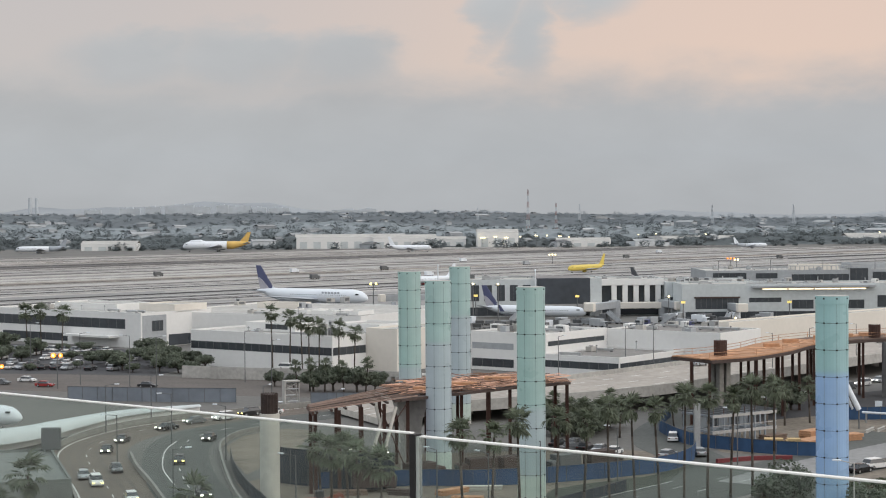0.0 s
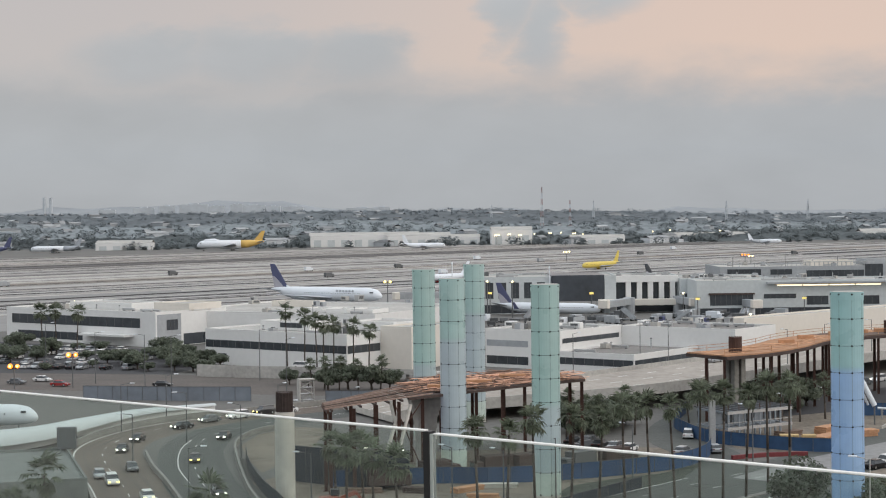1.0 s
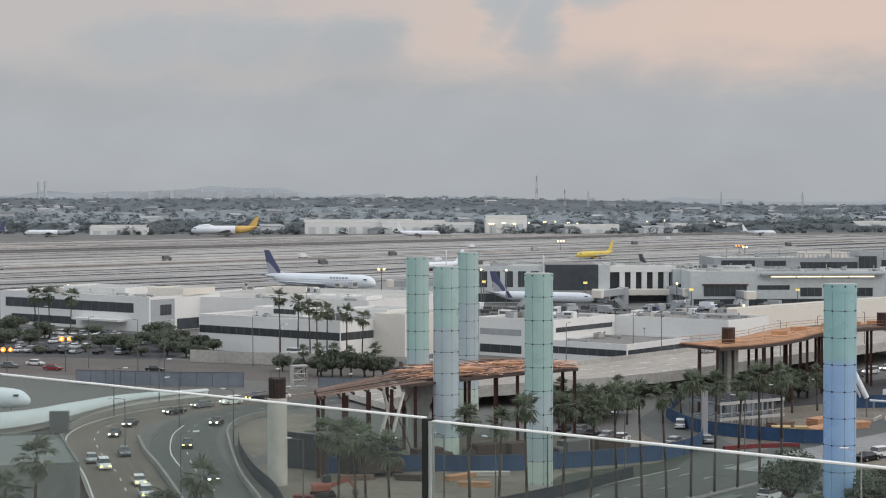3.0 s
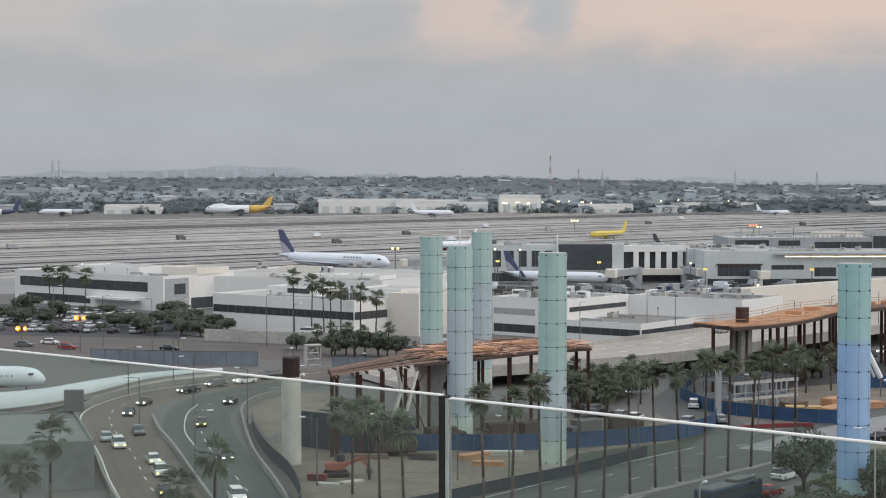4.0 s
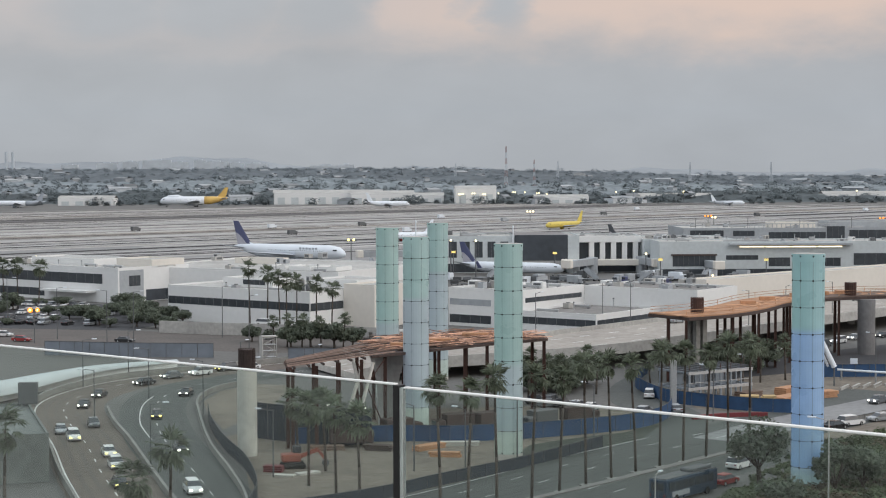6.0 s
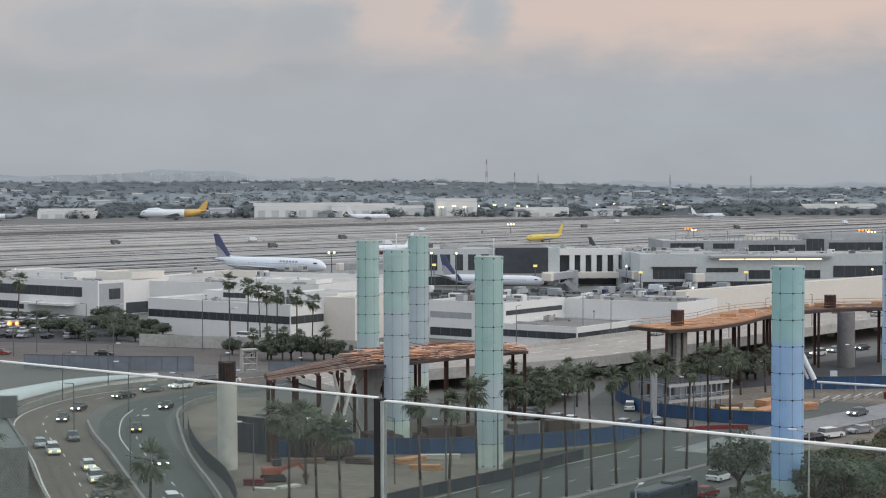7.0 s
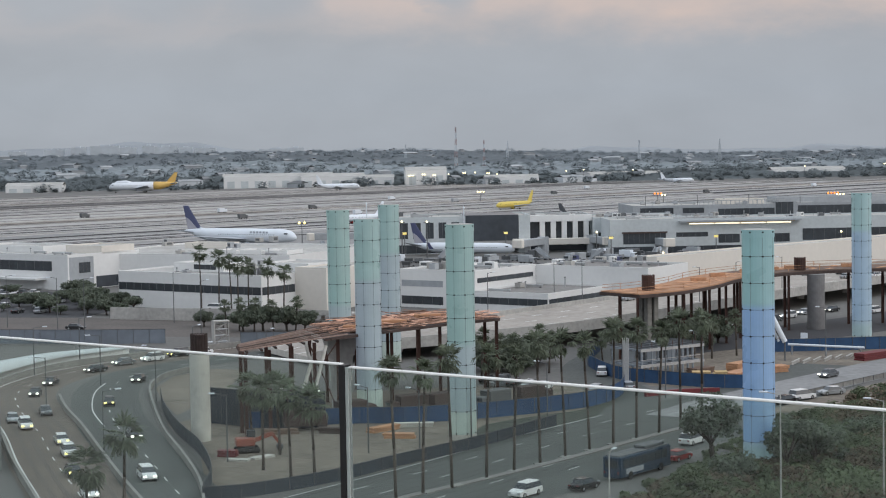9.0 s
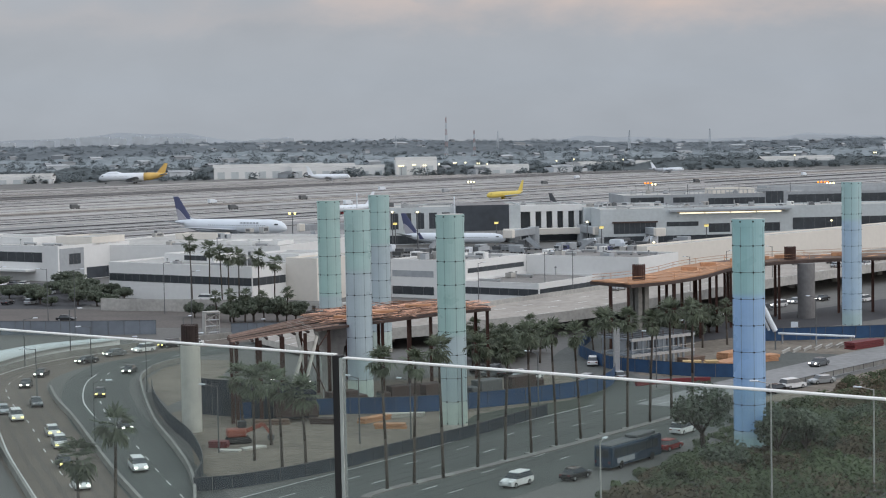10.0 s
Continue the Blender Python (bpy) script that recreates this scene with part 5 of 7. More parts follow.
for x, y, s, sz in ((-124, 512, 1.0, 0.85), (-133, 520, 1.1, 0.9), (-117, 506, 0.9, 0.8), (-112, 512, 0.85, 0.7), (-128, 500, 0.8, 0.7), (-138, 506, 1.1, 0.9), (-105, 535, 0.7, 0.5), (-98, 530, 0.7, 0.5),
                    (-78, 500, 0.85, 0.7), (-72, 492, 0.8, 0.7), (-84, 490, 0.75, 0.6), (-66, 486, 0.7, 0.7), (-60.5, 458, 0.85, 0.8), (-66, 462, 0.7, 0.65), (-79, 472, 0.7, 0.6), (-73, 462, 0.6, 0.5), (-55, 470, 0.6, 0.6), (-90, 476, 0.5, 0.4), (-101, 470, 0.5, 0.4), (-96, 500, 0.55, 0.45),
                    (-76.5, 468, 0.9, 0.9), (-82, 480, 0.95, 0.9), (-70, 480, 0.9, 0.9), (-64, 474, 0.8, 0.8), (-88, 488, 0.8, 0.75), (-75, 508, 1.0, 0.9), (-68, 500, 0.9, 0.8), (-60, 482, 0.8, 0.8), (-116, 494, 0.8, 0.7), (-110, 500, 0.7, 0.6), (-57, 455, 0.7, 0.7)):
    k += 1
    copy_thing((t_a, t_b, t_c)[k % 3], pose(x, y, -0.2, 0, 0, 53 * k) @ Matrix.Diagonal((s, s, sz, 1)))
for x, y, w in ((-33, 421, 0.8), (-23, 408, 1.05), (-18.5, 408, 1.2), (-13, 406, 1.25), (-28, 415, 0.7), (-9, 407, 1.0)):
    k += 1
    copy_thing((t_a, t_b)[k % 2], pose(x, y, -0.3, 0, 0, 31 * k) @ Matrix.Diagonal((w * 0.85, w * 0.85, w * 0.95, 1)))
for k in range(13):
    x = 22 + 4.6 * k
    if 38 < x < 58:
        continue
    copy_thing(t_d, pose(x, 322 + 0.62 * (x - 22) + rnd.uniform(-3, 6), rnd.uniform(-1.5, 0.4), 0, 0, 40 * k) @ Matrix.Diagonal((*([rnd.uniform(0.6, 1.15)] * 2), rnd.uniform(0.55, 1.05), 1)))

for x, y, s in ((27.5, 324, 0.9), (34.5, 330, 0.9), (30, 332, 1.0), (37, 336, 0.85)):
    k += 1
    copy_thing(t_d, pose(x, y, -0.6, 0, 0, 67 * k) @ Matrix.Diagonal((s, s, 0.8 * s, 1)))

# scrub on the slope below the terrace
SLOPE = [(27, 196), (44, 224), (52, 240), (60, 256), (74, 272), (98, 300), (118, 300), (100, 190), (44, 176)]


def inside(x, y, poly):
    hit_ = False
    for (x0, y0), (x1, y1) in zip(poly, poly[1:] + poly[:1]):
        if (y0 > y) != (y1 > y) and x < (x1 - x0) * (y - y0) / (y1 - y0) + x0:
            hit_ = not hit_
    return hit_


single("scrub_ground", sheet(SLOPE, -0.2, 0.05), M["soil"], "dry brown earth under the scrub", "ground", "structure")
for name, mat, count, seed, text in (("scrub", "scrub", 640, 31, "dense green scrub and bushes covering the slope"), ("dry_scrub", "dry_scrub", 200, 32, "patches of brown dry scrub on the slope")):
    rng = random.Random(seed)
    cs, ss = [], []
    while len(cs) < count:
        x, y = rng.uniform(26, 112), rng.uniform(178, 300)
        n = noise.noise((x * 0.07, y * 0.07, 3.0))
        if inside(x, y, SLOPE) and x < 0.36 * y + 6 and (n > 0.02 if mat == "dry_scrub" else n < 0.22):
            h = rng.uniform(1.2, 3.4) * min(1.0, 0.3 + max(0.0, 0.86 * (x - 27) - 0.52 * (y - 196)) / 14)
            cs.append((x, y, h * 0.45)), ss.append((h * rng.uniform(0.6, 1.0), h * rng.uniform(0.6, 1.0), h * 0.55))
    tagged(part(name, cloud_mesh(name, leaf_cloud(cs, ss, 170, 0.24, seed), M[mat], True), None), text, "shrubs", kind="stuff")
bush_a = tree(40.0, 203.0, 3.6, 2.6, 51, "rounded green bush standing out of the scrub", "slope bushes", "scrub", 900, 0.26)
bush_b = tree(62.0, 226.0, 4.2, 3.2, 52, "rounded green bush standing out of the scrub", "slope bushes", "leaf", 900, 0.26)
bush_c = tree(52.0, 204.0, 3.4, 2.6, 53, "brown half-dry bush standing out of the scrub", "slope bushes", "dry_scrub", 900, 0.24)
rng = random.Random(66)
for k in range(46):
    x, y = 44 + 0.47 * k + rng.uniform(-9, 9), 202 + 0.75 * k + rng.uniform(-9, 14)
    if not inside(x, y, SLOPE) or x > 0.36 * y + 5 or 0.86 * (x - 27) - 0.52 * (y - 196) < 5:
        continue
    w = rng.uniform(0.55, 1.1)
    copy_thing((bush_a, bush_b, bush_a, bush_c)[k % 4], pose(x, y, -0.2, 0, 0, 77 * k) @ Matrix.Diagonal((w, w, w * rng.uniform(0.7, 1.0), 1)))
# ---- vehicles ----
def paint_of(name, colour, metal=0.3):
    return surface(name, colour, 0.3, metal, 0.06, 3.0, 0.5, spec=0.5)


PAINT = dict(white=paint_of("white_car_paint", (0.72, 0.72, 0.72), 0.0), silver=paint_of("silver_car_paint", (0.42, 0.44, 0.46), 0.6), black=paint_of("black_car_paint", (0.02, 0.02, 0.022)),
             grey=paint_of("grey_car_paint", (0.14, 0.15, 0.16)), red=paint_of("red_car_paint", (0.30, 0.03, 0.03)), blue=paint_of("blue_car_paint", (0.05, 0.09, 0.2)))


def profile_body(points, half, tuck=0.0):
    """A side outline extruded across, its sides drawn in a little at the top."""
    bm = bmesh.new()
    zs = [z for _, z in points]
    z0, z1 = min(zs), max(zs)
    rings = [[bm.verts.new((x, s * (half - tuck * (z - z0) / (z1 - z0)), z)) for x, z in points] for s in (-1, 1)]
    n = len(points)
    for k in range(n):
        bm.faces.new((rings[0][k], rings[0][(k + 1) % n], rings[1][(k + 1) % n], rings[1][k]))
    bm.faces.new(rings[0]), bm.faces.new(rings[1])
    bmesh.ops.recalc_face_normals(bm, faces=bm.faces)
    return bm


def car(kind, colour, lights, label, at, turn, group):
    """A car, front towards +x."""
    ob = thing("car", label, "car", at, turn, group)
    tall = kind == "suv"
    L, W, H = (4.7, 1.88, 1.72) if tall else (4.6, 1.80, 1.44)
    belt = 1.02 if tall else 0.88
    body = profile_body([(-L / 2, 0.35), (-L / 2 - 0.02, belt - 0.1), (-L / 2 + 0.1, belt), (L / 2 - 1.1, belt), (L / 2 - 0.15, belt - 0.2), (L / 2, 0.55), (L / 2 - 0.05, 0.3), (L / 2 - 0.5, 0.22), (-L / 2 + 0.4, 0.22)], W / 2, 0.06)
    bmesh.ops.bevel(body, geom=list(body.edges), offset=0.05, segments=1, affect="EDGES")
    part("body", body, PAINT[colour], ob)
    rear = -L / 2 + (0.15 if tall else 0.75)
    part("cabin_glass", profile_body([(rear, belt - 0.02), (rear + 0.35, H - 0.08), (0.55, H - 0.08), (1.25, belt - 0.02)], W / 2 - 0.04, 0.22), M["window"], ob, "dark tinted car windows")
    roof = profile_body([(rear + 0.30, H - 0.10), (rear + 0.42, H), (0.45, H), (0.62, H - 0.10)], W / 2 - 0.22, 0.05)
    part("roof", roof, PAINT[colour], ob)
    for sx in (-1, 1):
        for sy in (-1, 1):
            w = part("wheel", T((sx * L * 0.30, sy * (W / 2 - 0.2), 0.33), (sx * L * 0.30, sy * (W / 2 + 0.01), 0.33), 0.33, seg=14), M["tyre"], ob)
            part("rim", T((sx * L * 0.30, sy * (W / 2), 0.33), (sx * L * 0.30, sy * (W / 2 + 0.02), 0.33), 0.2, seg=10), M["steel"], w)
    for sy in (-1, 1):
        y = sy * (W / 2 - 0.3)
        part("headlight", B(L / 2 - 0.16, L / 2 + 0.03, y - 0.2, y + 0.2, 0.56, 0.79, bevel=0.03), M[lights or "steel"], ob, "headlight")
        part("tail_light", B(-L / 2 - 0.04, -L / 2 + 0.06, y - 0.18, y + 0.18, 0.68, 0.84, bevel=0.02), M["taillight"] if lights else M["red"], ob, "red tail light")
    part("windscreen_pillar", B(0.5, 0.56, -W / 2 + 0.2, W / 2 - 0.2, H - 0.14, H - 0.09), PAINT[colour], ob)
    return ob


LIT = "car with lit headlights on the road"
stock = {}


def place_car(kind, colour, lights, x, y, turn, group, where, z=0.03):
    key = (kind, colour, lights, group)
    shape = "tall car" if kind == "suv" else "saloon car"
    glowing = {"headlight": " with lit white headlights", "warm_lamp": " with lit yellow headlights", None: ""}[lights]
    if key not in stock:
        stock[key] = car(kind, colour, lights, f"{colour} {shape}{glowing} {where}", (x, y, z), turn, group)
        return stock[key]
    return copy_thing(stock[key], pose(x, y, z, 0, 0, turn))


for kind, colour, lights, x, y, turn in [
    ("sedan", "silver", None, -51.5, 277.0, 283), ("suv", "white", "warm_lamp", -48.3, 270.0, 286), ("sedan", "black", "headlight", -53.0, 306.5, 272), ("sedan", "black", "headlight", -52.6, 320.5, 262),
    ("sedan", "grey", None, -47.6, 284.0, 285), ("sedan", "white", "warm_lamp", -40.6, 255.0, 286), ("suv", "white", "warm_lamp", -38.0, 244.5, 286), ("sedan", "black", "warm_lamp", -35.2, 229.5, 286), ("sedan", "white", "headlight", -31.0, 214.5, 286),
    ("sedan", "black", "headlight", -47.0, 338.0, 228), ("sedan", "grey", "headlight", -43.0, 348.5, 222), ("suv", "white", "headlight", -38.0, 354.0, 222), ("suv", "black", "warm_lamp", -33.5, 361.0, 222), ("sedan", "white", "headlight", -29.0, 363.0, 222)]:
    place_car(kind, colour, lights, x, y, turn, "cars on the exit road", "on the curved exit road")
for kind, colour, lights, x, y, turn in [("sedan", "black", "headlight", -30.6, 257.5, 286), ("suv", "white", "headlight", -25.3, 225.3, 286), ("sedan", "black", "warm_lamp", -38.7, 293.0, 276), ("sedan", "black", "headlight", -37.2, 322.0, 262)]:
    place_car(kind, colour, lights, x, y, turn, "cars on the approach road", "on the approach road")
for kind, colour, lights, x, y, turn in [("sedan", "black", None, 28.4, 210.5, 49), ("sedan", "red", None, 43.2, 228.2, 49), ("suv", "white", None, 47.5, 240.5, 50), ("suv", "white", None, 21.0, 207.5, 229), ("sedan", "grey", "headlight", 84.5, 305.5, 225), ("suv", "white", None, 46.0, 315.0, 80), ("sedan", "silver", None, 47.5, 296.0, 95), ("sedan", "grey", None, 27.0, 303.5, 10), ("sedan", "silver", None, 42.0, 294.0, 60)]:
    place_car(kind, colour, lights, x, y, turn, "cars on the boulevard", "driving on the boulevard")
for k, (colour, s, off) in enumerate((("white", 40, -9.0), ("silver", 46, -5.0), ("white", 48, -9.5), ("black", 49, 3.0), ("white", 50, -5.5), ("silver", 54, -9.0),("silver", 26, 9.0), ("white", 31, 9.0), ("silver", 41, 8.0), ("white", 52, -3.0), ("grey", 47, 9.0), ("white", 60, 4.0))):
    p, d = VIA[s], VIA[s + 1] - VIA[s]
    n = Vector((-d.y, d.x, 0)).normalized()
    q = p + n * off
    place_car("sedan", colour, None, q.x, q.y, math.degrees(math.atan2(d.y, d.x)), "cars on the elevated roadway", "on the elevated roadway", p.z + 0.04)

# parked rows
single("car_park", sheet([(-160, 474), (-66, 452), (-58, 478), (-88, 540), (-160, 590)], -0.2, 0.02), M["dark_asphalt"], "dark asphalt car park surface", "car park", "structure")
rnd = random.Random(8)
for r in range(5):
    for k in range(22):
        x, y = -146 + 3.2 * k + rnd.uniform(-0.2, 0.2), 486 + 15 * r - 0.28 * 3.2 * k
        if rnd.random() < 0.72 and x < -60 - 0.22 * (y - 470):
            place_car(rnd.choice(("sedan", "suv")), rnd.choice(("white", "silver", "black", "grey", "white", "silver", "white")), None, x, y, 74 + 180 * rnd.randint(0, 1), "parked cars", "parked in the car park")
for k, (x, y, c) in enumerate(((-100, 432, "grey"), (-95, 438, "white"), (-88, 425, "red"), (-108, 428, "silver"), (-63, 421, "black"))):
    place_car("sedan", c, None, x, y, -17, "cars on the street", "driving on the brownish street")


for k, (kind, c) in enumerate((("sedan", "black"), ("suv", "grey"), ("sedan", "black"), ("sedan", "silver"), ("sedan", "white"))):
    place_car(kind, c, None, 25.0 + 2.15 * k, 309.0 - 2.6 * k, 62 + 180 * (k % 2), "cars below the roadway", "parked behind the site fence")


place_car("suv", "white", None, -31.0, 437.0, -23, "cars on the ramp bridge", "on the low ramp bridge", 2.45)


for kind, c, lights, x, y, t in (("suv", "white", "headlight", 104.0, 410.0, 225), ("sedan", "silver", "headlight", 110.0, 418.0, 225), ("sedan", "black", "headlight", 118.0, 423.0, 225), ("suv", "grey", None, 99.0, 403.0, 45),
                               ("suv", "white", None, 127.0, 418.0, 45), ("sedan", "white", "headlight", 88.0, 392.0, 225), ("sedan", "silver", None, 121.0, 411.0, 45)):
    place_car(kind, c, lights, x, y, t, "cars under the guideway", "under the guideway")
for kind, c, x, y, t in (("suv", "white", 73.0, 279.5, 30), ("sedan", "silver", 79.0, 284.0, 200), ("sedan", "black", 69.5, 275.5, 40)):
    place_car(kind, c, None, x, y, t, "cars beside the guard rail", "parked beside the guard rail")


def bus(x, y, turn):
    ob = thing("bus", "dark teal city bus with grey roof on the boulevard", "bus", (x, y, 0.03), turn)
    part("body", B(-6, 6, -1.27, 1.27, 0.35, 3.0, bevel=0.12), PAINT["bus"], ob)
    part("roof", B(-5.8, 5.8, -1.15, 1.15, 3.0, 3.12, bevel=0.05), M["pole"], ob, "dark grey roof")
    part("roof_unit", B(0.5, 5.0, -0.9, 0.9, 3.12, 3.5, bevel=0.08), M["pole"], ob, "dark roof unit")
    for s in (-1, 1):
        for k in range(7):
            part("window", B(-5.3 + 1.5 * k, -4.0 + 1.5 * k, s * 1.275 - 0.02, s * 1.275 + 0.02, 1.55, 2.6), M["window"], ob)
        for xx in (-3.6, 3.6):
            part("wheel", T((xx, s * 1.0, 0.5), (xx, s * 1.3, 0.5), 0.5, seg=16), M["tyre"], ob)
        part("side_panel", B(-4.6, -0.6, s * 1.275 - 0.015, s * 1.275 + 0.015, 0.75, 1.4), M["grey_wall"], ob, "pale advertising panel")
    part("rear_window", B(-6.03, -5.98, -0.9, 0.9, 1.6, 2.6), M["window"], ob)
    part("windscreen", B(5.98, 6.03, -1.1, 1.1, 1.2, 2.8), M["window"], ob)
    for s in (-1, 1):
        part("tail_light", B(-6.05, -5.99, s * 1.0 - 0.12, s * 1.0 + 0.12, 0.9, 1.2), M["red"], ob)


PAINT["bus"] = paint_of("dark_teal_bus_paint", (0.02, 0.045, 0.08), 0.1)
bus(36.4, 219.6, 48.5)

# apron tugs, carts and trucks
def service_truck(x, y, turn, colour, label):
    ob = thing("service_truck", label, "truck", (x, y, 0.06), turn, "apron vehicles")
    part("cab", B(1.6, 3.2, -1.1, 1.1, 0.5, 2.3, bevel=0.15), M[colour], ob)
    part("windscreen", B(3.0, 3.24, -0.95, 0.95, 1.4, 2.15), M["window"], ob)
    part("box_body", B(-3.2, 1.5, -1.2, 1.2, 0.7, 3.1, bevel=0.06), M[colour if colour != "plane_blue" else "grey_wall"], ob)
    for sx in (-2.0, 2.2):
        for sy in (-1, 1):
            part("wheel", T((sx, sy * 0.9, 0.42), (sx, sy * 1.2, 0.42), 0.42, seg=12), M["tyre"], ob)


rnd = random.Random(17)
for k in range(44):
    x, y = rnd.uniform(10, 190), rnd.uniform(600, 654)
    service_truck(x, y, rnd.choice((-39, 51, 141, 231)), rnd.choice(("plane_white", "grey_wall", "pole", "pole", "grey_wall", "plane_blue")), "small apron service truck beside the terminal")
for x, y in ((-165, 1155), (-80, 1200), (-60, 1085), (10, 1120), (-240, 1010), (-295, 1000), (85, 1330), (40, 1420), (180, 1500), (300, 1450), (230, 1660), (430, 1600), (-20, 1240)):
    service_truck(x, y, 43, rnd.choice(("plane_white", "grey_wall", "pole")), "small airfield service vehicle on the taxiway")
for x, y, t in ((-6, 261.5, 10), (1.5, 269.5, 30), (9.5, 273.5, 200), (15.5, 276.0, 40), (23.0, 277.0, 220), (-12.0, 268.5, 90), (30.0, 281.5, 30)):
    service_truck(x, y, t, rnd.choice(("pole", "rust_dark", "pole")), "small site truck parked behind the fence")
bed = mesh_of(B(-1.5, 1.5, -0.75, 0.75, 0.35, 0.55, bevel=0.03), "bed", M["cart_grey"])
hood = mesh_of(B(-1.45, 1.45, -0.72, 0.72, 0.55, 1.75, bevel=0.08), "hood", M["cart_grey"])
axle = mesh_of(T((0, -0.7, 0.22), (0, 0.7, 0.22), 0.22, seg=10), "axle", M["tyre"])
for k in range(70):
    x, y = rnd.uniform(12, 170), rnd.uniform(612, 656)
    if k % 3 == 0:
        x, y = rnd.uniform(-40, 20), rnd.uniform(690, 742)
    t = rnd.choice((-39, 51, -35, 5))
    for j in range(rnd.randint(1, 3)):
        ob = thing("baggage_cart", "small grey baggage cart parked on the apron", "cart", (x + 3.6 * j * math.cos(radians(t)), y + 3.6 * j * math.sin(radians(t)), 0.07), t, "baggage carts")
        part("bed", bed, None, ob)
        if rnd.random() < 0.7:
            part("hood", hood, None, ob)
        for s in (-1.0, 1.0):
            part("axle", axle, None, ob).location.x = s
def boarding_stair(x, y, turn):
    ob = thing("boarding_stair", "mobile white boarding stair parked on the apron", "stair", (x, y, 0.06), turn, "boarding stairs")
    part("chassis", B(-2.6, 2.6, -0.9, 0.9, 0.35, 0.75, bevel=0.05), M["cart_grey"], ob)
    bm = bmesh.new()
    m = Matrix.Translation((0, 0, 2.1)) @ Matrix.Rotation(radians(-34), 4, "Y")
    box(bm, -3.1, 3.1, -0.75, 0.75, -0.12, 0.12, m)
    part("flight", bm, M["grey_wall"], ob)
    for v in (-0.78, 0.78):
        bm = bmesh.new()
        box(bm, -3.1, 3.1, v - 0.04, v + 0.04, 0.12, 1.1, m)
        part("side_panel", bm, M["grey_wall"], ob)
    part("platform", B(2.3, 3.6, -0.8, 0.8, 3.7, 3.85), M["steel"], ob)
    part("prop", B(2.7, 2.9, -0.6, 0.6, 0.7, 3.7), M["pole"], ob)
    for u in (-1.8, 1.8):
        part("axle", T((u, -0.95, 0.3), (u, 0.95, 0.3), 0.3, seg=10), M["tyre"], ob)


for x, y, t in ((38.0, 655.0, 40), (72.0, 640.0, 140), (-8.0, 728.0, 100), (112.0, 632.0, 60), (90.0, 625.0, -30)):
    boarding_stair(x, y, t)
for x, y, h in ((99.0, 651.0, 7.0), (139.0, 655.0, 6.6), (160.0, 655.5, 6.6), (63.0, 683.0, 8.0), (24.0, 684.0, 8.5)):
    ob = thing("gate_sign", "lit yellow gate sign on a grey post", "sign", (x, y, 0), 0, "gate signs")
    part("post", T((0, 0, -0.1), (0, 0, h - 0.5), 0.18, seg=8), M["pole"], ob)
    part("box", B(-0.75, 0.75, -0.25, 0.25, h - 0.4, h + 0.4, bevel=0.05), M["sign_yellow"], ob, "glowing yellow sign face")
    part("hood", B(-0.9, 0.9, -0.4, 0.3, h + 0.4, h + 0.5), M["pole"], ob)
# jet bridges
for x, y, turn, ln in ((-12.0, 745.0, 15, 26), (66.0, 660.0, 60, 22), (100.0, 668.0, 100, 18), (120.0, 650.0, 100, 16)):
    ob = thing("jet_bridge", "grey covered boarding bridge on a wheeled column", "jet bridge", (x, y, 0), turn, "boarding bridges")
    part("tunnel", B(0, ln, -1.4, 1.4, 3.6, 6.2, bevel=0.1), M["grey_wall"], ob)
    part("cab", B(-2.5, 0, -2.0, 2.0, 3.4, 6.5, bevel=0.2), M["cream"], ob)
    part("column", B(ln * 0.3, ln * 0.3 + 1.0, -1.2, 1.2, 0, 3.6), M["steel"], ob)
    part("rotunda", T((ln, 0, 0), (ln, 0, 6.4), 2.2, seg=14), M["grey_wall"], ob)
# ---- building site: falsework, fences, stacks ----
rnd = random.Random(41)


def row_posts(ob, pts, step, z1, r=0.25):
    line = smooth_line(pts, step)
    for p in line:
        post(ob, p.x, p.y, -0.1, z1, r)


row_posts(gl, [(-14.2, 255.0), (-1.0, 271.5), (15.5, 287.3), (25.4, 294.8)], 5.2, 12.3, 0.27)
row_posts(gl, [(-15.2, 260.4), (-5.5, 281.5), (-1.0, 297.5)], 7.5, 12.3, 0.27)
row_posts(gl, [(2.0, 305.0), (13.0, 308.0), (24.0, 302.0)], 5.5, 12.3, 0.27)
# long joists fanning over the open end, then loose planks over the rest
for k in range(8):
    u = k / 7
    bm = bmesh.new()
    a = Vector((-14.9, 253.6, 12.9)).lerp(Vector((-15.6, 261.2, 12.9)), u)
    b = Vector((0.5, 273.0, 12.9)).lerp(Vector((-3.0, 289.0, 12.9)), u)
    beam(bm, a, b, 0.24, 0.17)
    part("joist", bm, M["joist"], gl, "weathered timber joist")
bm = bmesh.new()
beam(bm, (-14.4, 253.2, 12.5), (-15.7, 261.8, 12.5), 0.35, 0.5)
part("end_beam", bm, M["rust"], gl)
plank = mesh_of(B(-3.1, 3.1, -0.13, 0.13, 0, 0.07), "plank", M["plank"])
n = 0
while n < 290:
    x, y = rnd.uniform(-6, 25), rnd.uniform(276, 309)
    if inside(x, y, DECK_L) and x > -0.012 * y:
        p = part("plank", plank, None, gl)
        p.matrix_basis = pose(x, y, 12.75 + rnd.uniform(0, 0.45), rnd.uniform(-6, 6), rnd.uniform(-4, 4), 40 + rnd.choice((0, 0, 0, 0, 0, 90)) + rnd.uniform(-7, 7))
        n += 1
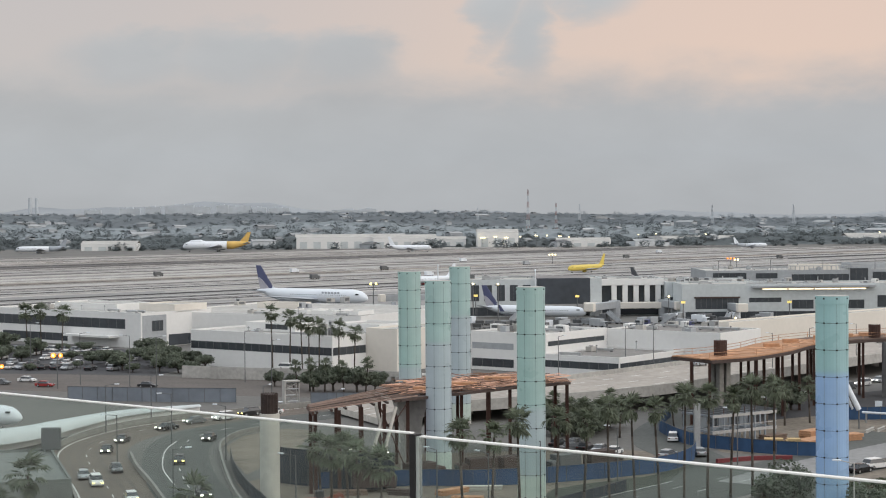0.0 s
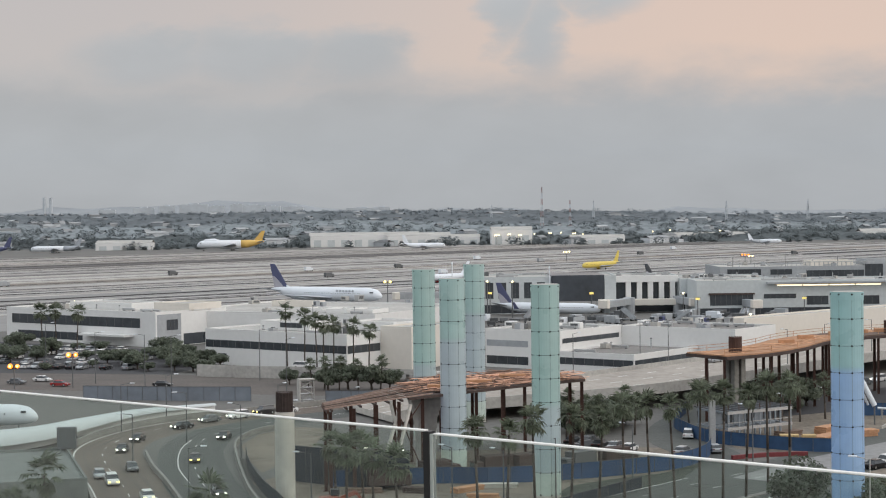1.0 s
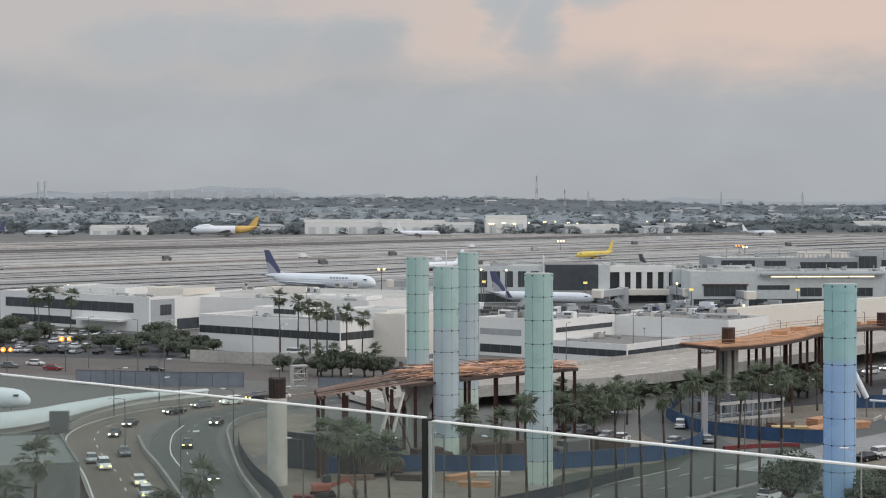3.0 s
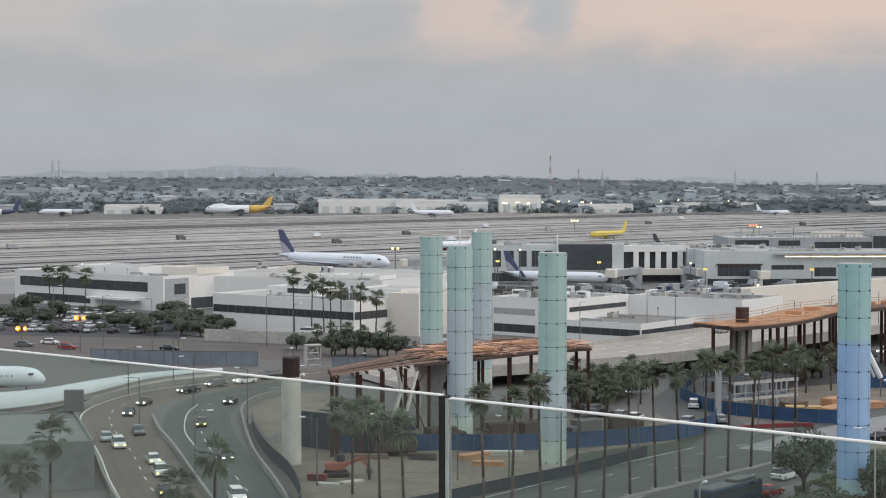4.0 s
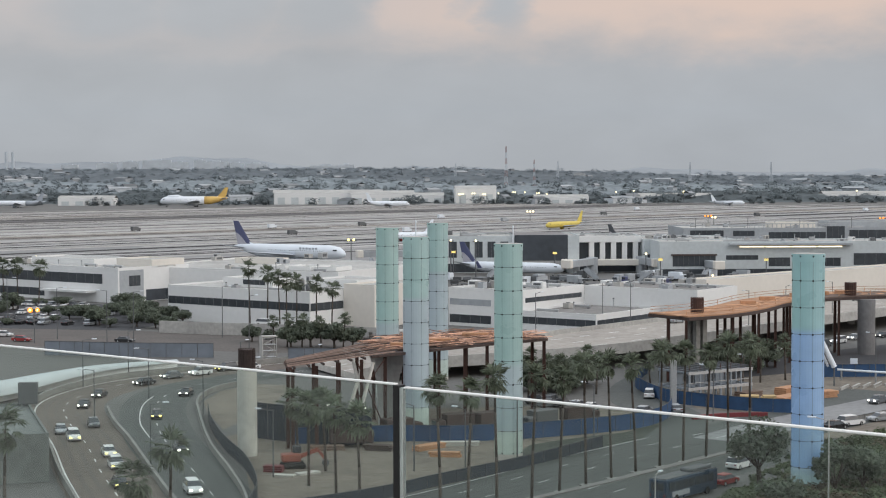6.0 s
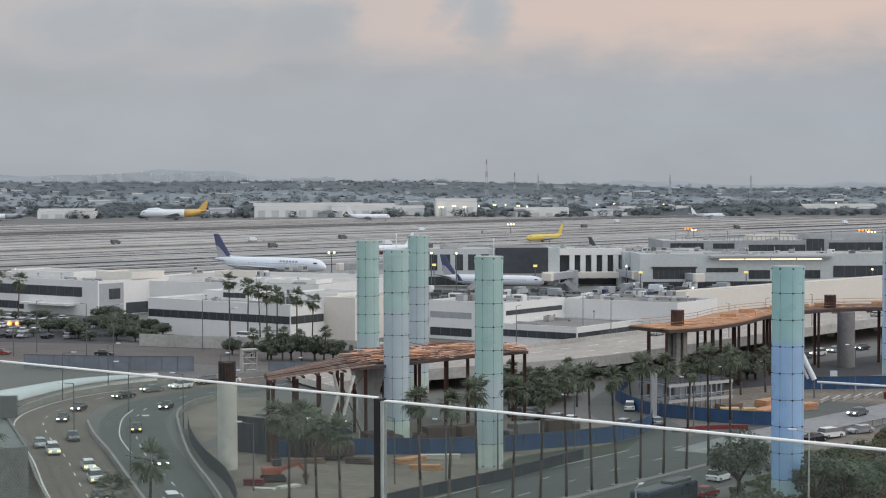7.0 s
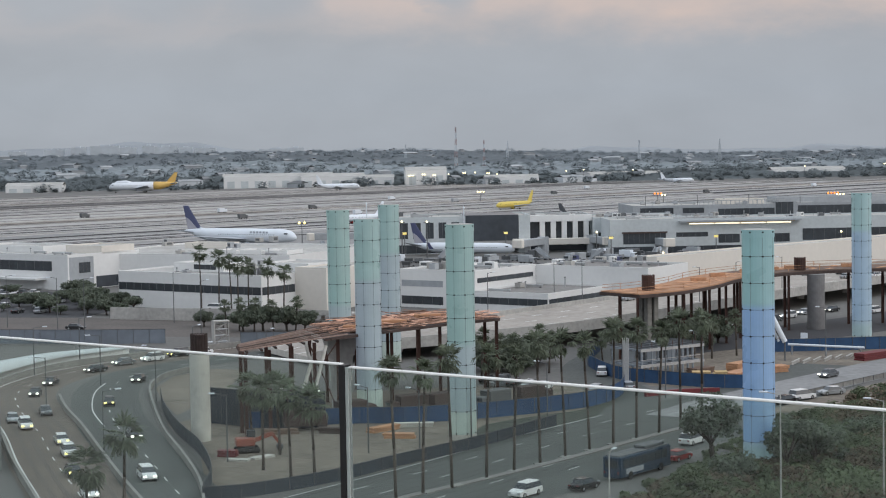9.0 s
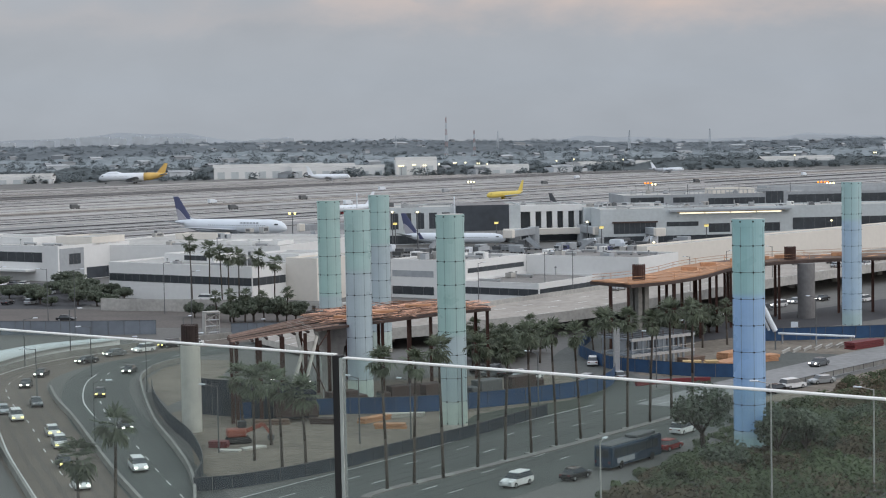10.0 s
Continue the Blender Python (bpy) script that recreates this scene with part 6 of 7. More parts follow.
for x, y in ((2, 281), (8, 288), (14, 297), (4, 296), (20, 298)):
    part("plywood_crate", B(x - 2.2, x + 2.2, y - 0.7, y + 0.7, 12.75, 13.5, bevel=0.05), M["timber"], gl)
# raking props and cross braces below
for a, b in (((-8, 263, 0), (-4.2, 269, 11.8)), ((-6, 263, 0), (-2.8, 270, 11.5)), ((-3, 266, 0), (-6, 275, 11.5))):
    part("raking_prop", T(a, b, 0.28, seg=8), M["pale_concrete"], gl, "pale raking prop")
for a, b in (((-1, 271.5, 1), (-5.4, 270.5, 12)), ((16, 288, 6), (20.5, 291.0, 12)), ((-5.4, 268, 6), (-1, 271.5, 12))):
    part("brace", T(a, b, 0.1, seg=6), M["rust"], gl)

row_posts(gr, [(p.x + 0, p.y) for p in LINE_R[::8]], 14, 12.2, 0.27)
NR = sides(LINE_R)
for off, start in ((-5.2, 0), (5.2, 2)):
    for k in range(start, len(LINE_R), 5):
        q = LINE_R[k] + NR[k] * off
        post(gr, q.x, q.y, -0.1, 12.2, 0.24)
        part("guard_post", B(q.x - 0.05, q.x + 0.05, q.y - 0.05, q.y + 0.05, 12.95, 14.1), M["timber"], gr)
    for z in (13.5, 14.05):
        part("guard_rail", S(LINE_R, off - 0.04, off + 0.04, z, z + 0.09), M["timber"], gr, "timber guard rail")
for k, w in ((14, 1.0), (20, 1.4), (26, 1.2), (30, 0.9), (33, 1.6), (40, 1.0)):
    q = LINE_R[min(k, len(LINE_R) - 1)]
    part("plywood_crate", B(q.x - 1.6, q.x + 1.6, q.y - w / 2, q.y + w / 2, 12.95, 13.75, bevel=0.05), M["timber"], gr)
plank2 = mesh_of(B(-1.2, 1.2, -0.6, 0.6, 0, 0.03), "plywood_sheet", M["timber"])
for k in range(90):
    i = rnd.randrange(len(LINE_R))
    q = LINE_R[i] + NR[i] * rnd.uniform(-4.4, 4.4)
    p = part("plywood_sheet", plank2, None, gr)
    p.matrix_basis = pose(q.x, q.y, 12.955 + 0.004 * (k % 20), 0, 0, rnd.uniform(30, 60))


def rebar_cage(x, y, z0, z1, r, label, mat="rust"):
    ob = thing("rebar_cage", label, "rebar", (x, y, z0), 0, "rebar cages")
    h = z1 - z0
    for k in range(18):
        a = 2 * math.pi * k / 18
        part("bar", T((r * math.cos(a), r * math.sin(a), 0), (r * math.cos(a), r * math.sin(a), h), 0.09, seg=5), M[mat], ob)
    for k in range(8):
        bm = bmesh.new()
        bmesh.ops.create_cone(bm, cap_ends=False, segments=20, radius1=r + 0.06, radius2=r + 0.06, depth=0.14, matrix=Matrix.Translation((0, 0, 0.2 + (h - 0.4) * k / 7)))
        part("hoop", bm, M[mat], ob)
    part("form_liner", T((0, 0, 0), (0, 0, h * 0.95), r - 0.25, seg=16), M["rust_dark"], ob, "dark column form")



rebar_cage(-20.7, 254.4, 12.5, 15.4, 1.15, "dark rebar cage on a concrete pier", "rust_dark")
rebar_cage(59.0, 341.0, 12.95, 16.0, 1.2, "rusty rebar cage above the plywood deck")
rebar_cage(100.5, 386.0, 12.95, 15.8, 1.2, "rusty rebar cage above the plywood deck")

# stair tower beside the first pier
st = thing("scaffold_stair", "pale steel scaffold stair tower", "scaffold", (-26.0, 376.0, 0), 20)
for sx in (-1.5, 1.5):
    for sy in (-0.9, 0.9):
        part("upright", T((sx, sy, -0.1), (sx, sy, 5.4), 0.08, seg=6), M["concrete"], st)
part("head_panel", B(-1.7, 1.7, -1.0, 1.0, 5.4, 5.7, bevel=0.03), M["concrete"], st)
part("side_panel", B(-1.7, -1.45, -1.0, 1.0, 0.2, 5.4), M["concrete"], st)
for k in range(4):
    z = 1.3 * (k + 1)
    part("landing", B(-1.5, 1.5, -0.9, 0.9, z - 0.06, z), M["steel"], st)
    d = 1 if k % 2 else -1
    bm = bmesh.new()
    beam(bm, (-1.2 * d, -0.45, z - 1.3), (1.2 * d, -0.45, z), 0.7, 0.12)
    part("flight", bm, M["concrete"], st)


def fence(points, h, mat, label, z=0.0, step=3.0, group="site fences"):
    ob = thing("fence", label, "fence", (0, 0, 0), 0, group)
    line = smooth_line(points, step)
    part("screen", S(line, -0.02, 0.02, z + 0.1, z + h), M[mat], ob)
    bm_p = mesh_of(T((0, 0, -0.2), (0, 0, h + 0.1), 0.05, seg=6), "post", M["pole"])
    for p in line:
        q = part("post", bm_p, None, ob)
        q.location = (p.x, p.y - 0.08, z)
    part("top_rail", S([p + Vector((0, -0.08, 0)) for p in line], -0.03, 0.03, z + h - 0.05, z + h + 0.02), M["pole"], ob)
    return ob


fence([(-15, 264), (2.0, 266.0), (8.7, 265.0), (20.0, 267.5), (31.8, 272.8), (39.7, 278.5), (45.0, 288.0), (47.0, 296.0)], 2.6, "blue_net", "long blue netting fence round the building site")
fence([(51.0, 352.0), (46.2, 334.0), (45.6, 324.8), (48.0, 309.0), (53.8, 301.8), (60.5, 296.0), (67.0, 293.5)], 2.4, "blue_net", "curved blue netting fence beside the slip road")
fence([(80.0, 344.0), (88.0, 343.5), (100.0, 344.0), (118.0, 345.0)], 2.6, "blue_net", "blue netting fence before the concrete pier")
fence([(-76.4, 393.2), (-56.2, 388.2), (-38.6, 385.6)], 3.2, "grey_net", "long grey-blue screened fence along the street")
fence([(-17.1, 209.9), (-12.6, 210.8), (-7.0, 214.5), (-1.0, 219.8), (4.5, 226.5), (10.5, 233.3), (16.6, 240.0), (23.5, 249.2), (31.0, 259.5)], 1.75, "dark_net", "dark screened fence along the boulevard kerb")
fence([(-17.0, 210.6), (-16.9, 222.0), (-19.8, 241.0), (-24.6, 260.0), (-28.5, 280.0), (-30.6, 296.0)], 2.2, "dark_net", "dark screened fence beside the approach road")
fence([(-22.3, 383.0), (-8.0, 381.0)], 2.4, "grey_net", "grey screened fence along the street")
kerb("car_park_wall", [(-58.0, 446.0), (-48.0, 441.5), (-36.5, 437.0)], 3.0, 0.4, "concrete", "grey concrete car park wall", "structure", "wall")
br = thing("ramp_bridge", "low concrete ramp bridge on round columns", "bridge", (0, 0, 0))
BR = [Vector(p) for p in ((-36.5, 437.0, 0), (-26.0, 432.5, 0), (-12.0, 426.5, 0), (2.0, 420.5, 0))]
part("slab", S(BR, -0.3, 5.0, 1.9, 2.4), M["concrete"], br)
part("parapet", S(BR, -0.5, -0.32, 1.9, 3.1), M["concrete"], br)
for p in BR[:-1]:
    for u in (2.0, 7.0):
        part("column", T((p.x + u, p.y + 1.6 - 0.43 * u, -0.2), (p.x + u, p.y + 1.6 - 0.43 * u, 1.92), 0.45, seg=12), M["concrete"], br)
fence([(-21.5, 271.0), (-16.0, 266.5), (-10.0, 263.0), (-3.0, 262.8)], 5.6, "dark_net", "tall dark blue screen behind the concrete pier")
single("verge", sheet([(16.8, 241.5), (21.0, 247.0), (38.0, 267.5), (44.0, 284.0), (36.0, 273.5), (26.0, 267.0), (20.5, 262.0), (17.4, 252.0)], -0.2, 0.03), M["dark_verge"], "dark planted verge between two fences", "ground", "structure")
single("bank", sheet([(-30.6, 297.0), (-33.2, 313.0), (-31.6, 328.0), (-26.0, 339.0), (-19.0, 336.0), (-20.5, 305.0), (-26.5, 280.0)], -0.2, 0.014), M["dirt"], "pale beige dirt bank beside the approach road", "ground", "structure")
pit = mesh_of(B(-0.8, 0.8, -0.6, 0.6, -0.1, 0.18, bevel=0.02), "tree_pit", M["barrier"])
for k in range(0, 13):
    ob = tagged(new("tree_pit", pit), "pale concrete tree pit round a palm trunk", "tree pit", "median tree pits")
    ob.matrix_basis = pose(5.7 + 3.88 * k, 207.3 + 4.2 * k - 0.8 * math.sin(k * 0.6), 0.0, 0, 0, 48)
# worn wheel tracks and tar seams along the carriageways
for ln, offs, key in ((li, (-3.6, -1.9, 1.6, 3.3), "track_warm"), (lo_, (-3.4, -1.7, 2.0, 3.7), "track_grey"), (lb[:62], (-12.2, -10.2, -8.2, -4.2, -2.6, -0.4, 1.4, 3.7, 5.4), "track_grey")):
    for q, off in enumerate(offs):
        single("wheel_track", S(ln, off - 0.32, off + 0.32, 0.0, 0.032), M[key], "darker worn wheel track on asphalt", "road wear", "structure")
kerb("median_kerb", [(3.0, 203.0), (5.7, 207.3), (24.5, 226.5), (44.5, 249.4), (56.0, 262.0)], 0.16, 1.2, "shoulder", "narrow concrete median strip under the palms")
fence([(55.0, 262.5), (64.0, 272.0), (75.0, 284.0), (98.0, 307.0), (120.0, 328.0)], 0.9, "barrier", "low weathered guard rail beside the side road", 0.0, 3.0, "guard rails")

pp = thing("pipe", "long white pipe on trestles along the blue fence", "pipe")
part("barrel", T((86.0, 339.5, 2.0), (98.5, 331.0, 2.0), 0.22, seg=12), M["plane_white"], pp)
for u in (0.05, 0.5, 0.95):
    part("trestle", B(86.0 + 12.5 * u - 0.1, 86.0 + 12.5 * u + 0.1, 339.5 - 8.5 * u - 0.3, 339.5 - 8.5 * u + 0.3, -0.1, 1.8), M["steel"], pp)
nb = thing("notice_board", "white notice board standing by the blue fence", "board", (91.0, 346.5, 0), -15)
part("panel", B(-0.7, 0.7, -0.05, 0.05, 1.2, 3.4, bevel=0.02), M["plane_white"], nb)
for x in (-0.5, 0.5):
    part("leg", B(x - 0.05, x + 0.05, -0.04, 0.04, -0.1, 1.2), M["steel"], nb)

# two-storey steel frame
sf = thing("steel_frame", "grey two-storey steel frame under construction", "steel frame", (52.2, 309.2, 0), 31)
for k in range(7):
    for v in (0, 4, 8):
        part("column", B(2.4 * k - 0.14, 2.4 * k + 0.14, v - 0.14, v + 0.14, -0.1, 5.2), M["frame_grey"], sf)
for z in (1.9, 4.7):
    for v in (0, 4, 8):
        part("girder", B(-0.3, 14.7, v - 0.18, v + 0.18, z, z + 0.5), M["steel"] if v == 0 else M["frame_grey"], sf)
    for k in range(7):
        part("cross_beam", B(2.4 * k - 0.12, 2.4 * k + 0.12, 0.2, 7.8, z + 0.1, z + 0.42), M["frame_grey"], sf)
# every other back panel is dark, painting the shade inside the frame
for k in range(6):
    part("wall_panel", B(2.4 * k + 0.3, 2.4 * k + 2.1, 4.2, 4.26, 2.6, 4.5), M["window"] if k % 2 else M["frame_grey"], sf)
for k in range(9):
    part("roof_joist", B(-0.6 + 1.85 * k, -0.45 + 1.85 * k, -0.6, 8.6, 5.3, 5.55), M["pole"], sf)
for k in range(7):
    part("starter_bar", B(2.4 * k - 0.05, 2.4 * k + 0.05, -0.05, 0.05, 5.2, 6.3), M["rust"], sf)
part("edge_rail", B(-0.3, 14.7, -0.22, -0.16, 3.2, 3.3), M["steel"], sf)
for x, y, w, d, h, mat, text in [
    (61.5, 303.5, 3.2, 2.0, 1.9, "plywood_yellow", "stack of yellow plywood crates"), (64.8, 303.0, 2.2, 2.0, 1.9, "plywood_yellow", "stack of yellow plywood crates"),
    (70.0, 310.0, 8.0, 3.0, 1.0, "timber", "low stack of orange formwork timber"), (76.0, 314.0, 7.0, 2.5, 1.2, "timber", "low stack of orange formwork timber"), (72.0, 319.0, 6.0, 2.5, 1.4, "timber", "low stack of orange formwork timber"),
    (64.0, 316.0, 5.0, 2.5, 1.0, "old_timber", "stack of weathered brown timber"), (5.5, 259.0, 5.5, 1.6, 0.8, "timber", "low stack of timber behind the fence"), (12.0, 270.5, 4.0, 2.0, 1.6, "orange", "rusty orange steel container"),
    (17.0, 271.5, 5.0, 2.0, 1.0, "pale_concrete", "stack of pale panels behind the fence"), (10.0, 262.0, 6.0, 1.2, 0.7, "pale_concrete", "stack of pale panels on the site"),
    (-11.2, 238.6, 3.4, 1.4, 0.3, "pale_concrete", "flat pale boards lying on bare dirt"), (-14.6, 236.8, 3.0, 1.2, 0.3, "pale_concrete", "flat pale boards lying on bare dirt"), (-16.2, 240.6, 2.6, 1.4, 0.9, "red", "small heap of dark red steel parts"), (-9.5, 258.5, 5.0, 1.4, 0.8, "old_timber", "low stack of brown timber behind the pier"),
    (-2.0, 258.0, 4.0, 1.4, 0.9, "rust_dark", "stack of dark rusted forms on the site"), (7.5, 252.0, 4.5, 1.3, 0.8, "timber", "low stack of orange timber near a pylon"), (100.0, 330.0, 9.0, 2.4, 1.4, "red", "heap of dark red steel"), (110.0, 336.0, 9.0, 2.4, 1.6, "red", "heap of dark red steel")]:
    ob = thing("material_stack", text, "stack", (x, y, 0), rnd.uniform(-20, 50), "site stacks")
    n = max(2, int(h / 0.3))
    for k in range(n):
        j = rnd.uniform(-0.2, 0.2)
        part("layer", B(-w / 2 + j, w / 2 + j, -d / 2, d / 2, h * k / n, h * (k + 0.86) / n, bevel=0.02), M.get(mat) or M["timber"], ob)
single("barrier", S(smooth_line([(49.0, 287.0), (55.0, 290.0), (62.0, 290.5)]), -0.3, 0.3, 0, 0.7), M["red"], "long dark red water barrier along the kerb", "barrier")
for k in range(7):
    ob = thing("steel_beam", "pale steel beam lying on the ground", "beam", (84 + 2.4 * k, 326 + 1.3 * k, 0), 62, "steel beams")
    bm = bmesh.new()
    for d in ((-3, 3, -0.2, 0.2, 0.0, 0.06), (-3, 3, -0.04, 0.04, 0.06, 0.5), (-3, 3, -0.2, 0.2, 0.5, 0.56)):
        box(bm, *d)
    part("section", bm, M["concrete"], ob)


def excavator(x, y, turn):
    ob = thing("excavator", "small orange excavator on tracks with folded boom", "excavator", (x, y, 0), turn)
    for s in (-1, 1):
        part("track", B(-1.7, 1.7, s * 1.1 - 0.3, s * 1.1 + 0.3, 0, 0.8, bevel=0.25), M["tyre"], ob)
    part("house", B(-1.6, 1.0, -1.1, 1.1, 0.95, 2.0, bevel=0.15), M["orange"], ob)
    part("turntable", T((0, 0, 0.6), (0, 0, 0.98), 0.8, seg=14), M["pole"], ob)
    part("cab", B(0.0, 1.2, 0.1, 1.1, 2.0, 3.0, bevel=0.12), M["window"], ob)
    bm = bmesh.new()
    beam(bm, (0.9, -0.3, 1.6), (3.4, -0.3, 2.5), 0.4, 0.55)
    part("boom", bm, M["orange"], ob)
    bm = bmesh.new()
    beam(bm, (3.4, -0.3, 2.5), (4.6, -0.3, 0.9), 0.3, 0.4)
    part("arm", bm, M["orange"], ob)
    part("bucket", B(4.0, 4.9, -0.8, 0.2, 0.2, 1.1, bevel=0.2), M["pole"], ob)


excavator(-13.6, 243.5, 10)
# chute beside the lit pylon
ch = thing("concrete_chute", "white raised chute of a site machine", "machine", (82.0, 330.0, 0), 0)
part("chute", T((-1.5, 0, 8.6), (1.0, 0, 3.6), 0.5, seg=12), M["plane_white"], ch)
part("hose", T((-1.9, 0.8, 8.0), (0.0, 0.8, 3.6), 0.22, seg=8), M["plane_white"], ch)
part("mast", T((-1.7, 0.4, -0.1), (-1.7, 0.4, 8.8), 0.3, seg=8), M["pole"], ch)
part("rest", T((1.0, 0.1, -0.1), (1.0, 0.1, 3.7), 0.15, seg=8), M["pole"], ch)

# ---- street furniture ----
def lamp_post(x, y, h, arm, turn, label, group, mat="pole", lit=None):
    ob = thing("street_lamp", label, "street lamp", (x, y, 0), turn, group)
    part("pole", T((0, 0, -0.2), (0, 0, h), 0.12, 0.07), M[mat], ob)
    part("arm", T((0, 0, h - 0.1), (arm, 0, h + 0.15), 0.05, seg=6), M[mat], ob)
    part("lamp_head", B(arm - 0.1, arm + 0.8, -0.18, 0.18, h + 0.08, h + 0.25, bevel=0.04), M[lit or "plane_white"], ob, "flat lamp head")
    return ob


a1 = lamp_post(52.5, 440.0, 12.4, 1.6, 0, "tall grey street lamp post beside the terminal", "tall street lamps")
for x, y, t in ((59.5, 440, 180), (-32.0, 400, 40), (-80.5, 430, 0), (-60.0, 415, 20), (-101.0, 470, 0), (-67.0, 420, 180), (-41.0, 432, 0), (33.0, 405, 40), (83.0, 410, 220), (110.0, 440, 220), (95, 425, 40), (-118, 480, 180)):
    copy_thing(a1, pose(x, y, 0, 0, 0, t))
b1_ = lamp_post(-47.6, 285.0, 9.0, 1.8, 200, "grey street lamp standing on the road median", "road lamps")
for x, y, t in ((-43.4, 318, 200), (-33.0, 243, 20), (-15.8, 236, 160), (-24.5, 300, 30), (-31.5, 297, 150), (-58.0, 335, 0), (-52.0, 352, 30), (3.0, 240, 130), (17.6, 248.0, 130), (9.8, 236.0, 130), (52, 285, 140), (61, 300, 140), (78, 318, 130), (70, 290, 130), (-28, 330, 60), (93, 338, 120), (-14.0, 320, 60), (30, 262, 130)):
    copy_thing(b1_, pose(x, y, 0, 0, 0, t))
lamp_post(46.0, 185.0, 14.6, 1.5, 150, "slim pale street lamp rising out of the scrub", "slope lamps", "concrete")
lamp_post(29.3, 196.0, 7.0, 1.2, 60, "pale sign post at the boulevard edge", "slope lamps", "concrete")
lamp_post(60.5, 196.0, 12.0, 1.5, 150, "slim pale street lamp rising out of the scrub", "slope lamps", "concrete")
col = thing("steel_column", "square grey steel column by the slip road", "column", (47.4, 297.0, 0))
part("shaft", B(-0.5, 0.5, -0.5, 0.5, -0.1, 8.6, bevel=0.05), M["steel"], col)
part("base_plate", B(-0.9, 0.9, -0.9, 0.9, -0.05, 0.3), M["concrete"], col)


def glow_lamp(x, y, h, label):
    ob = thing("warning_lamp", label, "lamp", (x, y, 0), 0, "sodium lamps")
    part("pole", T((0, 0, -0.2), (0, 0, h), 0.12), M["pole"], ob)
    # oversized glowing globes with yellow cores imitate the glare round each lamp
    for k, r in ((-0.85, 0.62), (0.85, 0.52)):
        bm = bmesh.new()
        bmesh.ops.create_icosphere(bm, subdivisions=2, radius=r, matrix=Matrix.Translation((k, -0.2, h)))
        part("lamp_globe", bm, M["sodium"], ob, "oversized orange globe imitating lamp glare")
        bm = bmesh.new()
        bmesh.ops.create_icosphere(bm, subdivisions=2, radius=r * 0.55, matrix=Matrix.Translation((k, -0.2 - r * 0.62, h)))
        part("lamp_core", bm, M["warm_lamp"], ob, "yellow globe imitating the bright glare centre")


for x, y in ((4.6, 330.0), (20.6, 300.0)):
    ob = thing("lighting_mast", "tall slim white lighting mast", "mast", (x, y, 0), 0, "slim masts")
    part("shaft", T((0, 0, -0.2), (0, 0, 31.0), 0.22, 0.1), M["plane_white"], ob)
    part("finial", T((0, 0, 31.0), (0, 0, 31.4), 0.2, 0.05), M["plane_white"], ob)
for k in range(7):
    u = (k + 0.5) / 7
    a = Vector((-14.9, 253.6, 12.45)).lerp(Vector((-1.0, 271.0, 12.45)), u)
    b = Vector((-15.7, 261.0, 12.45)).lerp(Vector((-4.2, 286.0, 12.45)), u)
    bm = bmesh.new()
    beam(bm, a, b, 0.3, 0.3)
    part("cross_beam", bm, M["rust_dark"], gl)
glow_lamp(-84.0, 420.0, 7.9, "bright orange sodium lamp above the street")
glow_lamp(-97.8, 420.0, 5.4, "bright orange sodium lamp above the street")
lamp_mast(9.0, 560.0, 12.0, "flood", 1, 0.4)
lamp_mast(-16.5, 735.0, 11.0, "warm_lamp", 2, 0.5)
for x, y, h in ((31.0, 650, 14), (22.0, 655, 14), (93.5, 650, 9), (109.0, 600, 4), (-119, 600, 11.3), (-113.5, 600, 11.3), (-108, 600, 11.3), (150, 640, 8), (182, 640, 8), (84, 560, 4), (4.0, 430.0, 6.5)):
    lamp_mast(x, y, h, "flood", 1, 0.38, "apron lamp glowing warm beside the terminal")
for x, z in ((-9.4, 6.2), (-4.1, 5.6)):
    ob = thing("work_lamp", "small bright white work lamp on a site pole", "lamp", (x, 262.0, 0), 0, "site work lamps")
    part("pole", T((0, 0, -0.1), (0, 0, z), 0.06, seg=6), M["pole"], ob)
    part("lamp_head", B(-0.28, 0.28, -0.2, 0.0, z - 0.1, z + 0.22, bevel=0.05), M["headlight"], ob, "lit white lamp head")
# rooftop plant on the nearer roofs
rnd = random.Random(3)
for k in range(46):
    x, y, z = rnd.choice(((rnd.uniform(-45, -20), rnd.uniform(486, 500), 9.15), (rnd.uniform(-60, -20), rnd.uniform(560, 600), 10.85), (rnd.uniform(20, 40), rnd.uniform(462, 474), 9.55), (rnd.uniform(120, 230), rnd.uniform(664, 684), 12.95), (rnd.uniform(100, 130), rnd.uniform(690, 712), 12.75), (rnd.uniform(52, 84), rnd.uniform(478, 484), 9.35)))
    w, h = rnd.uniform(1.2, 4.0), rnd.uniform(0.8, 2.0)
    ob = thing("roof_unit", "grey rooftop ventilation unit on a flat roof", "roof unit", (x, y, z), rnd.choice((-39, 51)), "rooftop units")
    part("casing", B(-w / 2, w / 2, -0.9, 0.9, 0, h, bevel=0.05), M[rnd.choice(("grey_wall", "white", "steel", "concrete"))], ob)
    part("grille", B(-w / 3, w / 3, -0.94, -0.9, h * 0.3, h * 0.8), M["pole"], ob)
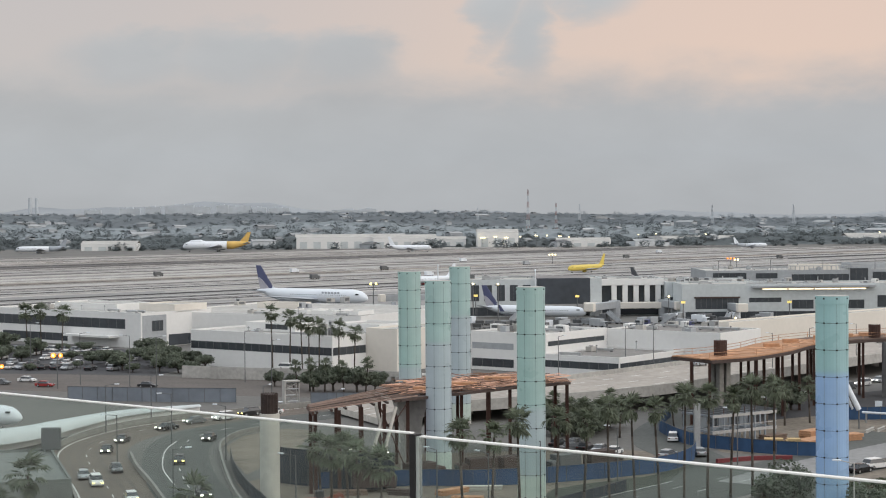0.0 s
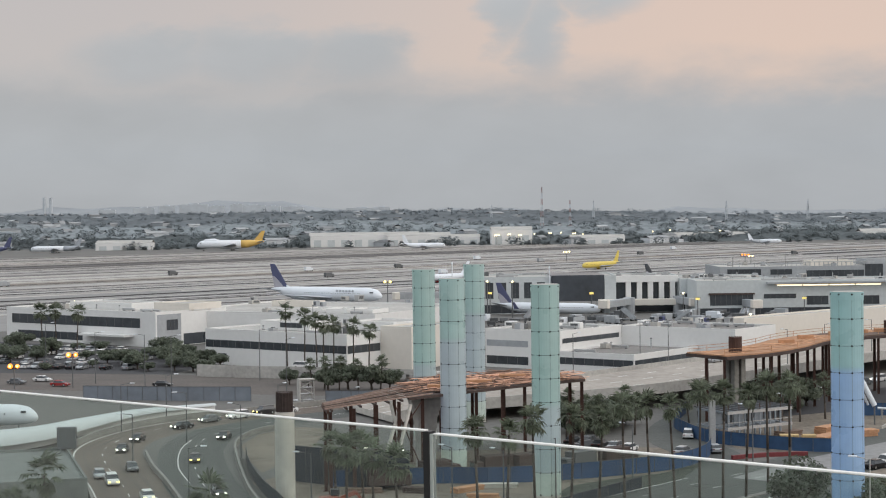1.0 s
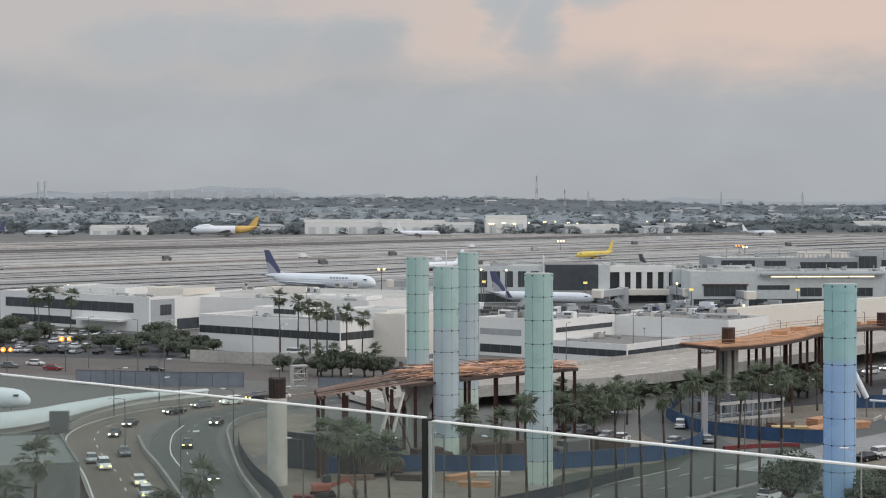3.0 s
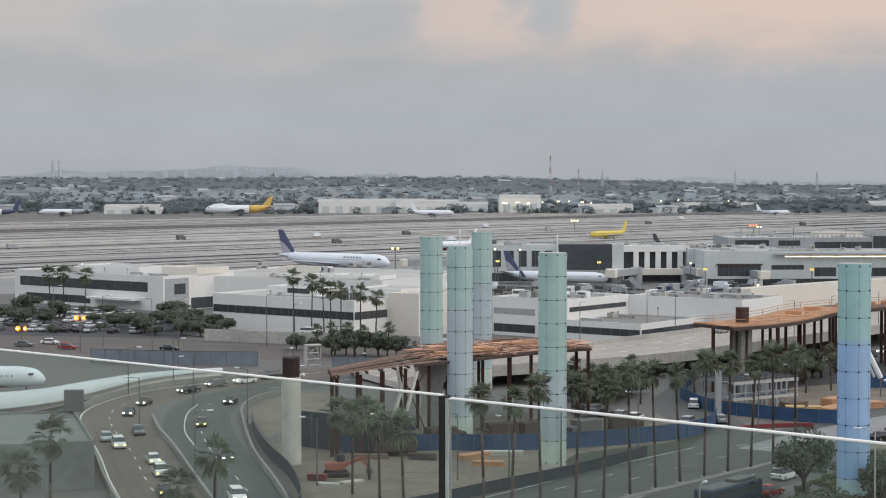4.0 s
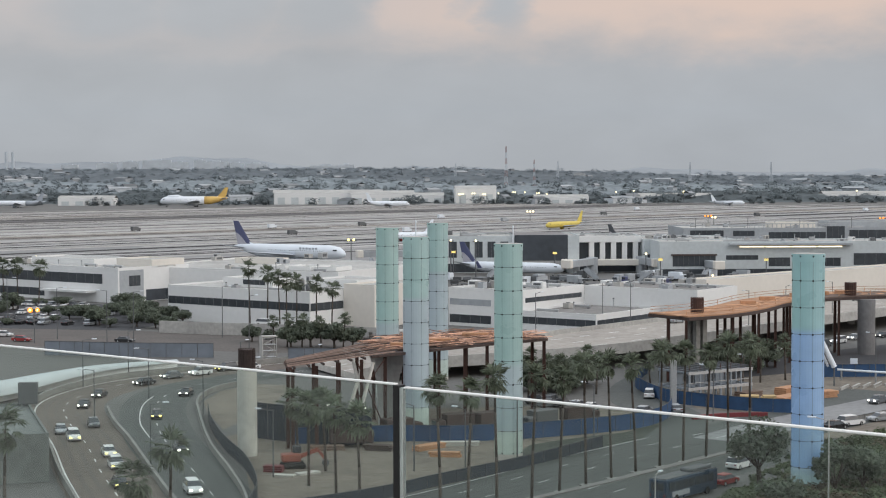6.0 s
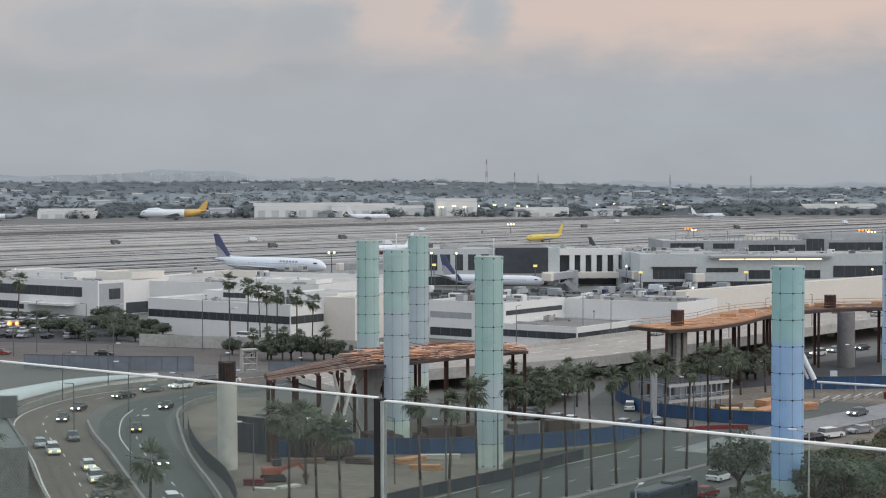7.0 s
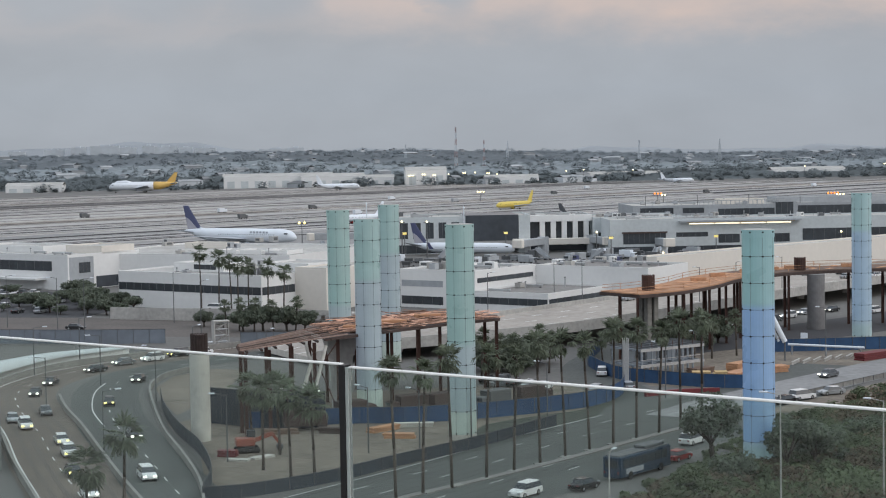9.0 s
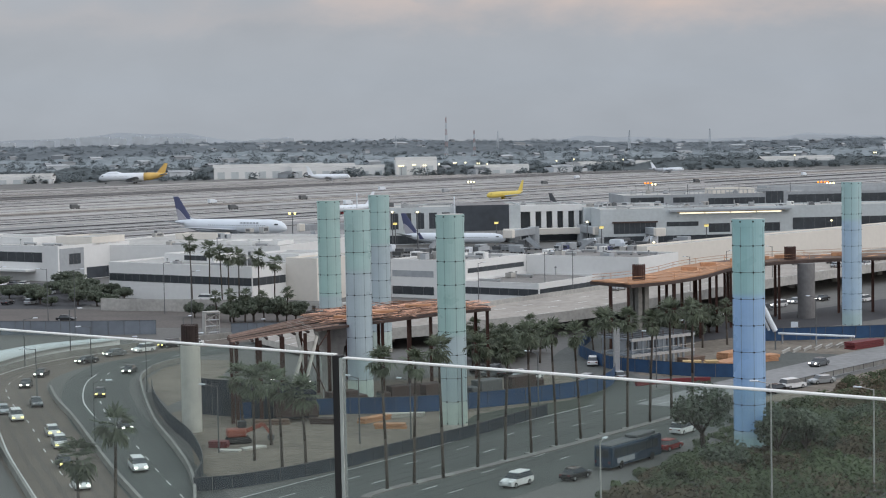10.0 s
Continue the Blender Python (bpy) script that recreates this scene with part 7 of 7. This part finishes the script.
# ducts, curbs and vent pipes along the flat roofs
for ox, oy, turn, z, u0, u1, v0, v1, count in ((-60.6, 484.0, -38.7, 9.15, 4, 48, 2, 8, 7), (-139.0, 588.0, -39, 10.35, 4, 68, 3, 9, 9), (-82.0, 566.0, -28, 9.55, 4, 70, 3, 8, 8), (33.3, 448.0, -39, 9.55, -22, -2, 3, 26, 8),
                                              (33.3, 448.0, -39, 4.65, 3, 21, 1, 26, 5), (33.3, 448.0, -39, 9.35, 3, 32, 30, 48, 12), (0, 690, 0, 13.95, 21, 47, 3, 27, 8), (0, 690, 0, 13.75, 74, 97, 5, 27, 7), (0, 690, 0, 12.75, 99, 130, -4, 27, 10), (0, 660, 0, 12.75, 102, 240, 2, 22, 30), (0, 740, 0, 14.95, 124, 248, 3, 36, 22)):
    base = pose(ox, oy, z, 0, 0, turn)
    for k in range(count):
        u, v = rnd.uniform(u0, u1), rnd.uniform(v0, v1)
        if k % 3 == 0:
            ob = thing("roof_duct", "long galvanised duct lying on a flat roof", "duct", (0, 0, 0), 0, "rooftop ducts")
            ln = min(rnd.uniform(4, 9), u1 - u0)
            part("run", B(-ln / 2, ln / 2, -0.35, 0.35, 0.25, 0.85, bevel=0.04), M["steel"], ob)
            for q in (-0.4, 0.4):
                part("foot", B(q * ln - 0.12, q * ln + 0.12, -0.4, 0.4, 0.0, 0.26), M["pole"], ob)
            u = min(max(u, u0 + ln / 2), u1 - ln / 2)
        elif k % 3 == 1:
            ob = thing("vent_stack", "short grey vent pipe with a cowl on a flat roof", "vent", (0, 0, 0), 0, "roof vents")
            h = rnd.uniform(0.9, 2.4)
            part("pipe", T((0, 0, 0), (0, 0, h), 0.16, seg=8), M["steel"], ob)
            part("cowl", T((0, 0, h), (0, 0, h + 0.3), 0.34, 0.1, seg=10), M["pole"], ob)
        else:
            ob = thing("roof_unit", "boxy rooftop air handler with a dark fan", "roof unit", (0, 0, 0), 0, "rooftop units")
            w, h = rnd.uniform(1.6, 3.2), rnd.uniform(1.0, 1.8)
            part("casing", B(-w / 2, w / 2, -0.9, 0.9, 0.15, h, bevel=0.06), M[rnd.choice(("grey_wall", "steel", "concrete", "pole"))], ob)
            part("fan", T((0, 0, h), (0, 0, h + 0.18), 0.55, seg=12), M["pole"], ob)
            part("plinth", B(-w / 2 - 0.1, w / 2 + 0.1, -1.0, 1.0, 0.0, 0.16), M["dark_roof"], ob)
        ob.matrix_basis = base @ pose(u, v, 0, 0, 0, rnd.choice((0, 90)) if k % 3 else 0)
# curved pale wall behind the exit road, with red bars painted on it
wl_line = smooth_line([(-100.0, 300.0), (-80.0, 304.0), (-70.0, 314.0), (-64.0, 332.0), (-57.0, 350.0), (-44.0, 364.0)], 2.0)
cw = thing("curved_roof", "long pale curved canopy roof beside the exit road", "canopy")
bm = bmesh.new()
rows = []
for i, (p, nn) in enumerate(zip(wl_line, sides(wl_line))):
    u = i / (len(wl_line) - 1)
    r = 3.2 * (1 - 0.85 * u)
    rows.append([bm.verts.new(p + nn * r * 1.5 * math.cos(a) + Vector((0, 0, 1.6 + r * math.sin(a)))) for a in [math.pi * k / 10 for k in range(11)]])
for a, b in zip(rows, rows[1:]):
    for k in range(10):
        bm.faces.new((a[k], a[k + 1], b[k + 1], b[k]))
part("shell", bm, M["terminal_wall"], cw, "smooth pale shell", smooth=True)
part("red_stripe", S(wl_line[6:9], -4.75, -4.6, 1.9, 2.3), M["plane_red"], cw, "short red painted stripe")
part("wall", S(wl_line, -0.3, 0.3, -0.1, 2.0), M["white"], cw)
